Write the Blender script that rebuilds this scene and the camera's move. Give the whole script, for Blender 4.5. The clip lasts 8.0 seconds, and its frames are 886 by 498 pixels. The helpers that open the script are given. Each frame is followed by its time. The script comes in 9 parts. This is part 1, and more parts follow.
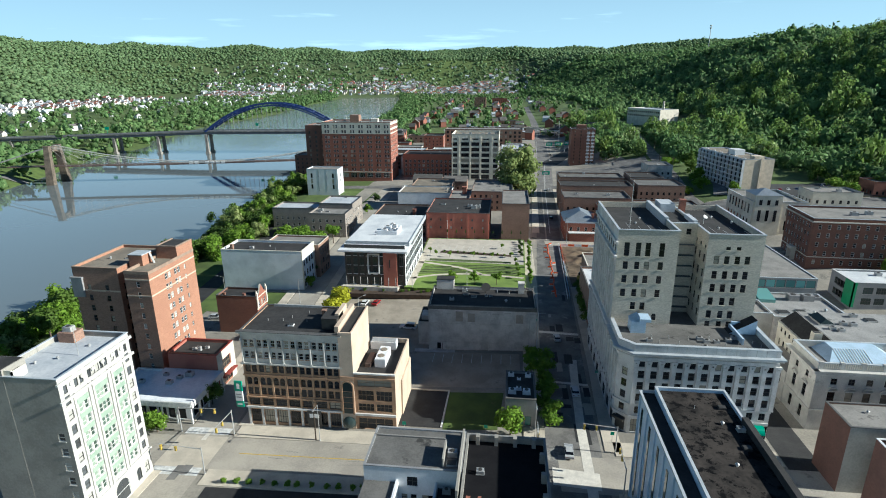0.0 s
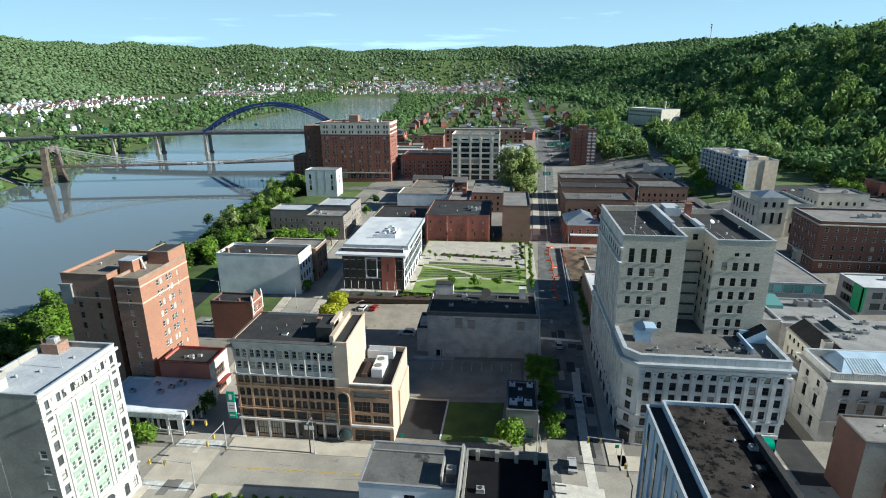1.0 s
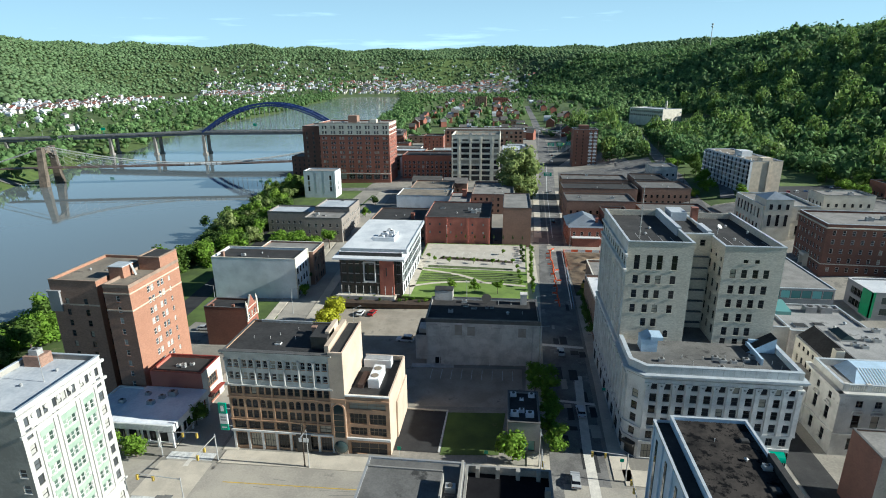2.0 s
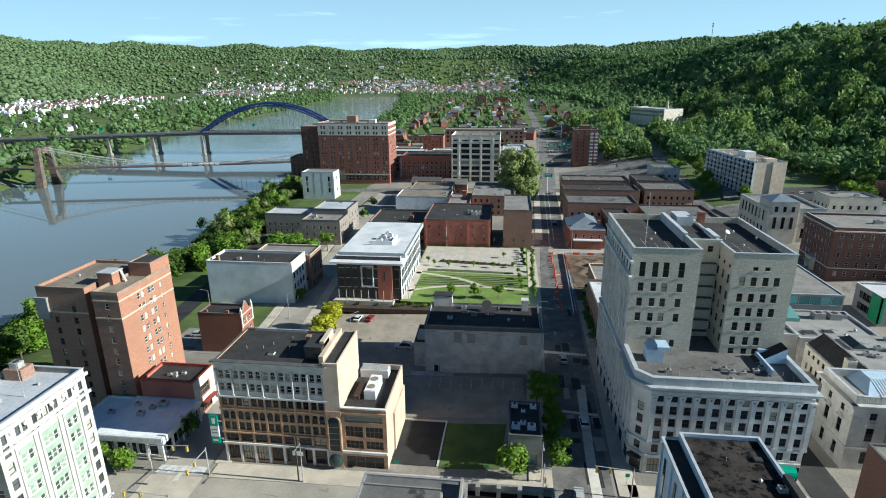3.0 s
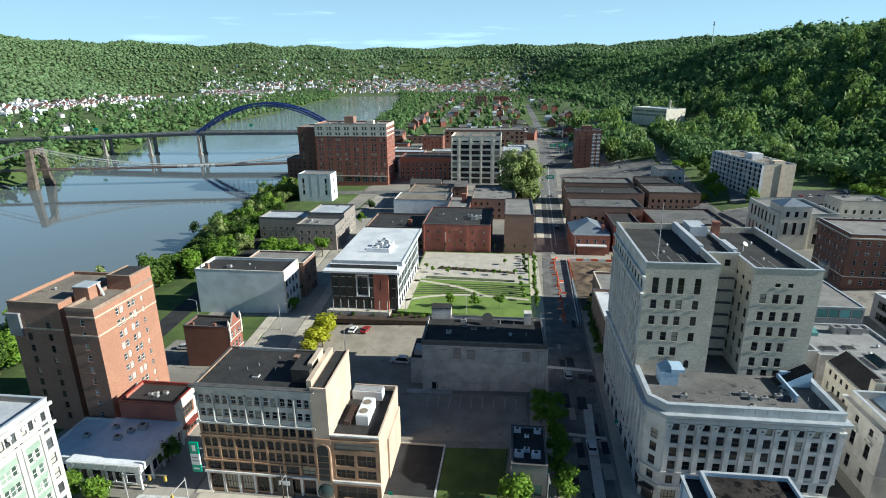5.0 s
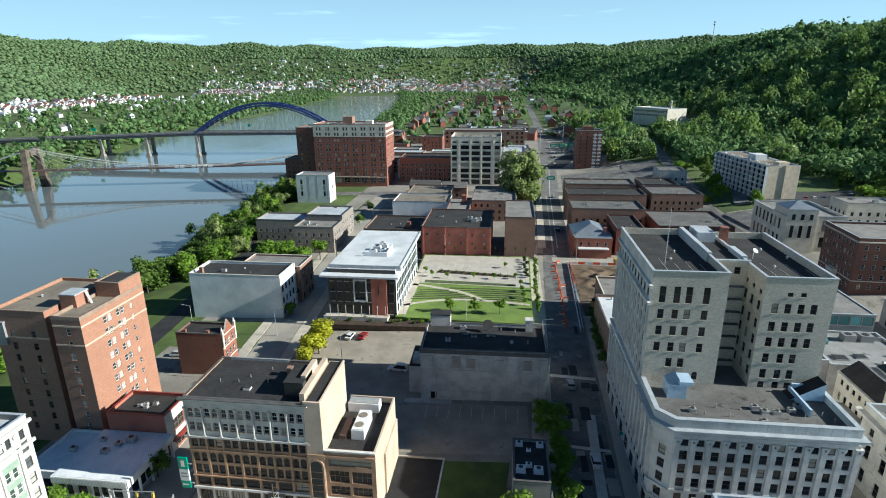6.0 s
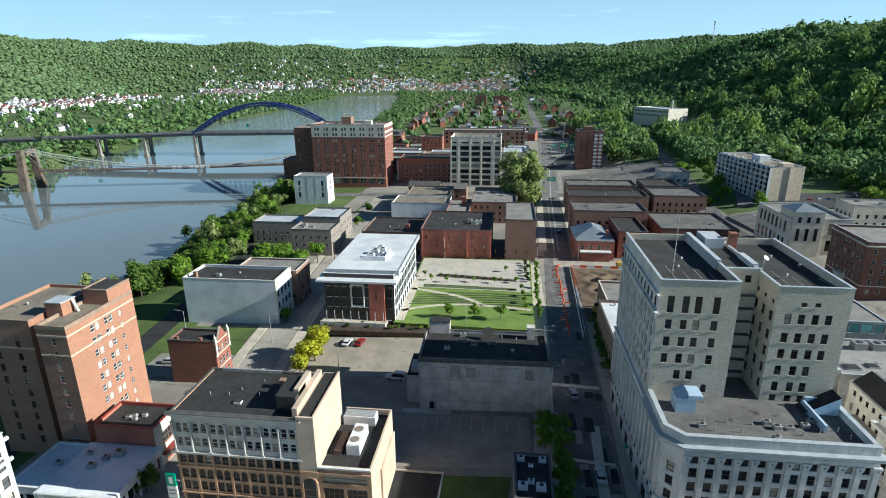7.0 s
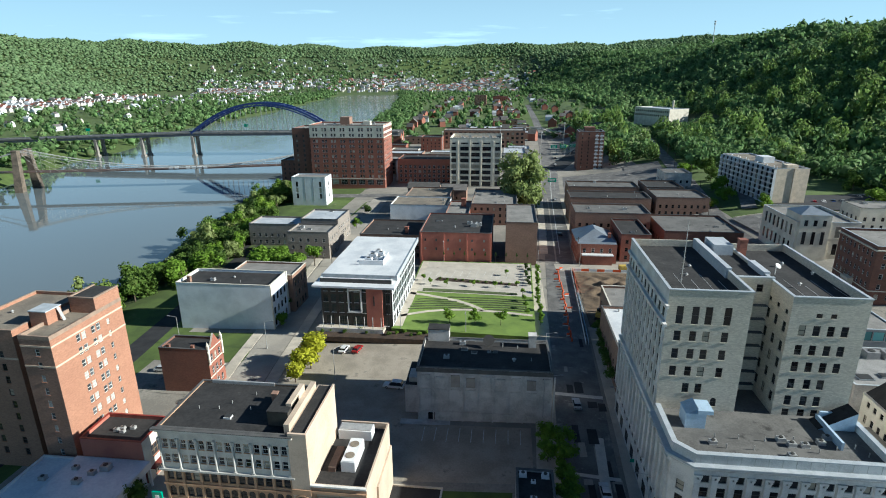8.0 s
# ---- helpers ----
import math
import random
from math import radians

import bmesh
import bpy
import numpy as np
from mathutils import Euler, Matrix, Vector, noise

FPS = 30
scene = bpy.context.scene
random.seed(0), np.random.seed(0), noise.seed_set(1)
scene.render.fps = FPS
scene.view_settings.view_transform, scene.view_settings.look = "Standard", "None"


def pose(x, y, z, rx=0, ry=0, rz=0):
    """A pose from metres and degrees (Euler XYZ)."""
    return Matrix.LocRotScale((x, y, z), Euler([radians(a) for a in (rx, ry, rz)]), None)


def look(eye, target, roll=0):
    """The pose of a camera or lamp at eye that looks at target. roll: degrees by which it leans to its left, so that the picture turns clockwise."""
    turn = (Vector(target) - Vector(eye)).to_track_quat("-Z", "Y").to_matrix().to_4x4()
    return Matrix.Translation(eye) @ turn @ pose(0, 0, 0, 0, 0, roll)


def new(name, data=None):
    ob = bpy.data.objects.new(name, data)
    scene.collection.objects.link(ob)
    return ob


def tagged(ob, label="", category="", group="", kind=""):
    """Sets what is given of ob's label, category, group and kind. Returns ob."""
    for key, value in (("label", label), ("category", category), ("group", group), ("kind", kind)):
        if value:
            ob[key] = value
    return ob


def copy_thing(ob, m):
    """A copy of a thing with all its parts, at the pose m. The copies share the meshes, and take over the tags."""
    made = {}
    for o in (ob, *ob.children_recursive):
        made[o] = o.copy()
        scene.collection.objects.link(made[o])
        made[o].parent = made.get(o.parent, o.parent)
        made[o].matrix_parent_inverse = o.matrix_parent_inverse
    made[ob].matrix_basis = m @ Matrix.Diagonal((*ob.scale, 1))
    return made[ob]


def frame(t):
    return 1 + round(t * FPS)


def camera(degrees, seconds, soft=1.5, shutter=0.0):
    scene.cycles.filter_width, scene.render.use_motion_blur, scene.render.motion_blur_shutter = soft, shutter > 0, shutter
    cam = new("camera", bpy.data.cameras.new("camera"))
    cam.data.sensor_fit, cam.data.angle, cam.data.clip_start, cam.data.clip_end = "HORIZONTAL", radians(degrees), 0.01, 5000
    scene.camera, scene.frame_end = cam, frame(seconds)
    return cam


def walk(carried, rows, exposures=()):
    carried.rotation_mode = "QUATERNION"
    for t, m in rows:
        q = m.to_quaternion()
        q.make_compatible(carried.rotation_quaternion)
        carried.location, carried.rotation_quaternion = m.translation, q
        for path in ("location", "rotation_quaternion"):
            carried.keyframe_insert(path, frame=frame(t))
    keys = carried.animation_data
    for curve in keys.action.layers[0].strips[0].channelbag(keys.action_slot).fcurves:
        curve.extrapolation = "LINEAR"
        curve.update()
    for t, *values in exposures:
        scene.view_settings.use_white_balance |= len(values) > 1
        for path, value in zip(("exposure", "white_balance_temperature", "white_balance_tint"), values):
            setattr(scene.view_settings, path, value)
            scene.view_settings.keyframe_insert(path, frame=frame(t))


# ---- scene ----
cam = camera(77.7, 8.0, soft=1.0)
PATH = [
    (0, (-7.207, 0.983, 74.729), (-18.184, 95.813, 44.950), -0.32),
    (0.5, (-7.260, 3.064, 74.853), (-18.277, 97.877, 45.034), -0.35),
    (1, (-7.322, 5.148, 74.973), (-18.374, 99.945, 45.116), -0.37),
    (1.5, (-7.394, 7.235, 75.089), (-18.475, 102.017, 45.195), -0.39),
    (2.2, (-7.509, 10.162, 75.243), (-18.624, 104.923, 45.297), -0.41),
    (3, (-7.663, 13.514, 75.409), (-18.804, 108.255, 45.408), -0.43),
    (3.5, (-7.771, 15.613, 75.507), (-18.923, 110.342, 45.473), -0.44),
    (4, (-7.889, 17.715, 75.601), (-19.046, 112.433, 45.534), -0.45),
    (4.5, (-8.015, 19.820, 75.690), (-19.172, 114.528, 45.591), -0.45),
    (5.2, (-8.208, 22.772, 75.808), (-19.357, 117.468, 45.668), -0.45),
    (6, (-8.450, 26.153, 75.933), (-19.578, 120.836, 45.746), -0.44),
    (6.5, (-8.614, 28.270, 76.005), (-19.721, 122.947, 45.790), -0.43),
    (7, (-8.786, 30.390, 76.073), (-19.869, 125.061, 45.831), -0.42),
    (7.5, (-8.968, 32.513, 76.137), (-20.022, 127.179, 45.870), -0.40),
    (8, (-9.159, 34.639, 76.196), (-20.177, 129.302, 45.904), -0.39),
]
walk(cam, [(t, look(eye, target, roll)) for t, eye, target, roll in PATH])

# ---- world, sun and exposure ----
SUN_EL, SUN_AZ = 26.0, 92.5
world = bpy.data.worlds.new("sky")
scene.world = world
world.use_nodes = True
wn, wl = world.node_tree.nodes, world.node_tree.links
wn.clear()
w_out = wn.new("ShaderNodeOutputWorld")
w_bg = wn.new("ShaderNodeBackground")
w_sky = wn.new("ShaderNodeTexSky")
w_sky.sky_type = "NISHITA"
w_sky.sun_disc = False
w_sky.sun_elevation, w_sky.sun_rotation = radians(SUN_EL), radians(SUN_AZ)
w_sky.air_density, w_sky.dust_density, w_sky.ozone_density = 1.0, 0.6, 1.6
w_co = wn.new("ShaderNodeTexCoord")
w_map = wn.new("ShaderNodeMapping")
w_map.inputs["Scale"].default_value = (2.2, 2.2, 24.0)
w_map.inputs["Rotation"].default_value = (radians(3.5), radians(-4), 0)
w_noise = wn.new("ShaderNodeTexNoise")
w_noise.inputs["Scale"].default_value = 1.6
w_noise.inputs["Detail"].default_value = 7
w_noise.inputs["Roughness"].default_value = 0.55
w_ramp = wn.new("ShaderNodeValToRGB")
w_ramp.color_ramp.elements[0].position = 0.40
w_ramp.color_ramp.elements[1].position = 0.72
w_mix = wn.new("ShaderNodeMix")
w_mix.data_type = "RGBA"
w_mix.inputs["B"].default_value = (9.9, 13.6, 15.2, 1)
w_tint = wn.new("ShaderNodeMix")
w_tint.data_type, w_tint.blend_type = "RGBA", "MULTIPLY"
w_tint.inputs["Factor"].default_value = 1.0
w_tint.inputs["B"].default_value = (0.27, 0.465, 0.62, 1)
wl.new(w_co.outputs["Generated"], w_map.inputs["Vector"])
wl.new(w_map.outputs["Vector"], w_noise.inputs["Vector"])
wl.new(w_noise.outputs["Fac"], w_ramp.inputs["Fac"])
w_sep = wn.new("ShaderNodeSeparateXYZ")
w_low = wn.new("ShaderNodeMapRange")
w_low.inputs["From Min"].default_value, w_low.inputs["From Max"].default_value = 0.26, 0.05
w_mul = wn.new("ShaderNodeMath")
w_mul.operation = "MULTIPLY"
wl.new(w_co.outputs["Generated"], w_sep.inputs[0])
wl.new(w_sep.outputs["Z"], w_low.inputs["Value"])
wl.new(w_ramp.outputs["Color"], w_mul.inputs[0])
wl.new(w_low.outputs["Result"], w_mul.inputs[1])
w_haze = wn.new("ShaderNodeMapRange")
w_haze.inputs["From Min"].default_value, w_haze.inputs["From Max"].default_value = 0.45, 0.0
w_haze.inputs["To Max"].default_value = 0.66
w_max = wn.new("ShaderNodeMath")
w_max.operation = "MAXIMUM"
wl.new(w_sep.outputs["Z"], w_haze.inputs["Value"])
wl.new(w_mul.outputs[0], w_max.inputs[0])
wl.new(w_haze.outputs["Result"], w_max.inputs[1])
wl.new(w_max.outputs[0], w_mix.inputs["Factor"])
wl.new(w_sky.outputs["Color"], w_tint.inputs["A"])
wl.new(w_tint.outputs["Result"], w_mix.inputs["A"])
wl.new(w_mix.outputs["Result"], w_bg.inputs["Color"])
w_bg.inputs["Strength"].default_value = 0.05
wl.new(w_bg.outputs["Background"], w_out.inputs["Surface"])

sun = new("sun", bpy.data.lights.new("sun", "SUN"))
sun.data.energy, sun.data.angle, sun.data.color = 5.0, radians(0.5), (1.0, 0.90, 0.74)
sun_way = Vector((math.sin(radians(SUN_AZ)) * math.cos(radians(SUN_EL)), math.cos(radians(SUN_AZ)) * math.cos(radians(SUN_EL)), math.sin(radians(SUN_EL))))
sun.matrix_world = look(sun_way * 400, (0, 0, 0))
scene.view_settings.exposure = 0.83
scene.view_settings.use_white_balance = True
scene.view_settings.white_balance_temperature, scene.view_settings.white_balance_tint = 5550, 3


# ---- materials ----
def mat(name, color, color2=None, rough=0.8, scale=0.6, fine=8.0, bump=0.25, metal=0.0, spread=0.0, island=False, wear=None, contrast=0.3, ior=None):
    """A weathered surface: two colours mixed by large stains and fine grain, relief, and a tone of its own for each piece."""
    m = bpy.data.materials.new(name)
    m.use_nodes = True
    n, l = m.node_tree.nodes, m.node_tree.links
    b = n["Principled BSDF"]
    b.inputs["Roughness"].default_value, b.inputs["Metallic"].default_value = rough, metal
    if ior:
        b.inputs["IOR"].default_value = ior
    color2 = color2 or tuple(c * 0.7 for c in color)
    co = n.new("ShaderNodeNewGeometry")
    big, small = n.new("ShaderNodeTexNoise"), n.new("ShaderNodeTexNoise")
    big.inputs["Scale"].default_value, big.inputs["Detail"].default_value, big.inputs["Roughness"].default_value = scale, 5, 0.6
    small.inputs["Scale"].default_value, small.inputs["Detail"].default_value = fine, 3
    for t in (big, small):
        l.new(co.outputs["Position"], t.inputs["Vector"])
    add = n.new("ShaderNodeMath")
    add.operation = "MULTIPLY_ADD"
    add.inputs[1].default_value = 0.45
    l.new(small.outputs["Fac"], add.inputs[0])
    l.new(big.outputs["Fac"], add.inputs[2])
    ramp = n.new("ShaderNodeMapRange")
    ramp.inputs["From Min"].default_value, ramp.inputs["From Max"].default_value = 0.72 - contrast * 0.45, 0.72 + contrast * 0.45
    l.new(add.outputs[0], ramp.inputs["Value"])
    mix = n.new("ShaderNodeMix")
    mix.data_type = "RGBA"
    mix.inputs["A"].default_value, mix.inputs["B"].default_value = (*color2, 1), (*color, 1)
    l.new(ramp.outputs["Result"], mix.inputs["Factor"])
    result = mix.outputs["Result"]
    if wear:
        w = n.new("ShaderNodeTexNoise")
        w.inputs["Scale"].default_value, w.inputs["Detail"].default_value, w.inputs["Roughness"].default_value = wear[1], 8, 0.7
        l.new(co.outputs["Position"], w.inputs["Vector"])
        wr = n.new("ShaderNodeMapRange")
        wr.inputs["From Min"].default_value, wr.inputs["From Max"].default_value = wear[2], wear[2] + 0.07
        l.new(w.outputs["Fac"], wr.inputs["Value"])
        wm = n.new("ShaderNodeMix")
        wm.data_type = "RGBA"
        wm.inputs["B"].default_value = (*wear[0], 1)
        l.new(wr.outputs["Result"], wm.inputs["Factor"])
        l.new(result, wm.inputs["A"])
        result = wm.outputs["Result"]
    if spread:
        if island:
            r = co.outputs["Random Per Island"]
        else:
            r = n.new("ShaderNodeObjectInfo").outputs["Random"]
        mr = n.new("ShaderNodeMapRange")
        mr.inputs["To Min"].default_value, mr.inputs["To Max"].default_value = 1 - spread, 1 + spread
        l.new(r, mr.inputs["Value"])
        hv = n.new("ShaderNodeHueSaturation")
        l.new(mr.outputs["Result"], hv.inputs["Value"])
        l.new(result, hv.inputs["Color"])
        result = hv.outputs["Color"]
    l.new(result, b.inputs["Base Color"])
    if bump:
        bn = n.new("ShaderNodeBump")
        bn.inputs["Strength"].default_value, bn.inputs["Distance"].default_value = bump, 0.05
        l.new(add.outputs[0], bn.inputs["Height"])
        l.new(bn.outputs["Normal"], b.inputs["Normal"])
    return m


def brick_mat(name, color, color2, mortar, rough=0.85, dirt=0.35):
    """Brickwork too small to tell brick from brick: courses 75 mm high, with stains."""
    m = mat(name, color, color2, rough, 0.25, 3.0, 0.0, contrast=0.7)
    n, l = m.node_tree.nodes, m.node_tree.links
    b = n["Principled BSDF"]
    old = b.inputs["Base Color"].links[0].from_socket
    co = n.new("ShaderNodeNewGeometry")
    sep, add, com = n.new("ShaderNodeSeparateXYZ"), n.new("ShaderNodeMath"), n.new("ShaderNodeCombineXYZ")
    l.new(co.outputs["Position"], sep.inputs[0])
    l.new(sep.outputs["X"], add.inputs[0])
    l.new(sep.outputs["Y"], add.inputs[1])
    l.new(add.outputs[0], com.inputs["X"])
    l.new(sep.outputs["Z"], com.inputs["Y"])
    t = n.new("ShaderNodeTexBrick")
    t.inputs["Scale"].default_value = 1.0
    t.inputs["Brick Width"].default_value, t.inputs["Row Height"].default_value, t.inputs["Mortar Size"].default_value = 0.42, 0.15, 0.012
    t.inputs["Color1"].default_value, t.inputs["Color2"].default_value, t.inputs["Mortar"].default_value = (1, 1, 1, 1), (0.72, 0.72, 0.72, 1), (*mortar, 1)
    l.new(com.outputs[0], t.inputs["Vector"])
    mul = n.new("ShaderNodeMix")
    mul.data_type, mul.blend_type = "RGBA", "MULTIPLY"
    mul.inputs["Factor"].default_value = 1.0
    l.new(old, mul.inputs["A"])
    l.new(t.outputs["Color"], mul.inputs["B"])
    l.new(mul.outputs["Result"], b.inputs["Base Color"])
    bn = n.new("ShaderNodeBump")
    bn.inputs["Strength"].default_value, bn.inputs["Distance"].default_value = 0.3, 0.02
    l.new(t.outputs["Fac"], bn.inputs["Height"])
    bn.invert = True
    l.new(bn.outputs["Normal"], b.inputs["Normal"])
    return m


def glass_mat(name, color, blind, share, rough=0.06):
    """A window pane before a dim room; some have a pale blind drawn behind them."""
    m = bpy.data.materials.new(name)
    m.use_nodes = True
    n, l = m.node_tree.nodes, m.node_tree.links
    b = n["Principled BSDF"]
    b.inputs["Roughness"].default_value = rough
    b.inputs["Coat Weight"].default_value = 0.15
    b.inputs["Coat Roughness"].default_value = 0.03
    b.inputs["Specular IOR Level"].default_value = 0.35
    info = n.new("ShaderNodeObjectInfo")
    r = n.new("ShaderNodeValToRGB")
    r.color_ramp.interpolation = "CONSTANT"
    r.color_ramp.elements[0].color = (*color, 1)
    r.color_ramp.elements[1].position, r.color_ramp.elements[1].color = 1 - share, (*blind, 1)
    e = r.color_ramp.elements.new((1 - share) * 0.5)
    e.color = (*(c * 1.8 + 0.006 for c in color), 1)
    l.new(info.outputs["Random"], r.inputs["Fac"])
    l.new(r.outputs["Color"], b.inputs["Base Color"])
    return m


def leaf_mat(name, c1, c2, c3, spread=0.3):
    """Foliage: greens that change from clump to clump, a little light passing through."""
    m = mat(name, c1, c2, 0.75, 0.12, 1.5, 0.0, spread=spread, island=True, contrast=0.6, wear=(c3, 0.055, 0.57))
    n, l = m.node_tree.nodes, m.node_tree.links
    b = n["Principled BSDF"]
    b.inputs["Specular IOR Level"].default_value = 0.2
    tr, mix = n.new("ShaderNodeBsdfTranslucent"), n.new("ShaderNodeMixShader")
    mix.inputs["Fac"].default_value = 0.38
    l.new(b.inputs["Base Color"].links[0].from_socket, tr.inputs["Color"])
    l.new(b.outputs["BSDF"], mix.inputs[1])
    l.new(tr.outputs["BSDF"], mix.inputs[2])
    l.new(mix.outputs["Shader"], n["Material Output"].inputs["Surface"])
    return m


ASPHALT = mat("asphalt", (0.185, 0.178, 0.17), (0.105, 0.1, 0.097), 0.9, 0.2, 3, 0.4, wear=((0.31, 0.295, 0.27), 0.14, 0.57))
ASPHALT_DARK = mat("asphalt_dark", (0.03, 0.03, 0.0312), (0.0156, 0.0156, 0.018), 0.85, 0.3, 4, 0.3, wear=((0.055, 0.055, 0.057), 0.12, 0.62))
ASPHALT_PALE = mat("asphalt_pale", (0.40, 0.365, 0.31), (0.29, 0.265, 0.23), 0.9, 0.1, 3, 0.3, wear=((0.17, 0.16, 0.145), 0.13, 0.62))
LOT = mat("worn_lot_asphalt", (0.373, 0.324, 0.262), (0.258, 0.226, 0.181), 0.9, 0.16, 3, 0.4, wear=((0.19, 0.17, 0.145), 0.16, 0.6))
CONCRETE = mat("concrete", (0.56, 0.50, 0.41), (0.42, 0.375, 0.31), 0.88, 0.25, 5, 0.25, wear=((0.27, 0.235, 0.195), 0.2, 0.64))
CONCRETE_WALL = mat("concrete_wall", (0.625, 0.594, 0.562), (0.413, 0.394, 0.375), 0.85, 0.35, 4, 0.3, wear=((0.36, 0.34, 0.315), 0.2, 0.6))
BROWN_PANEL = mat("brown_grey_panel", (0.37, 0.33, 0.29), (0.27, 0.24, 0.21), 0.85, 0.4, 5, 0.25)
PATCH = mat("new_concrete_patch", (0.68, 0.64, 0.57), (0.52, 0.49, 0.44), 0.85, 0.5, 6, 0.2, wear=((0.36, 0.33, 0.29), 0.3, 0.64))
PAINT_WHITE = mat("road_paint_white", (0.7, 0.7, 0.68), (0.4, 0.4, 0.39), 0.7, 1.0, 9, 0.1)
PAINT_YELLOW = mat("road_paint_yellow", (0.6, 0.42, 0.06), (0.35, 0.26, 0.07), 0.7, 1.0, 9, 0.1)
GRASS = mat("grass", (0.0936, 0.14, 0.0273), (0.0585, 0.0897, 0.0195), 0.95, 0.15, 6, 0.5, wear=((0.19, 0.185, 0.075), 0.08, 0.64))
LAWN = mat("lawn", (0.17, 0.25, 0.045), (0.115, 0.175, 0.034), 0.95, 0.2, 8, 0.5, wear=((0.16, 0.2, 0.06), 0.15, 0.66))
EARTH = mat("bare_earth", (0.17, 0.12, 0.075), (0.09, 0.062, 0.04), 0.95, 0.35, 4, 0.8)
MULCH = mat("mulch", (0.07, 0.045, 0.03), (0.035, 0.025, 0.018), 0.95, 0.8, 6, 0.8)
FOREST_FLOOR = mat("forest_floor", (0.075, 0.11, 0.03), (0.05, 0.075, 0.022), 0.95, 0.03, 0.6, 0.5)
ROOF_BLACK = mat("black_roof", (0.036, 0.034, 0.034), (0.017, 0.0165, 0.017), 0.9, 0.25, 2, 0.3, wear=((0.075, 0.072, 0.07), 0.25, 0.63))
ROOF_PATCHED = mat("patched_black_roof", (0.058, 0.05, 0.045), (0.02, 0.0185, 0.018), 0.95, 0.16, 1.2, 0.3, ior=1.2, wear=((0.004, 0.004, 0.005), 0.6, 0.505))
ROOF_JET = mat("new_black_membrane", (0.013, 0.013, 0.015), (0.009, 0.009, 0.011), 0.95, 0.3, 3, 0.15, ior=1.2)
# White panelling; the blue of skylight in shade is mixed into its colour.
PANEL_SKYLIT = mat("skylit_white_panel", (0.56, 0.66, 0.78), (0.47, 0.56, 0.68), 0.55, 0.3, 4, 0.1)
ROOF_GREY = mat("grey_roof", (0.257, 0.243, 0.227), (0.169, 0.162, 0.151), 0.85, 0.2, 3, 0.25, wear=((0.09, 0.085, 0.08), 0.2, 0.62))
ROOF_PATCHY = mat("weathered_grey_roof", (0.15, 0.145, 0.138), (0.095, 0.092, 0.088), 0.85, 0.22, 3, 0.3, wear=((0.035, 0.034, 0.033), 0.16, 0.58))
ROOF_MID = mat("pale_grey_roof", (0.31, 0.305, 0.30), (0.21, 0.207, 0.205), 0.85, 0.18, 3, 0.25, wear=((0.13, 0.128, 0.125), 0.18, 0.6))
ROOF_TAN = mat("tan_roof", (0.24, 0.205, 0.16), (0.15, 0.13, 0.105), 0.9, 0.2, 3, 0.25, wear=((0.09, 0.08, 0.07), 0.2, 0.6))
ROOF_WHITE = mat("white_roof", (0.686, 0.695, 0.704), (0.528, 0.546, 0.572), 0.6, 0.15, 2, 0.15)
ROOF_MEMBRANE = mat("white_membrane_roof", (0.82, 0.84, 0.86), (0.64, 0.67, 0.71), 0.55, 0.15, 2, 0.12, wear=((0.42, 0.43, 0.44), 0.3, 0.66))
ROOF_PALE = mat("pale_roof", (0.5, 0.52, 0.55), (0.36, 0.39, 0.43), 0.7, 0.15, 2, 0.2, wear=((0.25, 0.25, 0.25), 0.2, 0.64))
ROOF_METAL = mat("metal_roof", (0.42, 0.46, 0.5), (0.34, 0.37, 0.4), 0.4, 0.3, 2, 0.1, metal=0.6)
SHINGLE = mat("shingles", (0.13, 0.12, 0.115), (0.08, 0.075, 0.07), 0.9, 0.4, 5, 0.4, spread=0.35)
LIMESTONE = mat("limestone", (0.72, 0.702, 0.67), (0.522, 0.508, 0.486), 0.8, 0.3, 5, 0.2, wear=((0.33, 0.315, 0.295), 0.22, 0.66))
STONE_GREY = mat("grey_stone", (0.58, 0.56, 0.52), (0.43, 0.415, 0.385), 0.8, 0.35, 5, 0.25, wear=((0.27, 0.255, 0.235), 0.22, 0.6))
STONE_PALE = mat("pale_stone", (0.7, 0.657, 0.562), (0.551, 0.509, 0.424), 0.8, 0.3, 5, 0.2, wear=((0.36, 0.33, 0.27), 0.25, 0.66))
BUFF = brick_mat("buff_brick", (0.68, 0.63, 0.53), (0.54, 0.50, 0.42), (0.82, 0.8, 0.76))
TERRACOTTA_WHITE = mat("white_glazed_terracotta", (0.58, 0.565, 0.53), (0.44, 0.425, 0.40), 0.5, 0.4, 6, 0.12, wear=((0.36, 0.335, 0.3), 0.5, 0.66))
GREEN_PANEL = mat("pale_green_panel", (0.34, 0.42, 0.34), (0.26, 0.34, 0.27), 0.5, 0.6, 6, 0.1)
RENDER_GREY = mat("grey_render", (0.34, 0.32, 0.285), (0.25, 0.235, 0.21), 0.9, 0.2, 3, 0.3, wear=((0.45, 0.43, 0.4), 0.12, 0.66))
RENDER_CREAM = mat("cream_render", (0.57, 0.455, 0.35), (0.47, 0.37, 0.285), 0.85, 0.25, 4, 0.2)
RENDER_PINK = mat("pink_cream_render", (0.66, 0.5, 0.38), (0.56, 0.42, 0.32), 0.85, 0.25, 4, 0.2)
BROWN_STONE = mat("tan_terracotta", (0.47, 0.295, 0.18), (0.34, 0.21, 0.13), 0.8, 0.4, 5, 0.25)
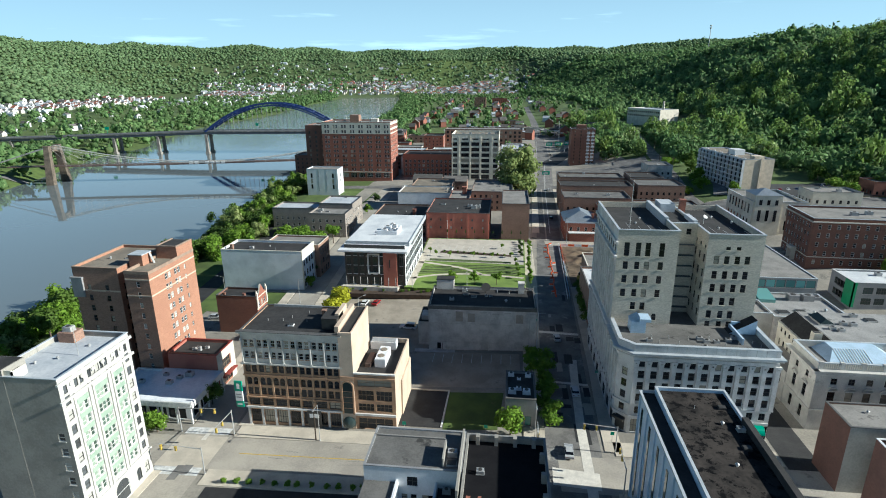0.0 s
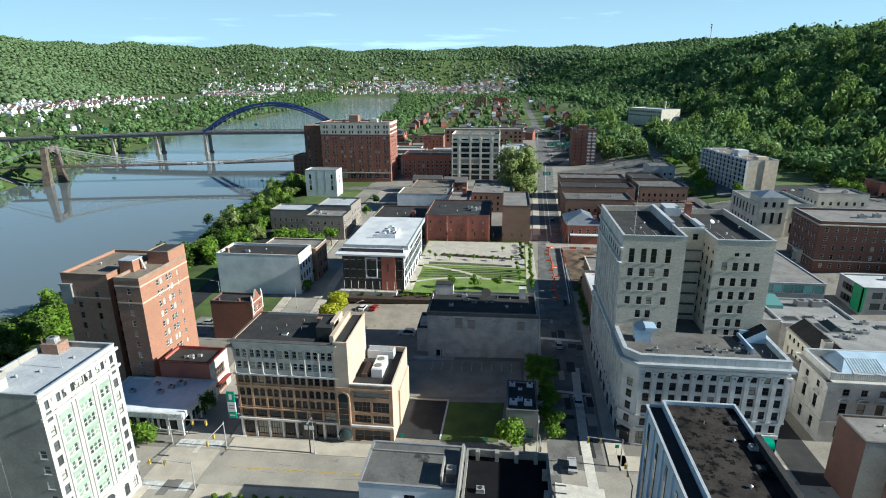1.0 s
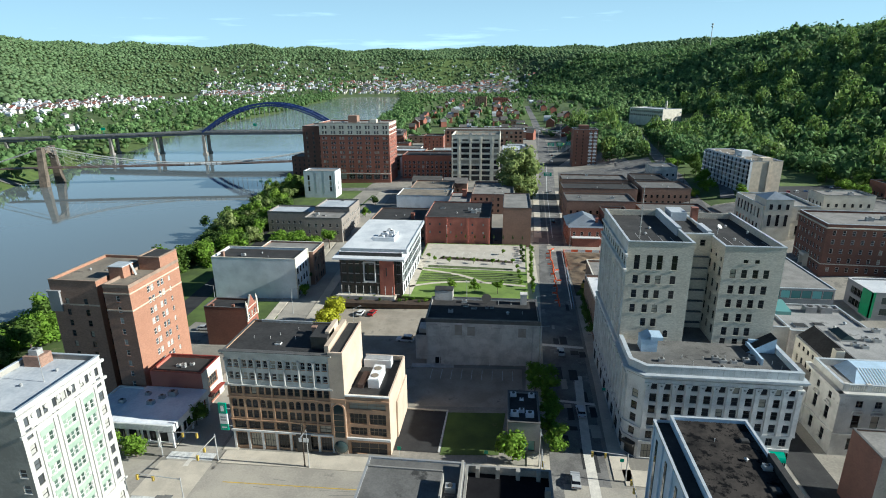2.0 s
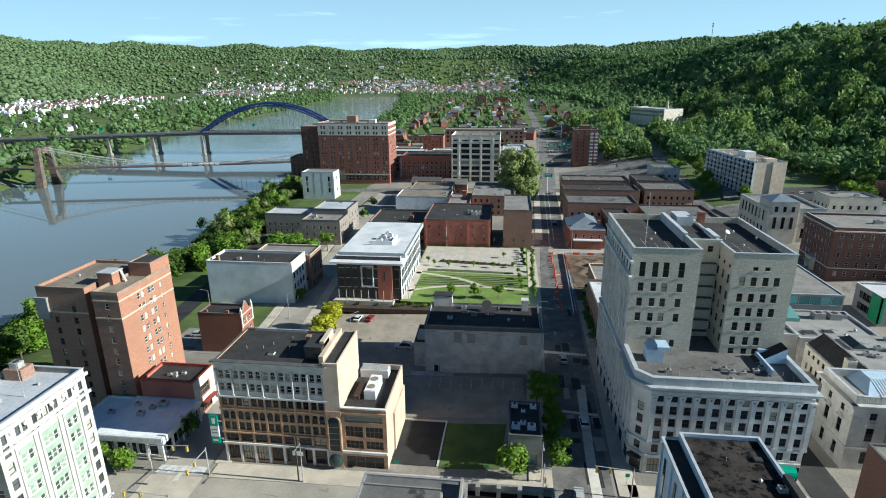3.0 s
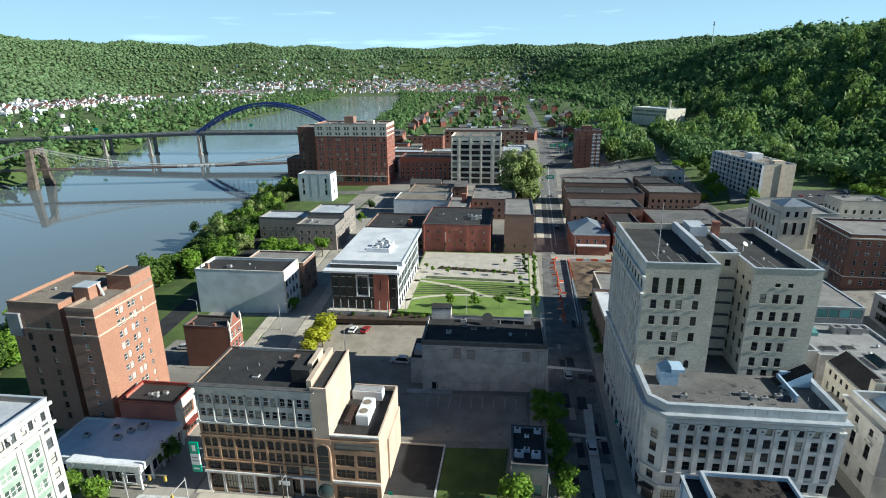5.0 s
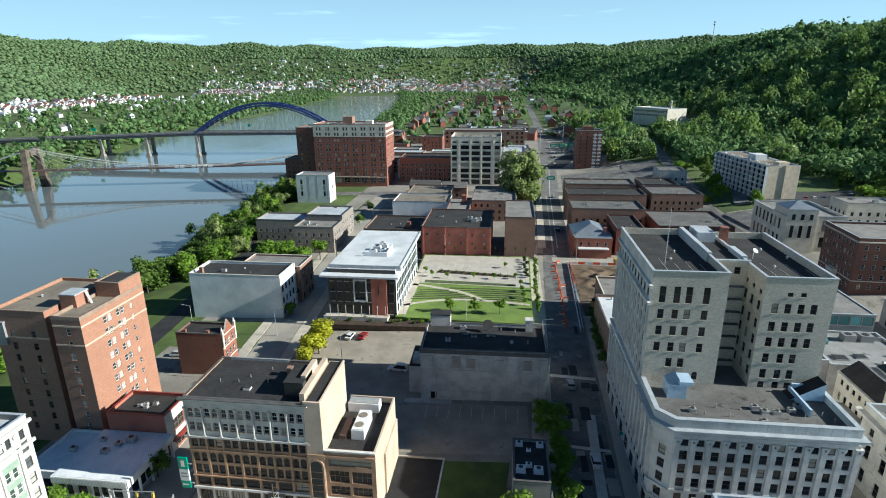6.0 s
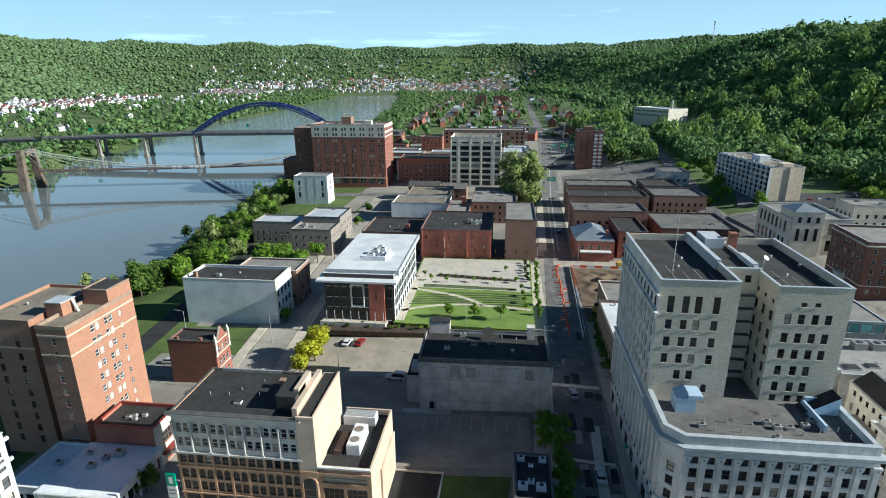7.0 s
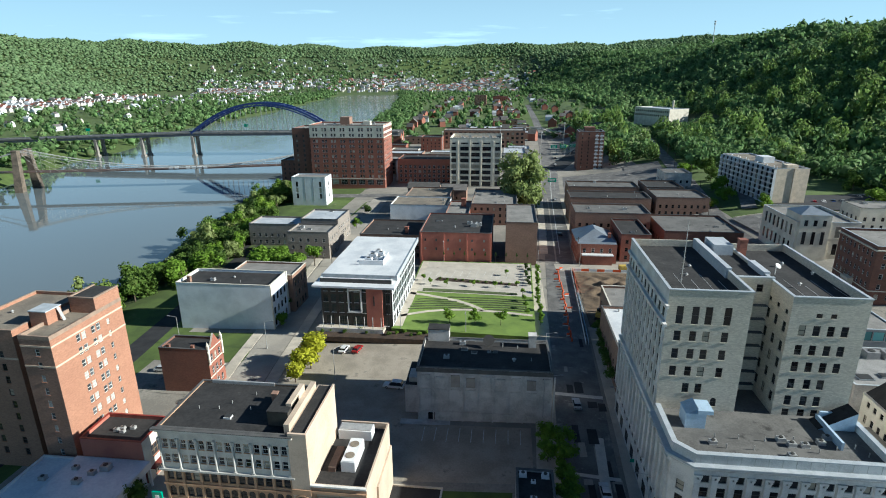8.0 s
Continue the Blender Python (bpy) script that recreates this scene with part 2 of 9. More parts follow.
PAINT_WALL = mat("weathered_white_paint", (0.802, 0.826, 0.85), (0.637, 0.661, 0.684), 0.8, 0.2, 3, 0.2, wear=((0.28, 0.26, 0.245), 0.16, 0.68))
PANEL_WHITE = mat("white_panel", (0.72, 0.73, 0.75), (0.6, 0.61, 0.63), 0.55, 0.3, 4, 0.1)
PANEL_GREY = mat("grey_panel", (0.28, 0.285, 0.29), (0.22, 0.22, 0.23), 0.6, 0.3, 4, 0.1)
PANEL_GREEN = mat("green_panel", (0.02, 0.33, 0.13), (0.015, 0.26, 0.1), 0.5, 0.5, 4, 0.05)
PANEL_BLUE = mat("pale_blue_sheet", (0.45, 0.58, 0.72), (0.36, 0.48, 0.6), 0.6, 0.5, 4, 0.1)
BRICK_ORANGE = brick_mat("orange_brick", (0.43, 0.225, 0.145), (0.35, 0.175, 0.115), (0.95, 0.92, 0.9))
BRICK_RED = brick_mat("red_brick", (0.359, 0.138, 0.0929), (0.263, 0.102, 0.0718), (0.9, 0.9, 0.9))
BRICK_DARK = brick_mat("dark_brick", (0.24, 0.111, 0.078), (0.156, 0.078, 0.0585), (1, 1, 1))
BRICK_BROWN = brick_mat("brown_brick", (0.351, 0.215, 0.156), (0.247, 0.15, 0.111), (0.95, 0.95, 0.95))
TAUPE = brick_mat("grey_brown_brick", (0.33, 0.285, 0.25), (0.24, 0.21, 0.185), (0.95, 0.95, 0.95))
BRICK_PAINTED = mat("red_painted_brick", (0.425, 0.155, 0.109), (0.333, 0.115, 0.0862), 0.8, 0.25, 5, 0.25)
FRAME_DARK = mat("dark_frame", (0.05, 0.048, 0.045), (0.035, 0.033, 0.03), 0.5, 1, 8, 0.05)
FRAME_WHITE = mat("white_frame", (0.7, 0.7, 0.68), (0.6, 0.6, 0.58), 0.5, 1, 8, 0.05)
FRAME_TAN = mat("tan_frame", (0.3, 0.22, 0.14), (0.23, 0.16, 0.1), 0.6, 1, 8, 0.05)
COPING = mat("pale_coping", (0.464, 0.494, 0.524), (0.359, 0.389, 0.419), 0.5, 0.6, 5, 0.1)
COPING_DARK = mat("dark_coping", (0.12, 0.115, 0.11), (0.08, 0.078, 0.075), 0.6, 0.6, 5, 0.1)
COPING_BROWN = mat("brown_coping", (0.33, 0.235, 0.175), (0.23, 0.165, 0.125), 0.7, 0.6, 5, 0.1)
RED_TRIM = mat("red_trim", (0.24, 0.03, 0.02), (0.18, 0.025, 0.018), 0.6, 1, 6, 0.1)
METAL = mat("galvanised_metal", (0.48, 0.48, 0.47), (0.36, 0.36, 0.36), 0.5, 1, 6, 0.1, metal=0.3)
SPANDREL = mat("dark_spandrel", (0.27, 0.26, 0.245), (0.19, 0.185, 0.175), 0.7, 0.5, 5, 0.1)
STEEL_BLUE = mat("blue_painted_steel", (0.014, 0.036, 0.17), (0.011, 0.028, 0.12), 0.5, 0.2, 3, 0.05)
STEEL_GREY = mat("grey_steel", (0.22, 0.23, 0.24), (0.15, 0.16, 0.17), 0.6, 0.2, 3, 0.1)
STEEL_DECK = mat("dark_deck_steel", (0.06, 0.075, 0.095), (0.04, 0.05, 0.065), 0.6, 0.2, 3, 0.1)
STEEL_RUST = mat("brown_steel", (0.136, 0.0892, 0.0723), (0.085, 0.0595, 0.051), 0.7, 0.2, 3, 0.1)
CABLE = mat("pale_cable", (0.5, 0.5, 0.48), (0.4, 0.4, 0.38), 0.6, 1, 6, 0.05)
BRIDGE_STONE = mat("bridge_sandstone", (0.165, 0.131, 0.101), (0.0825, 0.0675, 0.0525), 0.9, 0.3, 2, 0.5)
BARK = mat("bark", (0.12, 0.09, 0.065), (0.07, 0.055, 0.04), 0.95, 1.5, 10, 0.6)
LEAF = leaf_mat("leaves", (0.125, 0.2, 0.035), (0.075, 0.13, 0.025), (0.165, 0.22, 0.05))
LEAF_FRESH = leaf_mat("fresh_leaves", (0.19, 0.31, 0.035), (0.125, 0.22, 0.026), (0.24, 0.34, 0.05))
LEAF_YELLOW = leaf_mat("yellow_leaves", (0.50, 0.50, 0.035), (0.36, 0.38, 0.03), (0.58, 0.56, 0.06), 0.2)
LEAF_PALE = leaf_mat("pale_leaves", (0.27, 0.33, 0.11), (0.19, 0.24, 0.08), (0.32, 0.36, 0.15))
LEAF_DARK = leaf_mat("dark_leaves", (0.075, 0.125, 0.028), (0.045, 0.08, 0.02), (0.11, 0.16, 0.04))
PIER = mat("weathered_pier_concrete", (0.27, 0.25, 0.225), (0.17, 0.16, 0.145), 0.9, 0.15, 2, 0.3, wear=((0.11, 0.1, 0.09), 0.12, 0.58))
TAN_BRICK = mat("tan_brick", (0.66, 0.56, 0.44), (0.52, 0.44, 0.34), 0.85, 0.5, 6, 0.2, wear=((0.4, 0.33, 0.25), 0.2, 0.62))
# Lighter copy of the forest leaves, with sun on high crowns in its colour.
FOREST_LIGHT = leaf_mat("sunlit_new_leaves", (0.22, 0.315, 0.085), (0.15, 0.235, 0.06), (0.32, 0.37, 0.18), 0.45)
# Paler, bluer ridge foliage: the haze of distance is put into its colour.
FOREST_HAZED = leaf_mat("hazed_ridge_leaves", (0.19, 0.28, 0.125), (0.135, 0.21, 0.1), (0.27, 0.31, 0.17), 0.3)
FOREST = leaf_mat("forest_leaves", (0.157, 0.252, 0.0896), (0.0952, 0.174, 0.0627), (0.25, 0.31, 0.13), 0.45)
GLASS = glass_mat("window_glass", (0.011, 0.012, 0.015), (0.34, 0.31, 0.25), 0.12)
GLASS_PALE = glass_mat("curtained_glass", (0.05, 0.055, 0.06), (0.4, 0.39, 0.36), 0.45)
GLASS_GREEN = glass_mat("green_tinted_glass", (0.05, 0.075, 0.06), (0.26, 0.33, 0.26), 0.35)
GLASS_CURTAIN = glass_mat("facade_glass", (0.03, 0.045, 0.045), (0.05, 0.07, 0.065), 0.4, 0.03)
GLASS_TEAL = glass_mat("teal_glass", (0.10, 0.24, 0.24), (0.14, 0.3, 0.29), 0.4, 0.08)
SIGN_GREEN = mat("green_sign", (0.0, 0.32, 0.2), (0.0, 0.27, 0.17), 0.4, 1, 6, 0.0)
SIGN_WHITE = mat("white_sign", (0.75, 0.75, 0.74), (0.68, 0.68, 0.67), 0.4, 1, 6, 0.0)
ORANGE = mat("orange_plastic", (0.75, 0.12, 0.03), (0.6, 0.09, 0.025), 0.5, 1, 6, 0.0)
CAR_PAINT = {n: mat(n + "_car_paint", c, tuple(v * 0.85 for v in c), 0.25, 1, 4, 0.0) for n, c in dict(white=(0.75, 0.75, 0.75), dark=(0.03, 0.03, 0.035), red=(0.3, 0.02, 0.02), silver=(0.45, 0.46, 0.47), blue=(0.03, 0.06, 0.16)).items()}
RUBBER = mat("rubber", (0.02, 0.02, 0.02), (0.014, 0.014, 0.014), 0.8, 2, 9, 0.1)


def water_mat():
    m = bpy.data.materials.new("river_water")
    m.use_nodes = True
    n, l = m.node_tree.nodes, m.node_tree.links
    b = n["Principled BSDF"]
    b.inputs["Base Color"].default_value = (0.14, 0.165, 0.175, 1)
    b.inputs["Roughness"].default_value, b.inputs["IOR"].default_value = 0.035, 1.45
    co = n.new("ShaderNodeNewGeometry")
    t1, t2 = n.new("ShaderNodeTexNoise"), n.new("ShaderNodeTexNoise")
    t1.inputs["Scale"].default_value, t1.inputs["Detail"].default_value = 0.35, 4
    t2.inputs["Scale"].default_value, t2.inputs["Detail"].default_value = 0.012, 3
    mul = n.new("ShaderNodeMath")
    mul.operation = "MULTIPLY"
    for t in (t1, t2):
        l.new(co.outputs["Position"], t.inputs["Vector"])
    l.new(t1.outputs["Fac"], mul.inputs[0])
    l.new(t2.outputs["Fac"], mul.inputs[1])
    # calm below the bridges, ruffled by wind on the long reach beyond
    sep, wind, ruffle = n.new("ShaderNodeSeparateXYZ"), n.new("ShaderNodeMapRange"), n.new("ShaderNodeMath")
    wind.inputs["From Min"].default_value, wind.inputs["From Max"].default_value = 560, 900
    wind.inputs["To Min"].default_value, wind.inputs["To Max"].default_value = 0.03, 1.0
    ruffle.operation = "MULTIPLY"
    l.new(co.outputs["Position"], sep.inputs[0])
    l.new(sep.outputs["Y"], wind.inputs["Value"])
    l.new(mul.outputs[0], ruffle.inputs[0])
    l.new(wind.outputs["Result"], ruffle.inputs[1])
    bn = n.new("ShaderNodeBump")
    bn.inputs["Strength"].default_value, bn.inputs["Distance"].default_value = 0.7, 0.9
    l.new(ruffle.outputs[0], bn.inputs["Height"])
    l.new(bn.outputs["Normal"], b.inputs["Normal"])
    return m


WATER = water_mat()


# ---- building blocks ----
class Geo:
    """Gathers corners and faces of one mesh."""

    def __init__(self):
        self.v, self.f, self.m, self.weld = [], [], [], False

    def poly(self, pts, m=0):
        k = len(self.v)
        self.v += [tuple(p) for p in pts]
        self.f.append(tuple(range(k, k + len(pts))))
        self.m.append(m)
        return self

    def box(self, x0, y0, z0, x1, y1, z1, m=0, top=None):
        return self.prism([(x0, y0), (x1, y0), (x1, y1), (x0, y1)], z0, z1, m, top)

    def prism(self, pts, z0, z1, m=0, top=None):
        k, n = len(self.v), len(pts)
        self.v += [(x, y, z0) for x, y in pts] + [(x, y, z1) for x, y in pts]
        for i in range(n):
            j = (i + 1) % n
            self.f.append((k + i, k + j, k + n + j, k + n + i))
            self.m.append(m)
        self.f += [tuple(range(k + n, k + 2 * n)), tuple(range(k + n - 1, k - 1, -1))]
        self.m += [m if top is None else top, m]
        return self

    def tube(self, p, q, r0, r1=None, n=8, m=0):
        p, q, r1 = Vector(p), Vector(q), r0 if r1 is None else r1
        a = (q - p).normalized()
        u = a.orthogonal().normalized()
        w = a.cross(u)
        k = len(self.v)
        for c, r in ((p, r0), (q, r1)):
            self.v += [tuple(c + (u * math.cos(t) + w * math.sin(t)) * r) for t in (2 * math.pi * i / n for i in range(n))]
        for i in range(n):
            j = (i + 1) % n
            self.f.append((k + i, k + j, k + n + j, k + n + i))
            self.m.append(m)
        self.f += [tuple(range(k + n, k + 2 * n)), tuple(range(k + n - 1, k - 1, -1))]
        self.m += [m, m]
        return self

    def beam(self, p, q, w, h, m=0):
        """A bar of width w and height h from p to q, whose middle line they are."""
        p, q = Vector(p), Vector(q)
        a = (q - p).normalized()
        s = a.cross(Vector((0, 0, 1)))
        s = (s.normalized() if s.length > 1e-4 else Vector((1, 0, 0))) * w / 2
        t = a.cross(s).normalized() * h / 2
        k = len(self.v)
        for c in (p, q):
            self.v += [tuple(c + i * s + j * t) for i, j in ((-1, -1), (1, -1), (1, 1), (-1, 1))]
        for f in ((0, 1, 5, 4), (1, 2, 6, 5), (2, 3, 7, 6), (3, 0, 4, 7), (3, 2, 1, 0), (4, 5, 6, 7)):
            self.f.append(tuple(k + i for i in f))
            self.m.append(m)
        return self

    def mesh(self, name, mats, smooth=False):
        me = bpy.data.meshes.new(name)
        me.from_pydata(self.v, [], self.f)
        for m in mats:
            me.materials.append(m)
        me.polygons.foreach_set("material_index", self.m)
        if smooth:
            me.polygons.foreach_set("use_smooth", [True] * len(self.f))
        me.update()
        bm = bmesh.new()
        bm.from_mesh(me)
        if self.weld:
            bmesh.ops.remove_doubles(bm, verts=bm.verts, dist=0.001)
        bmesh.ops.recalc_face_normals(bm, faces=bm.faces)
        bm.to_mesh(me)
        bm.free()
        return me


def part(name, geo, mats, parent=None, label="", m=None):
    me = geo if isinstance(geo, bpy.types.Mesh) else geo.mesh(name, mats if isinstance(mats, (list, tuple)) else [mats])
    ob = new(name, me)
    ob.parent = parent
    if m is not None:
        ob.matrix_basis = m
    if label:
        tagged(ob, label)
    return ob


def root(name, label, category, x, y, z, rot=0.0, group=""):
    ob = new(name)
    ob.empty_display_size = 0.5
    ob.matrix_basis = pose(x, y, z, 0, 0, rot)
    return tagged(ob, label, category, group)


# ---- the lie of the land ----
SHORE_Y = (-1500, 160, 256, 401, 546, 900, 1390, 2200, 3214, 3700, 4500)
SHORE_E = (-190, -184, -172, -192, -210, -245, -300, -430, -647, -700, -700)
SHORE_W = (-380, -388, -388, -396, -440, -535, -580, -700, -850, -860, -860)
FOOT_Y = (-1500, 0, 250, 430, 600, 900, 1200, 2000, 2700, 4500)
FOOT_X = (330, 300, 235, 190, 150, 165, 185, 140, 20, -150)
RIVER = -10.0


def step(a, b, t):
    t = np.clip((t - a) / (b - a), 0, 1)
    return t * t * (3 - 2 * t)


def waves(x, y):
    return (np.sin(x / 173 + 1.3 * np.sin(y / 311)) * np.cos(y / 229 + 0.7) + 0.5 * np.sin(x / 71 + y / 97) + 0.35 * np.sin(y / 53 - x / 119 + 2))


def land(x, y):
    """The height of the ground at x, y."""
    x, y = np.asarray(x, float), np.asarray(y, float)
    east, west, foot = np.interp(y, SHORE_Y, SHORE_E), np.interp(y, SHORE_Y, SHORE_W), np.interp(y, FOOT_Y, FOOT_X)
    z = 0.027 * np.clip(x, -130, 0) + 12.0 * step(40, 128, x) * step(120, 280, y)
    z = z + (RIVER - 4 - z) * (1 - step(east - 6, east + 44, x))
    d = west - x
    z = np.where(x < (east + west) / 2, RIVER - 4 + 12.5 * step(-6, 45, d), z)
    # the hill behind the town
    e = x - foot
    z = z + (118 * step(-3, 395, e) + 70 * step(370, 1230, e)) * (1 + 0.10 * waves(x, y) * step(60, 300, e))
    # the ridge beyond the river and the head of the valley
    s = np.interp(y, (0, 1000, 1600, 2200, 2700, 3300), (620, 560, 520, 640, 700, 300))
    z = z + (236 + 30 * waves(x * 0.7, y * 0.7)) * step(s, s + 950, d) * np.where(x < west, 1, 0)
    far = step(2500, 3900, y + 0.35 * np.abs(x + 300))
    z = np.maximum(z, (232 + 20 * waves(x * 0.8 + 300, y * 0.8)) * far + z * (1 - far))
    return z


def lz(x, y):
    return float(land(x, y))


def axis(lo, hi, near0, near1, fine, coarse):
    a = list(np.arange(near0, near1 + 0.1, fine))
    return np.array(list(np.arange(lo, near0 - 0.1, coarse)) + a + list(np.arange(near1 + coarse, hi + 0.1, coarse)))


def sheet(name, xs, ys, height, mats, pick=None):
    gx, gy = np.meshgrid(xs, ys)
    co = np.stack([gx, gy, height(gx, gy)], -1).reshape(-1, 3)
    nx, ny = len(xs), len(ys)
    i = (np.arange(ny - 1)[:, None] * nx + np.arange(nx - 1)[None, :]).ravel()
    faces = np.stack([i, i + 1, i + nx + 1, i + nx], -1)
    me = bpy.data.meshes.new(name)
    me.from_pydata(co.tolist(), [], faces.tolist())
    for m in mats:
        me.materials.append(m)
    if pick is not None:
        c = co[faces].mean(1)
        me.polygons.foreach_set("material_index", pick(c[:, 0], c[:, 1], c[:, 2]).astype(np.int32))
    me.polygons.foreach_set("use_smooth", [True] * len(faces))
    me.update()
    return new(name, me)


def ground_kind(x, y, z):
    east, west, foot = np.interp(y, SHORE_Y, SHORE_E), np.interp(y, SHORE_Y, SHORE_W), np.interp(y, FOOT_Y, FOOT_X)
    k = np.full(len(x), 2)
    k[(x > east - 20) & (x < foot + 5)] = 1
    k[(x > -112) & (x < 190) & (x < foot - 15) & (y > 20) & (y < 480)] = 0
    k[(x > -150) & (x < 90) & (x < foot - 15) & (y >= 480) & (y < 760)] = 0
    k[(x > 100) & (x < foot + 5) & (y > 285) & (y < 480)] = 1
    k[(x < west + 20) & (x > west - 500) & (y < 2400)] = 1
    return k


TOWN = mat("worn_town_ground", (0.31, 0.285, 0.245), (0.20, 0.185, 0.16), 0.92, 0.06, 2, 0.3, wear=((0.085, 0.083, 0.078), 0.06, 0.58))
xs = axis(-4400, 4400, -440, 460, 7.5, 50)
ys = axis(-1400, 4400, 0, 720, 8, 45)
ground = tagged(sheet("ground", xs, ys, land, [TOWN, GRASS, FOREST_FLOOR], ground_kind), "valley ground with town blocks, grassy banks and hills", "ground", kind="structure")
water = tagged(part("water", Geo().poly([(-1000, -1400, RIVER), (-120, -1400, RIVER), (-120, 4300, RIVER), (-1000, 4300, RIVER)]), WATER), "calm brown-blue river reflecting the sky", "river", kind="structure")


def strip(name, line, width, lift, material, label="", category="road", thick=0.0, step_len=8.0, parent=None, base=None):
    """A band along a line of (x, y), lying on the land."""
    pts = []
    for (ax, ay), (bx, by) in zip(line, line[1:]):
        n = max(1, int(math.hypot(bx - ax, by - ay) / step_len))
        pts += [(ax + (bx - ax) * i / n, ay + (by - ay) * i / n) for i in range(n)]
    pts.append(line[-1])
    g = Geo()
    rails = []
    for i, (x, y) in enumerate(pts):
        p, q = pts[max(0, i - 1)], pts[min(len(pts) - 1, i + 1)]
        dx, dy = q[0] - p[0], q[1] - p[1]
        k = math.hypot(dx, dy)
        ox, oy = -dy / k * width / 2, dx / k * width / 2
        a, b = (x + ox, y + oy), (x - ox, y - oy)
        h = (lambda u: (lz(*u) if base is None else base) + lift)
        rails.append(((*a, h(a)), (*b, h(b))))
    for (a, b), (c, d) in zip(rails, rails[1:]):
        g.poly([a, b, d, c])
        if thick:
            dn = lambda u: (u[0], u[1], u[2] - thick)
            g.poly([a, c, dn(c), dn(a)]).poly([b, dn(b), dn(d), d])
    if thick:
        (a, b), (c, d) = rails[0], rails[-1]
        dn = lambda u: (u[0], u[1], u[2] - thick)
        g.poly([a, dn(a), dn(b), b]).poly([c, d, dn(d), dn(c)])
    ob = part(name, g, material, parent)
    if label:
        tagged(ob, label, category, kind="structure")
    return ob


def patch(name, pts, lift, material, label, category, thick=0.0, base=None):
    """A flat piece of ground with the corners pts, draped on the land."""
    g = Geo()
    top = [(x, y, (lz(x, y) if base is None else base) + lift) for x, y in pts]
    g.poly(top)
    if thick:
        for a, b in zip(top, top[1:] + top[:1]):
            g.poly([a, b, (b[0], b[1], b[2] - thick), (a[0], a[1], a[2] - thick)])
    return tagged(part(name, g, material), label, category, kind="structure")


# ---- windows and walls ----
WINDOWS = {}


def window_mesh(w, h, kind, frame_m, pane_m, wall_m):
    """Frame (with sill, bars and, for an arch, the spandrels) and pane; the origin is the middle of the sill line, y runs into the wall."""
    key = (round(w, 2), round(h, 2), kind, frame_m.name, pane_m.name, wall_m.name)
    if key in WINDOWS:
        return WINDOWS[key]
    t, y0, yp, b = min(0.09, w * 0.09), 0.10, 0.16, 0.004
    a = w / 2
    bars_x = [(-a, -a + t), (a - t, a)]
    if kind in ("pair", "grid"):
        bars_x.append((-t / 2, t / 2))
    if kind == "grid":
        bars_x += [(a * i - t / 3, a * i + t / 3) for i in (-0.5, 0.5)]
    bars_z = [(b, t), (h - t, h)] + ([(h * 0.48, h * 0.48 + t)] if kind != "plain" else [])
    xs = sorted({v for p in bars_x for v in p} | ({0.0} if kind == "arch" else set()))
    zs = sorted({v for p in bars_z for v in p})
    solid = lambda p, q, bars: any(u - 1e-6 <= p and q <= v + 1e-6 for u, v in bars)
    g, p = Geo(), Geo()
    for x0, x1 in zip(xs, xs[1:]):
        for z0, z1 in zip(zs, zs[1:]):
            if solid(x0, x1, bars_x) or solid(z0, z1, bars_z):
                g.poly([(x0, y0, z0), (x1, y0, z0), (x1, y0, z1), (x0, y0, z1)])
                continue
            for (ux, uz), (vx, vz) in (((x0, z0), (x1, z0)), ((x1, z0), (x1, z1)), ((x1, z1), (x0, z1)), ((x0, z1), (x0, z0))):
                g.poly([(ux, y0, uz), (vx, y0, vz), (vx, yp, vz), (ux, yp, uz)])
            p.poly([(x0, yp, z0), (x1, yp, z0), (x1, yp, z1), (x0, yp, z1)])
    g.prism([(-a - 0.08, -0.09), (a + 0.08, -0.09), (a + 0.08, y0)] + [(x, y0) for x in reversed(xs)] + [(-a - 0.08, y0)], -0.12, b, 1)
    if kind == "arch":
        n = 8
        for s in (-1, 1):
            arc = [(s * a * math.cos(math.pi / 2 * i / n), h - a + a * math.sin(math.pi / 2 * i / n)) for i in range(n + 1)]
            g.poly([(s * a, 0.004, h)] + [(x, 0.004, z) for x, z in arc], 1)
            for (x, z), (u, v) in zip(arc, arc[1:]):
                g.poly([(x, 0.004, z), (u, 0.004, v), (u, y0, v), (x, y0, z)], 1)
    whole = Geo()
    whole.v, whole.f, whole.m = list(g.v), list(g.f), list(g.m)
    for f in p.f:
        whole.poly([p.v[i] for i in f], 2)
    p = Geo().poly([(-a + t, yp - 0.004, t), (a - t, yp - 0.004, t), (a - t, yp - 0.004, h - t), (-a + t, yp - 0.004, h - t)])
    g.weld = whole.weld = True
    WINDOWS[key] = g.mesh("window", [frame_m, wall_m]), p.mesh("pane", [pane_m]), whole.mesh("window", [frame_m, wall_m, pane_m])
    return WINDOWS[key]


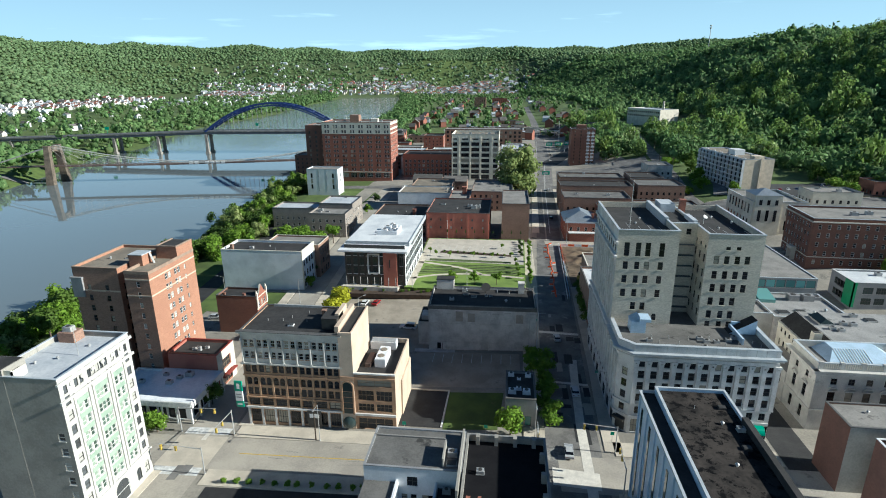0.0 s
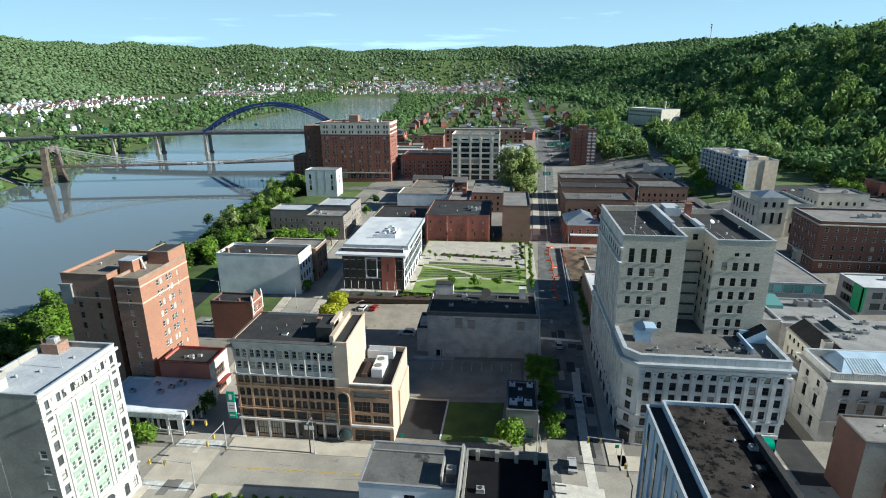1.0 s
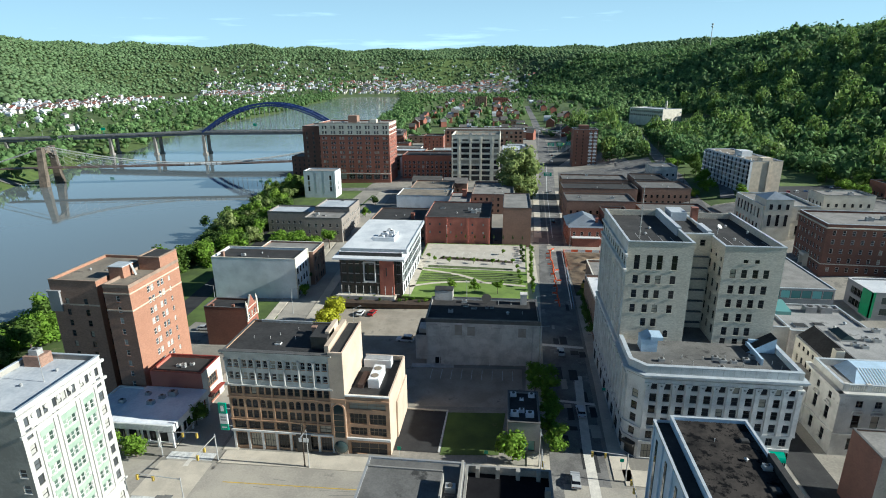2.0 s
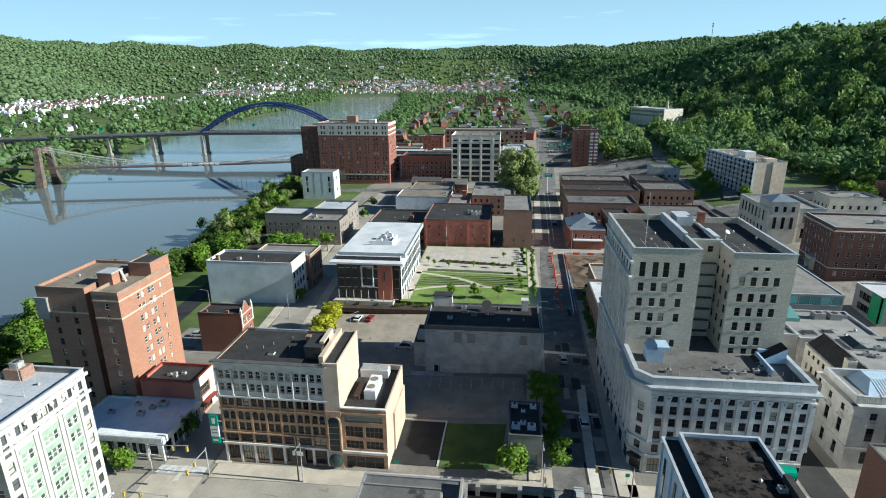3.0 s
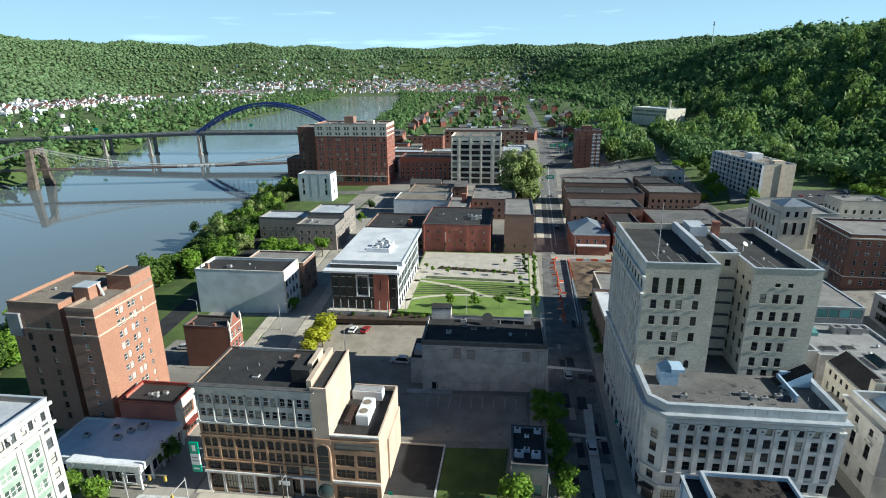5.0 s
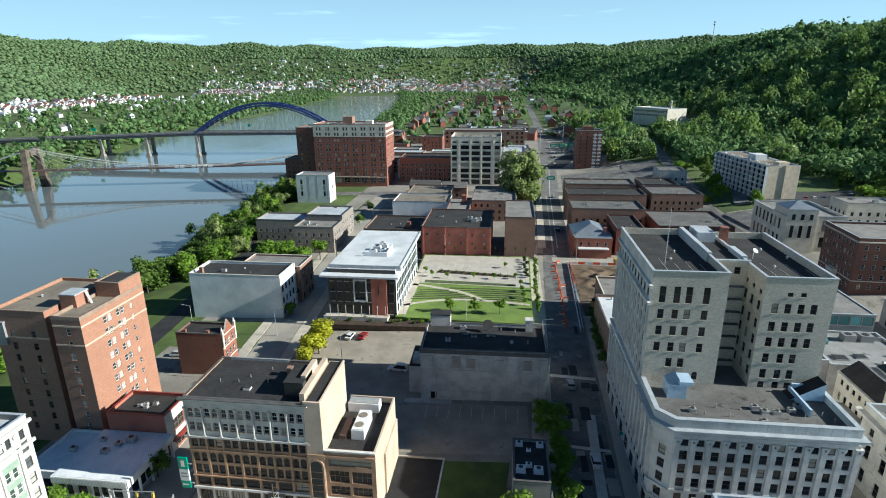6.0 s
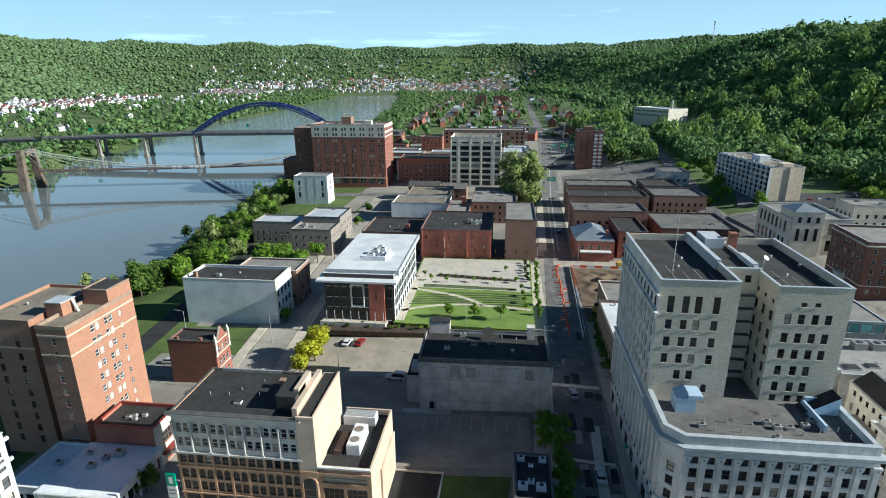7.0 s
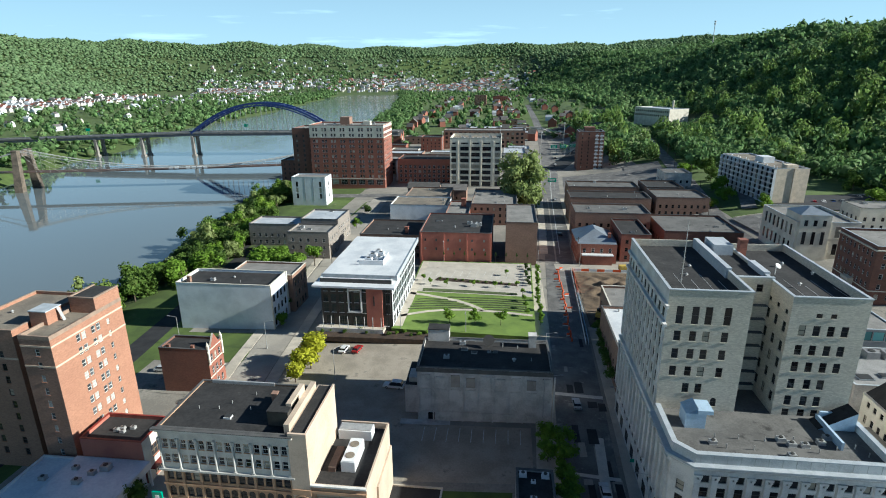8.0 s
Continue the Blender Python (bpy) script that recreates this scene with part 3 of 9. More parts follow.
def wall_geo(g, w, z0, z1, holes, deep=0.22):
    """A wall in its own plane (x along, y inwards, z up) with real openings (x0, x1, za, zb) and their reveals."""
    g.weld = True
    xs = sorted({0.0, w, *(round(v, 3) for o in holes for v in o[:2])})
    zs = sorted({z0, z1, *(round(v, 3) for o in holes for v in o[2:])})
    cut = set()
    for o in holes:
        i0, i1, j0, j1 = xs.index(round(o[0], 3)), xs.index(round(o[1], 3)), zs.index(round(o[2], 3)), zs.index(round(o[3], 3))
        cut |= {(i, j) for i in range(i0, i1) for j in range(j0, j1)}
    for j in range(len(zs) - 1):
        for i in range(len(xs) - 1):
            if (i, j) not in cut:
                g.poly([(xs[i], 0, zs[j]), (xs[i + 1], 0, zs[j]), (xs[i + 1], 0, zs[j + 1]), (xs[i], 0, zs[j + 1])])
    for x0, x1, za, zb in holes:
        for p, q in (((x0, za), (x1, za)), ((x1, za), (x1, zb)), ((x1, zb), (x0, zb)), ((x0, zb), (x0, za))):
            g.poly([(p[0], 0, p[1]), (q[0], 0, q[1]), (q[0], deep, q[1]), (p[0], deep, p[1])])
    return g


class Building:
    """A block with walls, real openings, windows, roof and parapet; x along its south front, y back, from its south-west corner."""

    def __init__(self, name, label, category, x, y, w, d, h, wall, roof, z=None, rot=0.0, parapet=0.8, coping=COPING, panes=None, below=4.0, group="", frame=FRAME_DARK, pane=GLASS, sill=None, thin=0.3):
        self.w, self.d, self.h, self.wall, self.panes, self.below = w, d, h, wall, (y < 110 if panes is None else panes), below
        self.frame, self.pane, self.sill, self.parapet, self.roof_m, self.coping, self.thin = frame, pane, sill or wall, parapet, roof, coping, thin
        self.z = lz(x + w / 2, y) if z is None else z
        self.root = root(name, label, category, x, y, self.z, rot, group)
        self.holes = {s: [] for s in "SENW"}
        self.wall_of = {}

    def side(self, s):
        """Length of a side and the pose of its plane."""
        return {"S": (self.w, pose(0, 0, 0)), "E": (self.d, pose(self.w, 0, 0, 0, 0, 90)), "N": (self.w, pose(self.w, self.d, 0, 0, 0, 180)), "W": (self.d, pose(0, self.d, 0, 0, 0, -90))}[s]

    def windows(self, s, cols, rows, w, h, kind="sash", skip=(), frame=None, pane=None):
        """Windows of one size on side s: cols are middles along the side, rows the sill heights."""
        length, m = self.side(s)
        for r, z in enumerate(rows):
            for c, x in enumerate(cols):
                if (c, r) in skip:
                    continue
                self.holes[s].append((x - w / 2, x + w / 2, z, z + h))
                fm, pm, whole = window_mesh(w, h, kind, frame or self.frame, pane or self.pane, self.sill)
                ob = part("window", fm if self.panes else whole, None, self.root, m=m @ pose(x, 0, z))
                if self.panes:
                    part("pane", pm, None, ob)
        return self

    def even(self, s, n, rows, w, h, kind="sash", margin=1.0, skip=(), frame=None, pane=None):
        length = self.side(s)[0]
        gap = (length - 2 * margin) / n
        return self.windows(s, [margin + gap * (i + 0.5) for i in range(n)], rows, w, h, kind, skip, frame, pane)

    def close(self, sides="SENW"):
        """Builds walls, roof, parapet and coping."""
        for s in sides:
            length, m = self.side(s)
            self.wall_of[s] = part("wall", wall_geo(Geo(), length, -self.below, self.h, self.holes[s]), self.wall, self.root, m=m)
        p, t, w, d, h = self.parapet, self.thin, self.w, self.d, self.h
        part("roof", Geo().box(0.05, 0.05, h - p - 0.35, w - 0.05, d - 0.05, h - p), self.roof_m, self.root)
        if p > 0.05:
            g = Geo()
            for x0, y0, x1, y1 in ((0.004, 0.004, w - 0.004, t), (0.004, d - t, w - 0.004, d - 0.004), (0.004, t, t, d - t), (w - t, t, w - 0.004, d - t)):
                g.box(x0, y0, h - p - 0.2, x1, y1, h - 0.004)
            part("parapet", g, self.wall, self.root)
            g = Geo()
            for x0, y0, x1, y1 in ((-0.08, -0.08, w + 0.08, t + 0.05), (-0.08, d - t - 0.05, w + 0.08, d + 0.08), (-0.08, t + 0.05, t + 0.05, d - t - 0.05), (w - t - 0.05, t + 0.05, w + 0.08, d - t - 0.05)):
                g.box(x0, y0, h, x1, y1, h + 0.14)
            part("coping", g, self.coping, self.root)
        return self

    def band(self, s, z0, z1, out, material, name="string_course", x0=0.0, x1=None):
        length, m = self.side(s)
        x1 = length if x1 is None else x1
        e = out * 0.999 if x0 == 0 and x1 == length else 0
        return part(name, Geo().box(x0 - e, -out, z0, x1 + e, -0.002, z1), material, self.root, m=m)

    def add(self, name, geo, mats, label="", s=None):
        return part(name, geo, mats, self.root, label, self.side(s)[1] if s else None)

    def unit(self, x, y, kind="box", size=1.0, z=None, material=METAL):
        """A rooftop unit, vent, hatch or pipe."""
        z = self.h - self.parapet - 0.004 if z is None else z
        g = Geo()
        if kind == "box":
            a, b, c = 0.9 * size, 0.7 * size, 0.95 * size
            g.box(x - a, y - b, z, x + a, y + b, z + 0.12).box(x - a * 0.9, y - b * 0.9, z + 0.12, x + a * 0.9, y + b * 0.9, z + c)
            g.tube((x, y, z + c), (x, y, z + c + 0.12), b * 0.6, n=12, m=1)
            name = "rooftop_unit"
        elif kind == "pipe":
            g.tube((x, y, z), (x, y, z + 0.9 * size), 0.09 * size, n=8)
            name = "vent_pipe"
        elif kind == "vent":
            g.tube((x, y, z), (x, y, z + 0.5 * size), 0.25 * size, n=10).tube((x, y, z + 0.5 * size), (x, y, z + 0.8 * size), 0.45 * size, 0.1 * size, n=10)
            name = "roof_vent"
        elif kind == "chimney":
            g.box(x - 0.6 * size, y - 0.6 * size, z - 0.5, x + 0.6 * size, y + 0.6 * size, z + 2.0 * size).box(x - 0.7 * size, y - 0.7 * size, z + 2.0 * size, x + 0.7 * size, y + 0.7 * size, z + 2.2 * size)
            name = "chimney"
        else:
            g.box(x - 0.9 * size, y - 0.7 * size, z, x + 0.9 * size, y + 0.7 * size, z + 0.3)
            g.box(x - 0.8 * size, y - 0.6 * size, z + 0.3, x + 0.8 * size, y + 0.6 * size, z + 0.4, 1)
            name = "skylight"
        return part(name, g, [material, FRAME_DARK], self.root)


def grid(n, a, b):
    return [a + (b - a) * i / (n - 1) for i in range(n)] if n > 1 else [(a + b) / 2]


# ---- streets ----
MAIN = [(7.8, 0), (8.5, 112), (11.7, 200), (15.5, 290), (20.0, 384), (27, 500), (31, 640), (34, 760), (38, 1000), (40, 1500)]
WEST = [(-71.5, 20), (-72.5, 103), (-78, 168), (-85.5, 282), (-92, 395)]
strip("road", MAIN, 11.5, 0.05, ASPHALT, "worn asphalt main street with patches")
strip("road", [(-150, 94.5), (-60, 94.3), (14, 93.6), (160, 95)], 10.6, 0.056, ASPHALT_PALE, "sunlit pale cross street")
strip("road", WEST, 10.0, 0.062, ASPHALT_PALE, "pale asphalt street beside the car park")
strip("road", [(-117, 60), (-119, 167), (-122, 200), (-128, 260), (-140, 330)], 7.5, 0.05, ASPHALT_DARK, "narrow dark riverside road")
strip("road", [(-180, 398), (-92, 396), (20, 392), (110, 400)], 11, 0.068, ASPHALT, "cross street before the tall hotel")
strip("road", [(12, 252), (60, 254), (140, 258)], 9, 0.056, ASPHALT_PALE, "side street by the building site")
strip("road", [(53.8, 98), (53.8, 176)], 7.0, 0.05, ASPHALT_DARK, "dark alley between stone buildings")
strip("road", [(92, 258), (92, 300), (103, 380), (119, 512), (135, 640), (152, 810), (178, 1190)], 9, 0.3, ASPHALT, "road climbing along the wooded hill")
strip("road", [(30, 500), (62, 600), (95, 690), (120, 800)], 16, 0.08, ASPHALT_DARK, "highway ramp")
def ramp():
    line = [(10, 806), (24, 800), (38, 778), (48, 738), (58, 720), (68, 760), (72, 850)]
    t = root("highway_ramp", "curved concrete highway ramp on slim piers", "ramp", 0, 0, 0)
    for s, w, lift, h, mt, name in ((0, 9, 6.4, 0.7, ASPHALT_PALE, "deck"), (-4.5, 0.4, 7.2, 1.1, PATCH, "barrier"), (4.5, 0.4, 7.2, 1.1, PATCH, "barrier")):
        g = Geo()
        for (ax, ay), (bx, by) in zip(line, line[1:]):
            k = math.hypot(bx - ax, by - ay)
            ox, oy = -(by - ay) / k * s, (bx - ax) / k * s
            g.beam((ax + ox, ay + oy, lift), (bx + ox, by + oy, lift), w, h)
        part(name, g, mt, t)
    for x, y in line[1:-1]:
        part("pier", Geo().box(x - 0.8, y - 0.8, -2, x + 0.8, y + 0.8, 6.2), CONCRETE, t)


ramp()
for a, b, w in (([(0.0, 60), (0.4, 88)], 0, 4.5), ([(0.5, 101), (1.0, 130), (3.3, 196), (3.3, 250)], 0, 4.6), ([(16.8, 101), (17.0, 112), (18.2, 140), (19.6, 196)], 0, 3.6),
                ([(-66, 102.0), (-30, 101.4), (0.4, 101.0)], 0, 4.4), ([(-66, 86.8), (-30, 86.6)], 0, 4.6), ([(-65.2, 104), (-66.0, 120), (-71, 168), (-79, 282)], 0, 3.4), ([(-79.6, 104), (-80.5, 130), (-85, 168), (-93, 282)], 0, 3.2),
                ([(-78, 60), (-77.4, 88)], 0, 3.6), ([(15.5, 86.5), (60, 87)], 0, 4.4), ([(17, 102), (50, 102.4)], 0, 4.6), ([(8.5, 270), (12.5, 384)], 0, 3.6), ([(22.6, 262), (27, 384)], 0, 3.2)):
    strip("pavement", a, w, 0.15, CONCRETE, "pale concrete pavement with a kerb", "pavement", thick=0.4)
patch("crossing", [(-78.5, 89.5), (-67, 89.2), (-67, 99.6), (-78.5, 99.8)], 0.075, CONCRETE, "pale concrete crossing with worn patches", "crossing")
for i, y in enumerate((101.5, 88.2)):
    patch("crosswalk", [(-78, y - 1.2), (-67.5, y - 1.2), (-67.5, y + 1.2), (-78, y + 1.2)], 0.085, PAINT_WHITE, "worn white crosswalk", "crosswalk")
patch("concrete_patch", [(3.5, 90), (12.6, 89.2), (12.8, 94), (3.7, 95)], 0.075, PATCH, "pale new concrete patch in the street", "patch")
strip("road_patch", [(10.6, 80), (10.8, 90), (11.0, 110), (11.8, 128), (12.6, 140)], 2.0, 0.08, PATCH, "pale concrete trench patch along the street", "patch")
strip("road_patch", [(5, 128), (15, 127)], 1.0, 0.085, PATCH, "pale trench patch across the street", "patch")
strip("road_patch", [(4, 157), (16, 156)], 1.4, 0.085, PATCH, "pale trench patch across the street", "patch")
strip("road_marking", [(-62, 94.4), (-32, 94.2)], 0.25, 0.075, PAINT_YELLOW, "faded yellow centre line", "marking")
strip("road_marking", [(15.5, 270), (20, 384), (27, 500)], 0.35, 0.075, PAINT_WHITE, "white lane line", "marking")
strip("road_marking", [(13.0, 258), (17.5, 384)], 0.7, 0.072, ASPHALT_PALE, "pale worn lane strip", "marking")
patch("car_park", [(-63, 122), (-2, 124), (-2, 142), (-28.5, 142), (-30.5, 184), (-64, 185), (-69.5, 160)], 0.05, LOT, "worn tan asphalt car park", "car park")
patch("car_park", [(-30.1, 106.5), (-20.2, 106.2), (-19.8, 121.4), (-30.2, 121.7)], 0.07, ASPHALT_DARK, "small black asphalt lot with white edge", "car park")
# Darker grass than the park's LAWN: the tower's shade is put into its colour.
patch("lawn", [(-19.7, 105.6), (-7.5, 106.4), (-6.2, 121.5), (-19.6, 121.0)], 0.09, GRASS, "square of mown grass between lots", "lawn")
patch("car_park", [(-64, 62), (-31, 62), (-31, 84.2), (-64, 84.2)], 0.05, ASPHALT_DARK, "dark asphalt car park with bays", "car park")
for i in range(9):
    strip("road_marking", [(-60 + i * 3, 76), (-60 + i * 3, 81)], 0.14, 0.07, PAINT_WHITE, "white bay line", "marking", step_len=20)
for i in range(9):
    strip("road_marking", [(-26 + i * 2.7, 136), (-26 + i * 2.7, 141)], 0.14, 0.07, PAINT_WHITE, "white bay line", "marking", step_len=20)
strip("kerb", [(-20.1, 106.4), (-19.8, 121.3)], 0.35, 0.2, PAINT_WHITE, "white painted kerb", "kerb", thick=0.3)
strip("kerb", [(-30.2, 121.8), (-19.6, 121.5)], 0.35, 0.35, CONCRETE, "concrete kerb", "kerb", thick=0.5)
patch("lawn", [(-82, 168), (-87, 186), (-112, 186), (-112, 168), (-96, 166)], 0.06, GRASS, "grass plot beside the painted wall", "lawn")
patch("lawn", [(-160, 340), (-98, 340), (-98, 376), (-172, 380)], 0.06, GRASS, "grass plot above the river", "lawn")
patch("car_park", [(30, 404), (84, 408), (84, 462), (34, 462)], 0.1, ASPHALT, "large worn car park", "car park")
patch("car_park", [(74, 418), (100, 420), (108, 480), (82, 480)], 0.3, ASPHALT, "car park by the hill road", "car park")
patch("car_park", [(136, 318), (196, 336), (190, 356), (132, 338)], 0.4, ASPHALT_PALE, "pale car park below the flats", "car park")
strip("road", [(112, 372), (124, 352), (134, 345)], 6, 0.3, ASPHALT_PALE, "drive to the flats")
strip("car_park", [(100, 284), (150, 288), (196, 292)], 40, 0.7, ASPHALT, "asphalt yard below the flats", "car park", step_len=6)
strip("car_park", [(126, 326), (170, 331), (216, 336)], 34, 0.9, ASPHALT_DARK, "dark asphalt car park below the flats", "car park", step_len=6)
strip("kerb", [(100, 305), (150, 309), (190, 313)], 0.5, 0.8, CONCRETE, "pale concrete kerb of the yard", "kerb", thick=0.8, step_len=6)
strip("road", [(112, 318), (122, 350), (128, 400), (132, 436)], 7, 0.5, ASPHALT, "drive along the flats", step_len=6)
patch("building_site", [(18.5, 196), (44, 194), (44, 247), (18.5, 247)], 0.12, EARTH, "bare earth of a building site", "building site")

seams = random.Random(12)
for k in range(9):
    x, y = seams.uniform(-62, -2), seams.uniform(90, 98.5)
    a, l = seams.uniform(-0.3, 0.3), seams.uniform(2, 7)
    strip("tar_seam", [(x, y), (x + l * math.cos(a), y + l * math.sin(a) * 0.4)], seams.uniform(0.06, 0.12), 0.072, ASPHALT, "dark tar seam in the road", "patch", step_len=30)
for k in range(22):
    y = seams.uniform(100, 190)
    x = 8.2 + (y - 100) * 0.033 + seams.uniform(-4.6, 4.6)
    w, d = seams.uniform(0.8, 2.4), seams.uniform(1.5, 6.5)
    patch("road_patch", [(x, y), (x + w, y + 0.2), (x + w, y + d), (x + 0.1, y + d)], 0.066 + 0.0008 * k, seams.choice((ASPHALT_DARK, ASPHALT_PALE, ASPHALT_DARK)), "squared asphalt repair patch", "patch")
for k in range(16):
    y = seams.uniform(70, 165)
    x = -72.5 - (y - 100) * 0.07 * (y > 103) + seams.uniform(-4, 3)
    w, d = seams.uniform(0.8, 2.6), seams.uniform(1.5, 5)
    patch("road_patch", [(x, y), (x + w, y + 0.2), (x + w, y + d), (x + 0.1, y + d)], 0.09 + 0.0008 * k, seams.choice((ASPHALT, PATCH, LOT)), "squared asphalt repair patch", "patch")


# ---- the park with its terrace ----
PARK = 1.6
park_pts = [(-43, 186), (1.0, 184.5), (2.2, 252), (-43, 251)]
g = Geo().prism(park_pts, -3, PARK)
tagged(part("park_terrace", g, LAWN), "mown park lawn on a low terrace", "park", kind="structure")
patch("bed", [(-65, 180.2), (-30, 181.2), (-30, 186.2), (-65, 186.6)], 0.5, MULCH, "dark mulch bed above the car park", "bed", thick=1.5, base=0.2)
PAVING = mat("grey_beige_paving", (0.507, 0.466, 0.401), (0.401, 0.366, 0.313), 0.9, 0.3, 4, 0.2, wear=((0.27, 0.25, 0.215), 0.25, 0.62))
TERRACE = mat("planted_terrace", (0.10, 0.135, 0.045), (0.05, 0.06, 0.028), 0.95, 0.5, 5, 0.8)
patch("plaza", [(-42.5, 217.0), (1.0, 215.4), (1.6, 250.5), (-42.5, 250)], 0.03, PAVING, "grey-beige paved plaza", "plaza", base=PARK)
for line, w in (([(-42, 215.2), (-35.8, 213.7), (-30.5, 211.8), (-24.6, 209.6), (-19.4, 206.1), (-15.4, 202.2)], 1.7), ([(-42, 195.4), (-38.9, 197.3), (-33.8, 199.8), (-27.9, 201.5), (-21.2, 202.4), (-10.3, 201.6), (0.6, 199.8)], 1.5), ([(-41.2, 188), (-41.2, 250)], 2.6)):
    strip("path", line, w, 0.04, CONCRETE, "pale concrete park path", "path", base=PARK, step_len=2)
for k in range(5):
    y0 = 203.4 + 1.7 * k
    x1 = float(np.interp(y0, (202.2, 206.1, 209.6, 211.8), (-17.5, -21.0, -26.4, -32.0)))
    strip("bed", [(-40.5 + 0.5 * k, y0 - 2.2 + 0.9 * k * 0.4), (x1 - 8, y0 + 0.2), (x1, y0)], 0.75, 0.16, TERRACE, "planted stone terrace edge in the sloping lawn", "bed", base=PARK, thick=0.3, step_len=2)
for k in range(6):
    y0 = 203.0 + 1.9 * k
    x0 = float(np.interp(y0, (201.5, 206.1, 209.6, 213.7), (-12.5, -16.6, -21.6, -31.0)))
    strip("bed", [(x0, y0), (x0 * 0.5, y0 + 0.3), (-1.0, y0 - 0.5)], 0.75, 0.16, TERRACE, "planted stone terrace edge in the sloping lawn", "bed", base=PARK, thick=0.3, step_len=2)
patch("bed", [(-38, 217.4), (-21, 216.8), (-4, 216.4), (-4, 218.2), (-21, 219.4), (-38, 220.0)], 0.14, TERRACE, "planted bed along the plaza", "bed", thick=0.3, base=PARK)
for k in range(13):
    strip("paving_joint", [(-38 + k * 3, 232.5), (-37 + k * 3, 240)], 0.12, 0.045, PAINT_WHITE, "pale line in the plaza paving", "marking", base=PARK, step_len=20)
patch("bed", [(-35, 228.4), (-20, 226.8), (-4, 225.4), (-4, 227.6), (-20, 230.2), (-34, 231.6)], 0.12, MULCH, "planting bed in the plaza", "bed", thick=0.3, base=PARK)


# ---- the twin-winged stone office tower ----
def stone_tower():
    X, Y, W, D, H = 18.0, 108.2, 31.0, 43.5, 21.4
    b = Building("office_tower", "pale stone and buff brick tower with two wings", "office building", X, Y, W, D, H, LIMESTONE, ROOF_PATCHY, z=0, parapet=1.3, coping=COPING, frame=FRAME_DARK)
    c0 = 3.0
    bays = [c0 + 1.4 + 2.55 * i for i in range(11)]
    # front: ground floor, three storeys between pilasters, attic
    b.windows("S", bays, [5.0], 1.25, 1.75, "pair")
    b.windows("S", bays, [8.1, 10.9, 13.6], 1.3, 1.8, "sash")
    b.windows("S", bays, [16.3], 1.2, 1.3, "plain")
    b.windows("S", [c0 + 1.6 + 5.1 * i for i in range(6)], [0.4], 2.6, 3.2, "grid")
    west = [1.6 + 2.62 * i for i in range(15)]
    b.windows("W", west, [5.0], 1.25, 1.75, "pair")
    b.windows("W", west, [8.1, 10.9, 13.6], 1.3, 1.8, "sash")
    b.windows("W", west, [16.3], 1.2, 1.3, "plain")
    b.windows("W", [2.4 + 5.24 * i for i in range(8)], [0.4], 2.8, 3.2, "grid")
    b.windows("E", [2.6 + 3.4 * i for i in range(12)], [5.0, 8.1, 10.9, 13.6], 1.2, 1.8, "sash")
    # walls, with the south-west corner cut off
    ch = 2.6
    L, m = b.side("S")
    shift = lambda hs, d: [(a - d, c - d, e, f) for a, c, e, f in hs]
    part("wall", wall_geo(Geo(), W - ch, -3, H, shift(b.holes["S"], ch)), LIMESTONE, b.root, m=pose(ch, 0, 0))
    part("wall", wall_geo(Geo(), D - ch, -3, H, b.holes["W"]), LIMESTONE, b.root, m=pose(0, D, 0, 0, 0, -90))
    k = ch * math.sqrt(2)
    corner = [(k / 2 - 0.65, k / 2 + 0.65, z, z + 1.8) for z in (5.0, 8.1, 10.9, 13.6)] + [(k / 2 - 1.2, k / 2 + 1.2, 0.1, 3.6)]
    cm = pose(0, ch, 0, 0, 0, -45)
    part("wall", wall_geo(Geo(), k, -3, H, corner), LIMESTONE, b.root, m=cm)
    for z in (5.0, 8.1, 10.9, 13.6):
        fm, pm, _w = window_mesh(1.3, 1.8, "sash", FRAME_DARK, GLASS, LIMESTONE)
        part("pane", pm, None, part("window", fm, None, b.root, m=cm @ pose(k / 2, 0, z)))
    part("door", Geo().box(k / 2 - 1.2, 0.15, 0.1, k / 2 + 1.2, 0.25, 3.6), FRAME_DARK, b.root, m=cm)
    for s in "EN":
        L, m = b.side(s)
        part("wall", wall_geo(Geo(), L, -3, H if s == "E" else 40, b.holes[s]), LIMESTONE if s == "E" else BUFF, b.root, m=m)
    part("roof", Geo().prism([(0.3, ch + 0.3), (ch + 0.3, 0.3), (W - 0.3, 0.3), (W - 0.3, D - 0.3), (0.3, D - 0.3)], H - 1.7, H - 1.3), ROOF_PATCHY, b.root)
    # bands that follow the cut corner: plinth course, entablature, cornice, parapet
    def ring(name, z0, z1, out, material, inner=None, end=13.0):
        o = out
        q = o * 0.41
        front = [(-o, end), (-o, ch - q), (ch - q, -o), (W + o, -o), (W + o, end)]
        i = inner if inner is not None else -0.002
        back = [(W - i, end), (W - i, i), (ch + i * 0.41, i), (i, ch + i * 0.41), (i, end)] if inner is not None else [(W + 0.002, end), (W + 0.002, -0.002), (ch, -0.002), (-0.002, ch), (-0.002, end)]
        g = Geo()
        n = len(front)
        back = back[::-1]
        for a in range(n - 1):
            g.prism([front[a], front[a + 1], back[a + 1], back[a]], z0, z1)
        part(name, g, material, b.root)
    ring("plinth_course", 4.0, 4.5, 0.25, LIMESTONE)
    ring("string_course", 7.0, 7.5, 0.35, LIMESTONE)
    ring("architrave", 18.0, 18.7, 0.35, LIMESTONE)
    ring("cornice", 19.2, 19.6, 0.9, LIMESTONE)
    ring("cornice", 19.6, 19.9, 1.15, COPING)
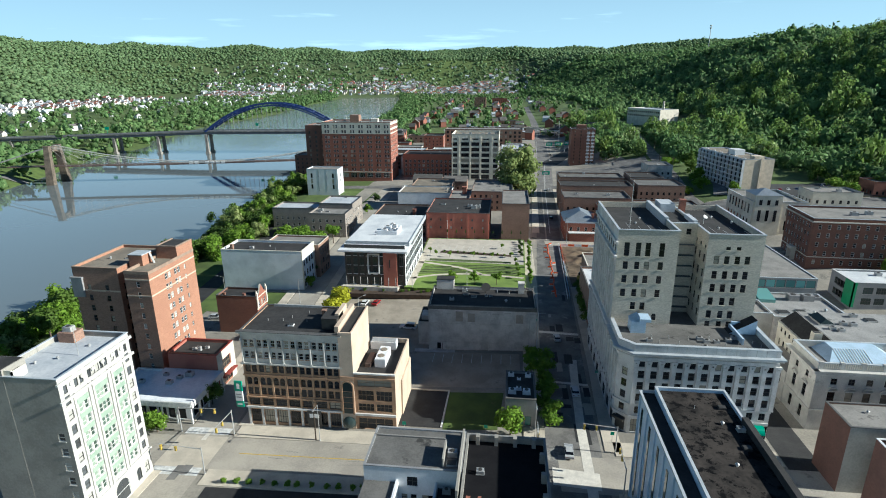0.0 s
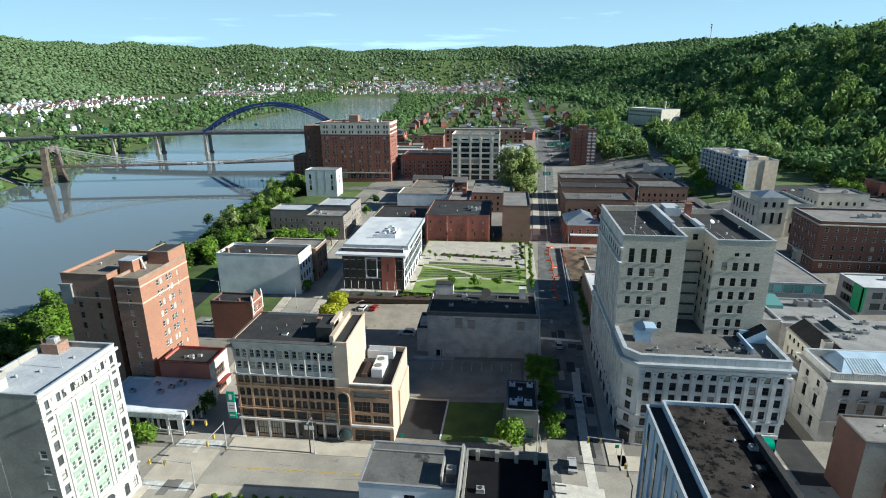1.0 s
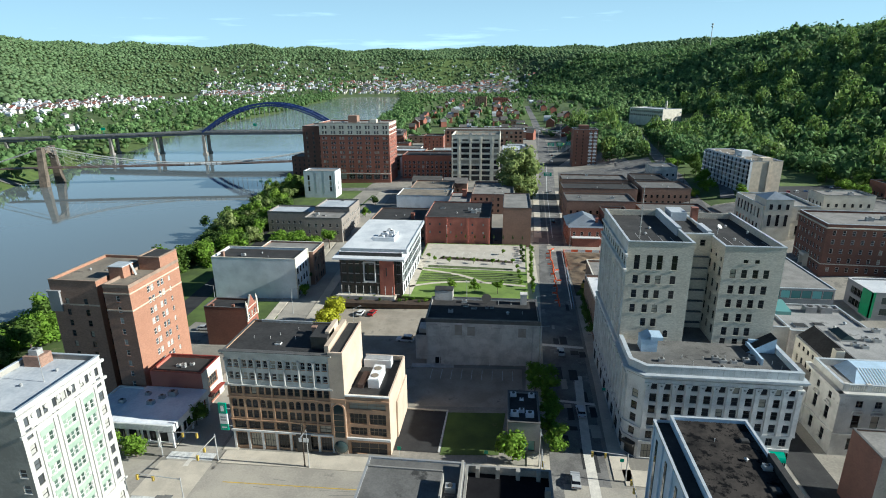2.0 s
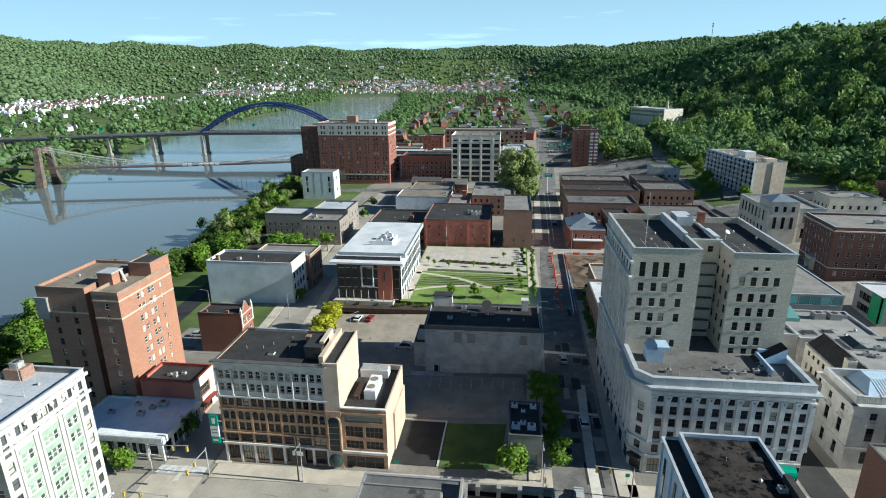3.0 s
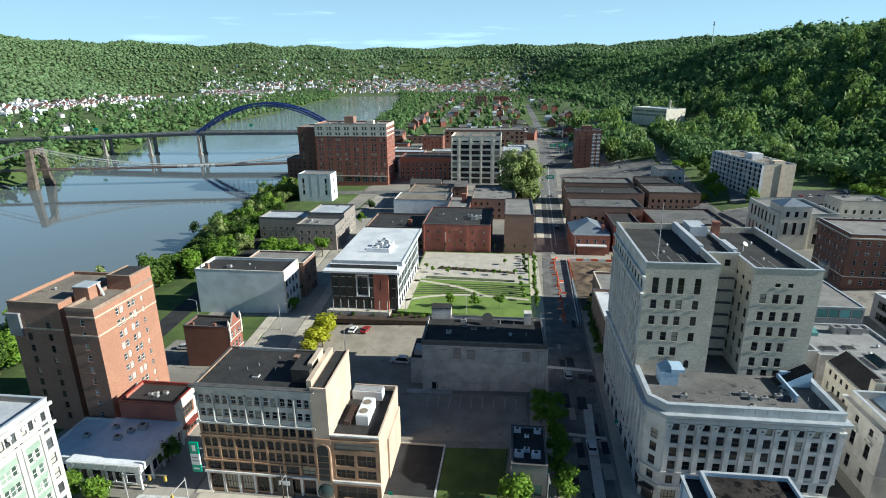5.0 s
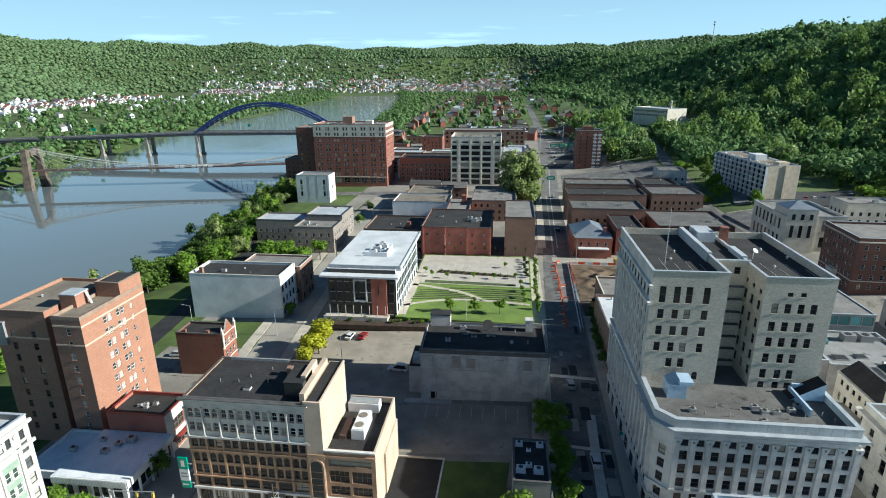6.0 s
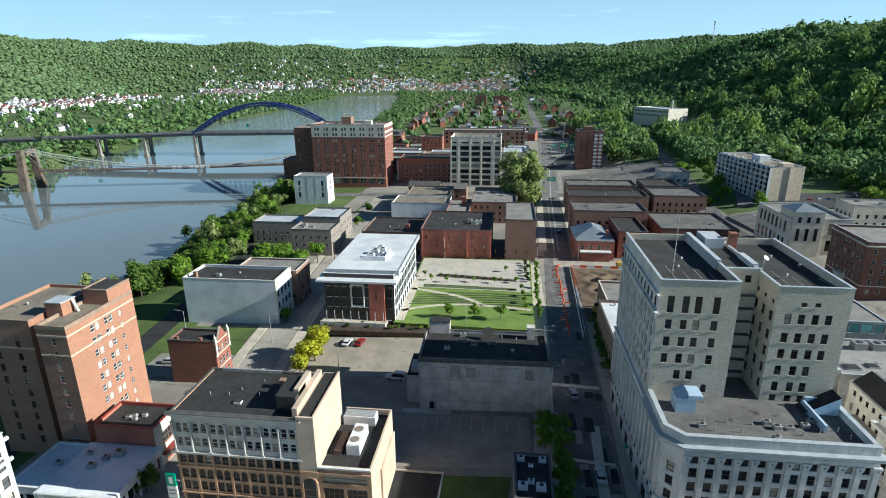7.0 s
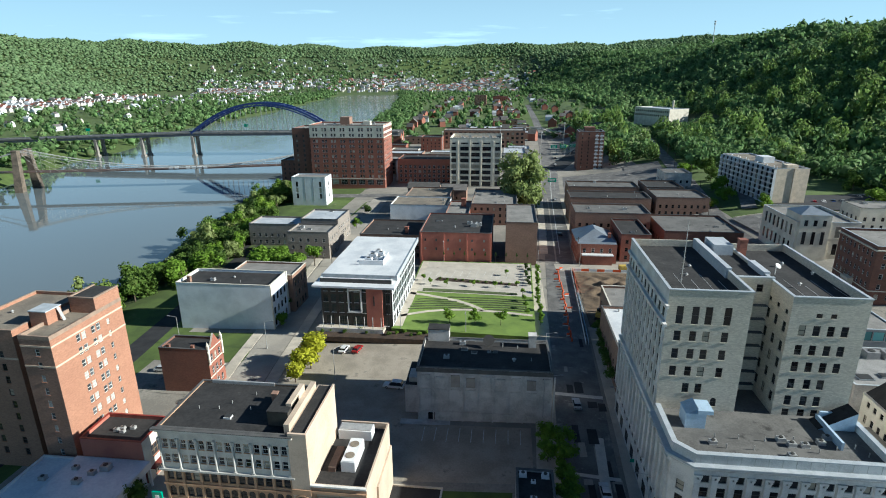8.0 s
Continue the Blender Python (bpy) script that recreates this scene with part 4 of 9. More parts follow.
    ring("parapet", 19.9, H, 0.15, LIMESTONE, inner=0.35)
    ring("coping", H, H + 0.16, 0.3, COPING, inner=0.55)
    joint = Geo().box(-0.05, -0.19, 20.0, 0.05, -0.152, H - 0.05).mesh("parapet_joint", [STONE_GREY])
    for k in range(15):
        part("parapet_joint", joint, None, b.root, m=pose(ch + 0.6 + k * 1.95, 0, 0))
    # west front: the same bands along the whole flank
    for z0, z1, out, mt in ((4.0, 4.5, 0.25, LIMESTONE), (7.0, 7.5, 0.35, LIMESTONE), (18.0, 18.7, 0.35, LIMESTONE), (19.2, 19.6, 0.7, LIMESTONE), (36.0, 36.5, 0.6, LIMESTONE), (39.2, 39.8, 0.5, LIMESTONE)):
        part("string_course", Geo().box(-out, 13.0, z0, -0.002, D, z1), mt, b.root)
    # pilasters with capitals
    pil = Geo().box(-0.44, -0.5, 7.5, 0.44, -0.002, 16.9).box(-0.52, -0.56, 7.5, 0.52, -0.002, 7.9)
    pm = pil.mesh("pilaster", [LIMESTONE])
    cap = Geo().prism([(-0.47, -0.55), (0.47, -0.55), (0.45, -0.002), (-0.45, -0.002)], 16.9, 17.2)
    cap.tube((-0.36, -0.62, 17.45), (-0.36, -0.02, 17.45), 0.24, n=10).tube((0.36, -0.62, 17.45), (0.36, -0.02, 17.45), 0.24, n=10).box(-0.64, -0.66, 17.65, 0.64, -0.002, 18.0)
    cmesh = cap.mesh("capital", [LIMESTONE])
    for m_, cols_ in ((pose(0, 0, 0), bays), (pose(0, D, 0, 0, 0, -90), [v for v in west if v < D - ch - 0.8])):
        for z0, z1 in ((9.92, 10.76), (12.72, 13.46), (15.42, 16.16)):
            sp = Geo().box(-0.66, -0.05, z0, 0.66, -0.003, z1).mesh("spandrel", [LIMESTONE])
            for x in cols_:
                part("spandrel", sp, None, b.root, m=m_ @ pose(x, 0, 0))
    for i in range(12):
        x = c0 + 0.12 + 2.55 * i
        p = part("pilaster", pm, None, b.root, m=pose(x, 0, 0))
        part("capital", cmesh, None, p)
    for i in range(16):
        y = 0.35 + 2.62 * i
        if y < D - ch - 0.3:
            p = part("pilaster", pm, None, b.root, m=pose(0, D, 0, 0, 0, -90) @ pose(y, 0, 0))
            part("capital", cmesh, None, p)
    # the wings
    def wing(x0, x1, y0, y1, zt, flank):
        w, d = x1 - x0, y1 - y0
        frames = {"S": (w, pose(x0, y0, 0)), "E": (d, pose(x1, y0, 0, 0, 0, 90)), "W": (d, pose(x0, y1, 0, 0, 0, -90))}
        holes = {s: [] for s in frames}
        def put(s, cols, rows, ww, hh, kind="sash", skip=(), pane=GLASS):
            for r, z in enumerate(rows):
                for c, x in enumerate(cols):
                    if (c, r) in skip:
                        continue
                    holes[s].append((x - ww / 2, x + ww / 2, z, z + hh))
                    fm, pm_, _w = window_mesh(ww, hh, kind, FRAME_DARK, pane, BUFF)
                    part("pane", pm_, None, part("window", fm, None, b.root, m=frames[s][1] @ pose(x, 0, z)))
        if flank == "W":
            put("S", [2.1, 4.6, 6.7, 9.7], [36.3], 1.15, 3.2, "sash")
            put("S", [2.1, 4.6, 6.7, 9.7], [33.2, 29.9, 26.6], 1.1, 1.85)
            put("S", [4.6, 6.7], [23.4], 1.1, 1.85)
            put("S", [9.5], [20.9], 1.0, 1.7, "arch")
            put("W", [1.4 + 2.62 * i for i in range(11)], [21.2, 24.4, 27.6, 30.8, 33.4], 1.3, 2.0)
            put("W", [1.4 + 2.62 * i for i in range(11)], [36.9], 1.3, 1.9)
            for i in range(12):
                y = 0.12 + 2.62 * i
                if y < d:
                    part("pilaster", Geo().box(y - 0.35, -0.25, 20.0, y + 0.35, -0.002, 36.0), LIMESTONE, b.root, m=frames["W"][1])
            put("E", [3.2 + 3.3 * i for i in range(6)], [23.4, 26.6, 29.9, 33.2, 36.8], 1.1, 1.85)
        else:
            put("S", [4.4, 6.6], [38.3], 0.95, 0.8, "plain")
            put("S", [2.2, 4.4, 6.6, 8.7], [35.1, 31.6, 28.5], 1.1, 1.85, pane=GLASS)
            put("S", [2.2, 4.7, 6.8], [25.3, 22.1], 1.1, 1.85)
            put("S", [2.2, 4.7, 6.8], [19.9], 1.1, 1.5)
            put("W", [2.2 + 2.9 * i for i in range(10)], [22.1, 25.3, 28.5, 31.6, 35.1], 1.1, 1.85)
            put("W", [2.2 + 2.9 * i for i in range(10)], [38.3], 0.9, 0.8, "plain")
            put("E", [2.2 + 3.2 * i for i in range(8)], [22.1, 25.3, 28.5, 31.6, 35.1], 1.1, 1.85)
        for s, (length, fm) in frames.items():
            lo = H - 1.3 if not (s == "W" and flank == "W") else H - 0.01
            part("wall", wall_geo(Geo(), length, min(lo, 19.3 if s != "W" or flank != "W" else lo), zt, holes[s]), LIMESTONE if s == flank == "W" else BUFF, b.root, m=fm)
        part("roof", Geo().box(x0 + 0.1, y0 + 0.1, zt - 1.8, x1 - 0.1, y1, zt - 1.4), ROOF_BLACK, b.root)
        for k in range(5):
            part("roof_seam", Geo().box(x0 + 1.6 + k * 2.3, y0 + 0.6, zt - 1.4, x0 + 1.68 + k * 2.3, y0 + 9.0 + (k % 2) * 3, zt - 1.37), METAL, b.root)
        g, c = Geo(), Geo()
        for a in ((x0 + 0.004, y0 + 0.004, x1 - 0.004, y0 + 0.35), (x0 + 0.004, y0 + 0.35, x0 + 0.35, y1), (x1 - 0.35, y0 + 0.35, x1 - 0.004, y1), (x0 + 0.35, y1 - 0.3, x1 - 0.35, y1 - 0.004)):
            g.box(a[0], a[1], zt - 2.4, a[2], a[3], zt - 0.004)
        for a in ((x0 - 0.1, y0 - 0.1, x1 + 0.1, y0 + 0.42), (x0 - 0.1, y0 + 0.42, x0 + 0.42, y1), (x1 - 0.42, y0 + 0.42, x1 + 0.1, y1)):
            c.box(a[0], a[1], zt, a[2], a[3], zt + 0.16)
        part("parapet", g, BUFF, b.root)
        part("coping", c, COPING, b.root)
    wing(0.0, 13.2, 13.9, D - 0.01, 42.3, "W")
    wing(19.2, 31.0, 13.8, D - 0.01, 41.8, "E")
    # the link between them
    link = wall_geo(Geo(), 6.0, 19.3, 42.2, [(0.9, 2.0, 39.6, 41.0), (3.6, 4.7, 39.6, 41.0)])
    part("wall", link, BUFF, b.root, m=pose(13.2, 21.4, 0))
    for x in (1.45, 4.15):
        fm, pm_, _w = window_mesh(1.1, 1.4, "sash", FRAME_DARK, GLASS, BUFF)
        part("pane", pm_, None, part("window", fm, None, b.root, m=pose(13.2 + x, 21.4, 39.6)))
    # Dark ledges added in place of the horizontal shadow bars on this wall.
    for k in range(7):
        part("fire_landing", Geo().box(13.6, 20.5, 21.6 + 2.6 * k, 18.8, 21.38, 21.75 + 2.6 * k), STEEL_DECK, b.root, "dark ledge added for a shadow bar on the link wall")
    part("roof", Geo().box(13.0, 21.5, 40.8, 19.4, D - 0.02, 41.3), ROOF_BLACK, b.root)
    part("coping", Geo().box(12.9, 21.2, 42.2, 19.5, 21.8, 42.4), COPING, b.root)
    part("penthouse", Geo().box(12.5, 24.2, 40.2, 13.4, D - 0.5, 42.9).box(14.6, 36.6, 41.3, 18.2, D - 1.0, 43.4), ROOF_PALE, b.root, "pale blue-grey sheet-clad plant room")
    part("penthouse", Geo().box(18.9, 24.2, 39.6, 20.0, 31.0, 42.3), ROOF_PALE, b.root)
    part("chimney", Geo().box(19.5, 37.0, 40.6, 20.9, 38.4, 44.2).box(19.4, 36.9, 44.2, 21.0, 38.5, 44.5), BRICK_RED, b.root, "red brick chimney")
    mast = Geo().tube((3.6, 20.0, 41.3), (3.6, 20.0, 52.5), 0.09, 0.05)
    for i in range(10):
        mast.tube((3.3, 20.0, 42 + i), (3.9, 20.0, 42 + i), 0.03)
    part("antenna_mast", mast, METAL, b.root, "thin lattice aerial mast")
    dish = Geo().tube((22.6, 28, 40.6), (22.6, 28, 42.0), 0.07).tube((22.6, 28, 42.0), (22.8, 27.7, 42.4), 0.15, 0.6, 14)
    part("satellite_dish", dish, PAINT_WHITE, b.root, "white satellite dish")
    # things on the base roof
    g = Geo().box(3.4, 8.4, H - 1.3, 6.6, 11.6, H + 1.4)
    g.poly([(3.3, 8.3, H + 1.4), (5.2, 8.3, H + 2.4), (5.2, 11.7, H + 2.4), (3.3, 11.7, H + 1.4)])
    g.box(5.2, 8.3, H + 1.4, 7.6, 11.7, H + 2.1)
    part("stair_hut", g, PANEL_BLUE, b.root, "pale blue rooftop stair hut")
    part("party_parapet", Geo().box(25.6, 4.8, H - 1.3, 26.0, 12.6, H + 0.1).box(26.0, 12.2, H - 1.3, 31.0, 12.6, H + 0.7), PANEL_BLUE, b.root)
    g = Geo()
    g.poly([(24.8, 12.9, H - 1.2), (30.4, 12.9, H + 2.2), (30.4, 12.9, H - 1.2)]).poly([(24.8, 9.9, H - 1.2), (30.4, 9.9, H + 2.2), (30.4, 9.9, H - 1.2)])
    g.poly([(24.8, 12.9, H - 1.2), (30.4, 12.9, H + 2.2), (30.4, 9.9, H + 2.2), (24.8, 9.9, H - 1.2)], 1).poly([(30.4, 9.9, H - 1.2), (30.4, 9.9, H + 2.2), (30.4, 12.9, H + 2.2), (30.4, 12.9, H - 1.2)])
    part("stair_enclosure", g, [PANEL_BLUE, ROOF_BLACK], b.root, "sloping roofed stair enclosure")
    b.parapet = 1.3
    for x, y, s in ((6.6, 4.6, 0.7), (17.5, 6.4, 0.75), (18.6, 5.2, 0.75), (20.6, 5.2, 0.7), (17.4, 2.4, 0.7), (23.4, 6.2, 0.7), (25.0, 7.6, 0.7)):
        b.unit(x, y, "box", s)
    for x, y in ((7.4, 6.2), (8.3, 3.6), (11, 6.2), (12.4, 3.6), (15, 6.0), (19.5, 6.6), (22, 3.8), (25, 4.8), (28, 5.4), (29, 3.6)):
        b.unit(x, y, "pipe", 0.9)
    for x, y in ((6, 25), (8, 30), (24, 22), (26, 33), (29, 28)):
        b.unit(x, y, "vent", 0.8, z=40.8)
    aw = Geo()
    for k in range(5):
        t0, t1 = math.pi / 2 * k / 5, math.pi / 2 * (k + 1) / 5
        aw.poly([(W - 3.4, -1.7 * math.cos(t0), 2.5 + 1.5 * math.sin(t0)), (W - 0.6, -1.7 * math.cos(t0), 2.5 + 1.5 * math.sin(t0)), (W - 0.6, -1.7 * math.cos(t1), 2.5 + 1.5 * math.sin(t1)), (W - 3.4, -1.7 * math.cos(t1), 2.5 + 1.5 * math.sin(t1))])
    part("awning", aw, SIGN_GREEN, b.root, "rounded green canvas awning")
    part("awning", Geo().prism([(-0.4, -0.9), (2.4, -0.9), (2.4, -0.02), (-0.4, -0.02)], 2.9, 3.4), FRAME_DARK, b.root, m=cm @ pose(0.8, -0.2, 0))
    return b


stone_tower()


# ---- the tan office with the white top storeys ----
def tan_office():
    X, Y, W, D, H = -64.3, 105.0, 22.2, 14.5, 23.4
    Z = lz(-50, 105)
    b = Building("office_building", "seven-storey tan office with white terracotta top floors", "office building", X, Y, W, D, H, BROWN_STONE, ROOF_BLACK, z=Z, parapet=0.25, coping=COPING_DARK, frame=FRAME_DARK, sill=BROWN_STONE)
    cols = []
    for i in range(7):
        c = 1.7 + 3.13 * i
        cols += [c - 0.72, c + 0.72]
    b.windows("S", cols, [19.6], 1.0, 1.7, "arch", frame=FRAME_WHITE)
    b.windows("S", cols, [16.9], 1.0, 1.5, "sash", frame=FRAME_WHITE)
    b.windows("S", cols, [13.3], 1.1, 1.75, "sash")
    b.windows("S", cols, [10.1], 1.1, 1.9, "arch")
    b.windows("S", cols, [7.6], 1.1, 1.8, "sash")
    b.windows("S", [1.7 + 3.13 * i for i in range(7)], [4.9], 2.5, 1.7, "pair", pane=GLASS)
    b.windows("S", [1.7 + 3.13 * i for i in range(7)], [0.5], 2.3, 3.2, "grid")
    b.windows("W", [2 + 3.4 * i for i in range(4)], [4.9, 7.6, 10.1, 13.3, 16.9, 19.6], 1.1, 1.75, "sash")
    b.close()
    # white skin of the two top storeys, in strips between the windows
    white = Geo()
    zs = [15.7, 16.9, 18.4, 19.6, 21.3, H - 0.9]
    xs = [0.0] + [v for c in cols for v in (c - 0.5, c + 0.5)] + [W]
    for za, zb in ((15.7, 16.75), (18.42, 19.45), (21.32, H - 0.7)):
        white.box(-0.02, -0.07, za, W + 0.02, -0.003, zb)
    for i in range(0, len(xs), 2):
        white.box(xs[i] + 0.004, -0.068, 16.75, xs[i + 1] - 0.004, -0.003, 21.32)
    b.add("white_facing", white, TERRACOTTA_WHITE, "white terracotta facing")
    for z0, z1, o, mt in ((15.35, 15.7, 0.5, TERRACOTTA_WHITE), (12.5, 12.75, 0.3, BROWN_STONE), (6.95, 7.15, 0.3, BROWN_STONE), (4.2, 4.6, 0.4, LIMESTONE), (H - 0.7, H - 0.3, 0.35, TERRACOTTA_WHITE), (H - 0.3, H - 0.02, 0.7, TERRACOTTA_WHITE)):
        b.band("S", z0, z1, o, mt)
    for i in range(8):
        x = 0.14 + 3.13 * i
        col = Geo().tube((x, -0.2, 15.9), (x, -0.2, 21.2), 0.16, 0.14, 8).box(x - 0.26, -0.42, 21.2, x + 0.26, -0.01, 21.6).box(x - 0.26, -0.42, 15.7, x + 0.26, -0.01, 15.95)
        b.add("column", col, TERRACOTTA_WHITE)
        b.add("pilaster", Geo().box(x - 0.22, -0.16, 4.6, x + 0.22, -0.004, 15.3), BROWN_STONE)
        b.add("pilaster", Geo().box(x - 0.24, -0.22, -1, x + 0.24, -0.004, 4.2), LIMESTONE)
    b.band("S", H - 0.02, H + 0.1, 0.74, COPING_DARK, "metal_edge")
    b.add("doorway", Geo().box(14.0, -0.5, -0.8, 17.2, -0.24, 4.4).box(14.5, -0.55, 2.6, 16.7, -0.5, 3.6, 1), [FRAME_DARK, SIGN_WHITE], "dark entrance with a white sign")
    # stair tower and fin
    S = Geo().box(W, -0.4, -3, W + 3.0, D, H + 0.4, 0)
    b.add("stair_tower", S, RENDER_CREAM, "blank cream stair tower")
    b.add("roof", Geo().box(W + 0.3, 0, H + 0.4, W + 2.7, D - 0.3, H + 0.45), ROOF_BLACK)
    b.add("coping", Geo().box(W + 2.72, -0.45, H + 0.4, W + 3.05, D, H + 0.75).box(W, -0.45, H + 0.4, W + 2.72, -0.1, H + 0.75), RENDER_PINK)
    b.add("fin_wall", Geo().box(W - 0.9, 0.6, H - 0.3, W - 0.02, D - 1.0, H + 1.6), RENDER_CREAM, "cream fin wall")
    b.add("penthouse", Geo().box(W - 4.4, 2.6, H - 0.3, W - 0.92, 7.5, H + 2.3).box(W - 4.5, 2.5, H + 2.3, W - 0.9, 7.6, H + 2.5, 1), [FRAME_DARK, ROOF_BLACK], "black rooftop plant room")
    b.add("penthouse_wall", Geo().box(W - 1.8, 4.2, H - 0.3, W - 0.92, 10.4, H + 3.0), RENDER_CREAM)
    b.unit(W - 6.0, 9.5, "chimney", 0.8, material=BRICK_BROWN)
    b.unit(W - 5.6, 8.2, "vent", 1.1, material=PAINT_WHITE)
    b.unit(10.2, 4.0, "skylight", 0.7, material=SIGN_WHITE)
    for x, y in ((4, 6), (7.5, 6.2), (9, 8), (12, 11), (13, 6.5)):
        b.unit(x, y, "pipe", 0.7)
    b.add("roof_edge", Geo().box(2.0, D - 0.4, H - 0.25, 14.0, D - 0.05, H + 0.3), METAL)
    # the round bay window beside the door
    bub = Geo()
    R, n = 1.5, 12
    for i in range(6):
        t0, t1 = math.pi / 2 * i / 6, math.pi / 2 * (i + 1) / 6
        for j in range(n):
            p0, p1 = math.pi * j / n, math.pi * (j + 1) / n
            f = lambda t, p: (W + 1.5 - R * math.cos(p), -0.45 - R * math.sin(p) * math.cos(t) * 0.8, 2.0 + R * math.sin(t) * math.sin(p) * 1.0 + 0)
            bub.poly([f(t0, p0), f(t0, p1), f(t1, p1), f(t1, p0)])
            f2 = lambda t, p: (W + 1.5 - R * math.cos(p), -0.45 - R * math.sin(p) * math.cos(t) * 0.8, 2.0 - R * math.sin(t) * math.sin(p) * 1.0)
            bub.poly([f2(t0, p0), f2(t0, p1), f2(t1, p1), f2(t1, p0)])
    b.add("bubble_window", bub, GLASS_CURTAIN, "black bulging glass bay")
    arch = Geo().box(W + 0.4, -0.46, 4.3, W + 2.6, -0.42, 11.2)
    arch.poly([(W + 1.5 - 1.1 * math.cos(math.pi * i / 12), -0.46, 11.2 + 1.1 * math.sin(math.pi * i / 12)) for i in range(13)])
    b.add("arched_window", arch, GLASS_CURTAIN, "tall arched bronze window")
    tr = Geo()
    for i in range(12):
        a0, a1 = math.pi * i / 12, math.pi * (i + 1) / 12
        tr.beam((W + 1.5 - 1.25 * math.cos(a0), -0.5, 11.2 + 1.25 * math.sin(a0)), (W + 1.5 - 1.25 * math.cos(a1), -0.5, 11.2 + 1.25 * math.sin(a1)), 0.3, 0.3)
    tr.box(W + 0.1, -0.65, 4.2, W + 0.4, -0.41, 11.2).box(W + 2.6, -0.65, 4.2, W + 2.9, -0.41, 11.2).box(W, -0.6, 12.6, W + 3.1, -0.41, 13.6)
    for z in (5.6, 7.0, 8.4, 9.8):
        tr.box(W + 0.4, -0.5, z, W + 2.6, -0.462, z + 0.12)
    b.add("arch_surround", tr, BROWN_STONE)
    # low wing
    x0, x1, d, h = W + 3.0, W + 12.2, 17.5, 14.6
    holes = [(0.6, 8.4, 0.4, 3.2), (0.7, 4.3, 5.0, 6.9), (4.8, 8.4, 5.0, 6.9), (0.7, 4.3, 7.7, 10.2), (4.8, 8.4, 7.7, 10.2), (0.7, 8.4, 11.2, 12.9)]
    part("wall", wall_geo(Geo(), x1 - x0, -3, h, holes, 0.5), BROWN_STONE, b.root, m=pose(x0, -0.2, 0))
    for a, c, z0, z1 in holes:
        fm, pm, _w = window_mesh(c - a, z1 - z0, "grid", FRAME_TAN, GLASS, BROWN_STONE)
        part("pane", pm, None, part("window", fm, None, b.root, m=pose(x0 + (a + c) / 2, -0.05, z0)))
    part("wall", wall_geo(Geo(), d, -3, h, []), RENDER_CREAM, b.root, "blank cream side wall", m=pose(x1, -0.2, 0, 0, 0, 90))
    part("wall", wall_geo(Geo(), x1 - x0, -3, h, []), RENDER_CREAM, b.root, m=pose(x1, d - 0.2, 0, 0, 0, 180))
    b.add("side_step", Geo().box(x1, 6.0, -3, x1 + 0.35, d - 0.2, 9.6), RENDER_CREAM)
    b.add("roof", Geo().box(x0, 0.1, h - 1.6, x1 - 0.3, d - 0.5, h - 1.2), ROOF_BLACK)
    b.add("parapet", Geo().box(x1 - 0.32, -0.19, h - 1.4, x1 - 0.004, d - 0.2, h - 0.004).box(x0, d - 0.52, h - 1.4, x1 - 0.32, d - 0.21, h - 0.004).box(x0, -0.18, h - 1.4, x1 - 0.32, 0.12, h - 0.004), RENDER_CREAM)
    b.band("S", 13.0, 13.5, 0.5, BROWN_STONE, x0=x0, x1=x1)
    b.band("S", h - 0.3, h, 0.5, LIMESTONE, x0=x0, x1=x1)
    b.band("S", 4.0, 4.5, 0.6, LIMESTONE, x0=x0, x1=x1)
    hv = Geo().box(x0 + 3.6, 4.6, h - 1.2, x0 + 6.0, 11.0, h + 0.8).box(x0 + 3.7, 4.7, h + 0.8, x0 + 5.9, 10.9, h + 0.95)
    for yy in (6.2, 9.2):
        hv.tube((x0 + 4.8, yy, h + 0.95), (x0 + 4.8, yy, h + 1.08), 0.8, n=14, m=1)
    b.add("rooftop_unit", hv, [PANEL_WHITE, ROOF_TAN], "long white air handling unit")
    b.add("rooftop_unit", Geo().box(x0 + 0.6, 13.2, h - 1.2, x0 + 6.8, 15.6, h + 0.7).box(x0 + 0.8, 13.4, h + 0.7, x0 + 6.6, 15.4, h + 0.85, 1), [PANEL_WHITE, METAL], "white air handling unit")
    b.add("duct", Geo().box(x0 + 1.4, 4.4, h - 1.2, x0 + 2.6, 10.0, h - 0.3), STEEL_RUST)
    return b


tan_office()


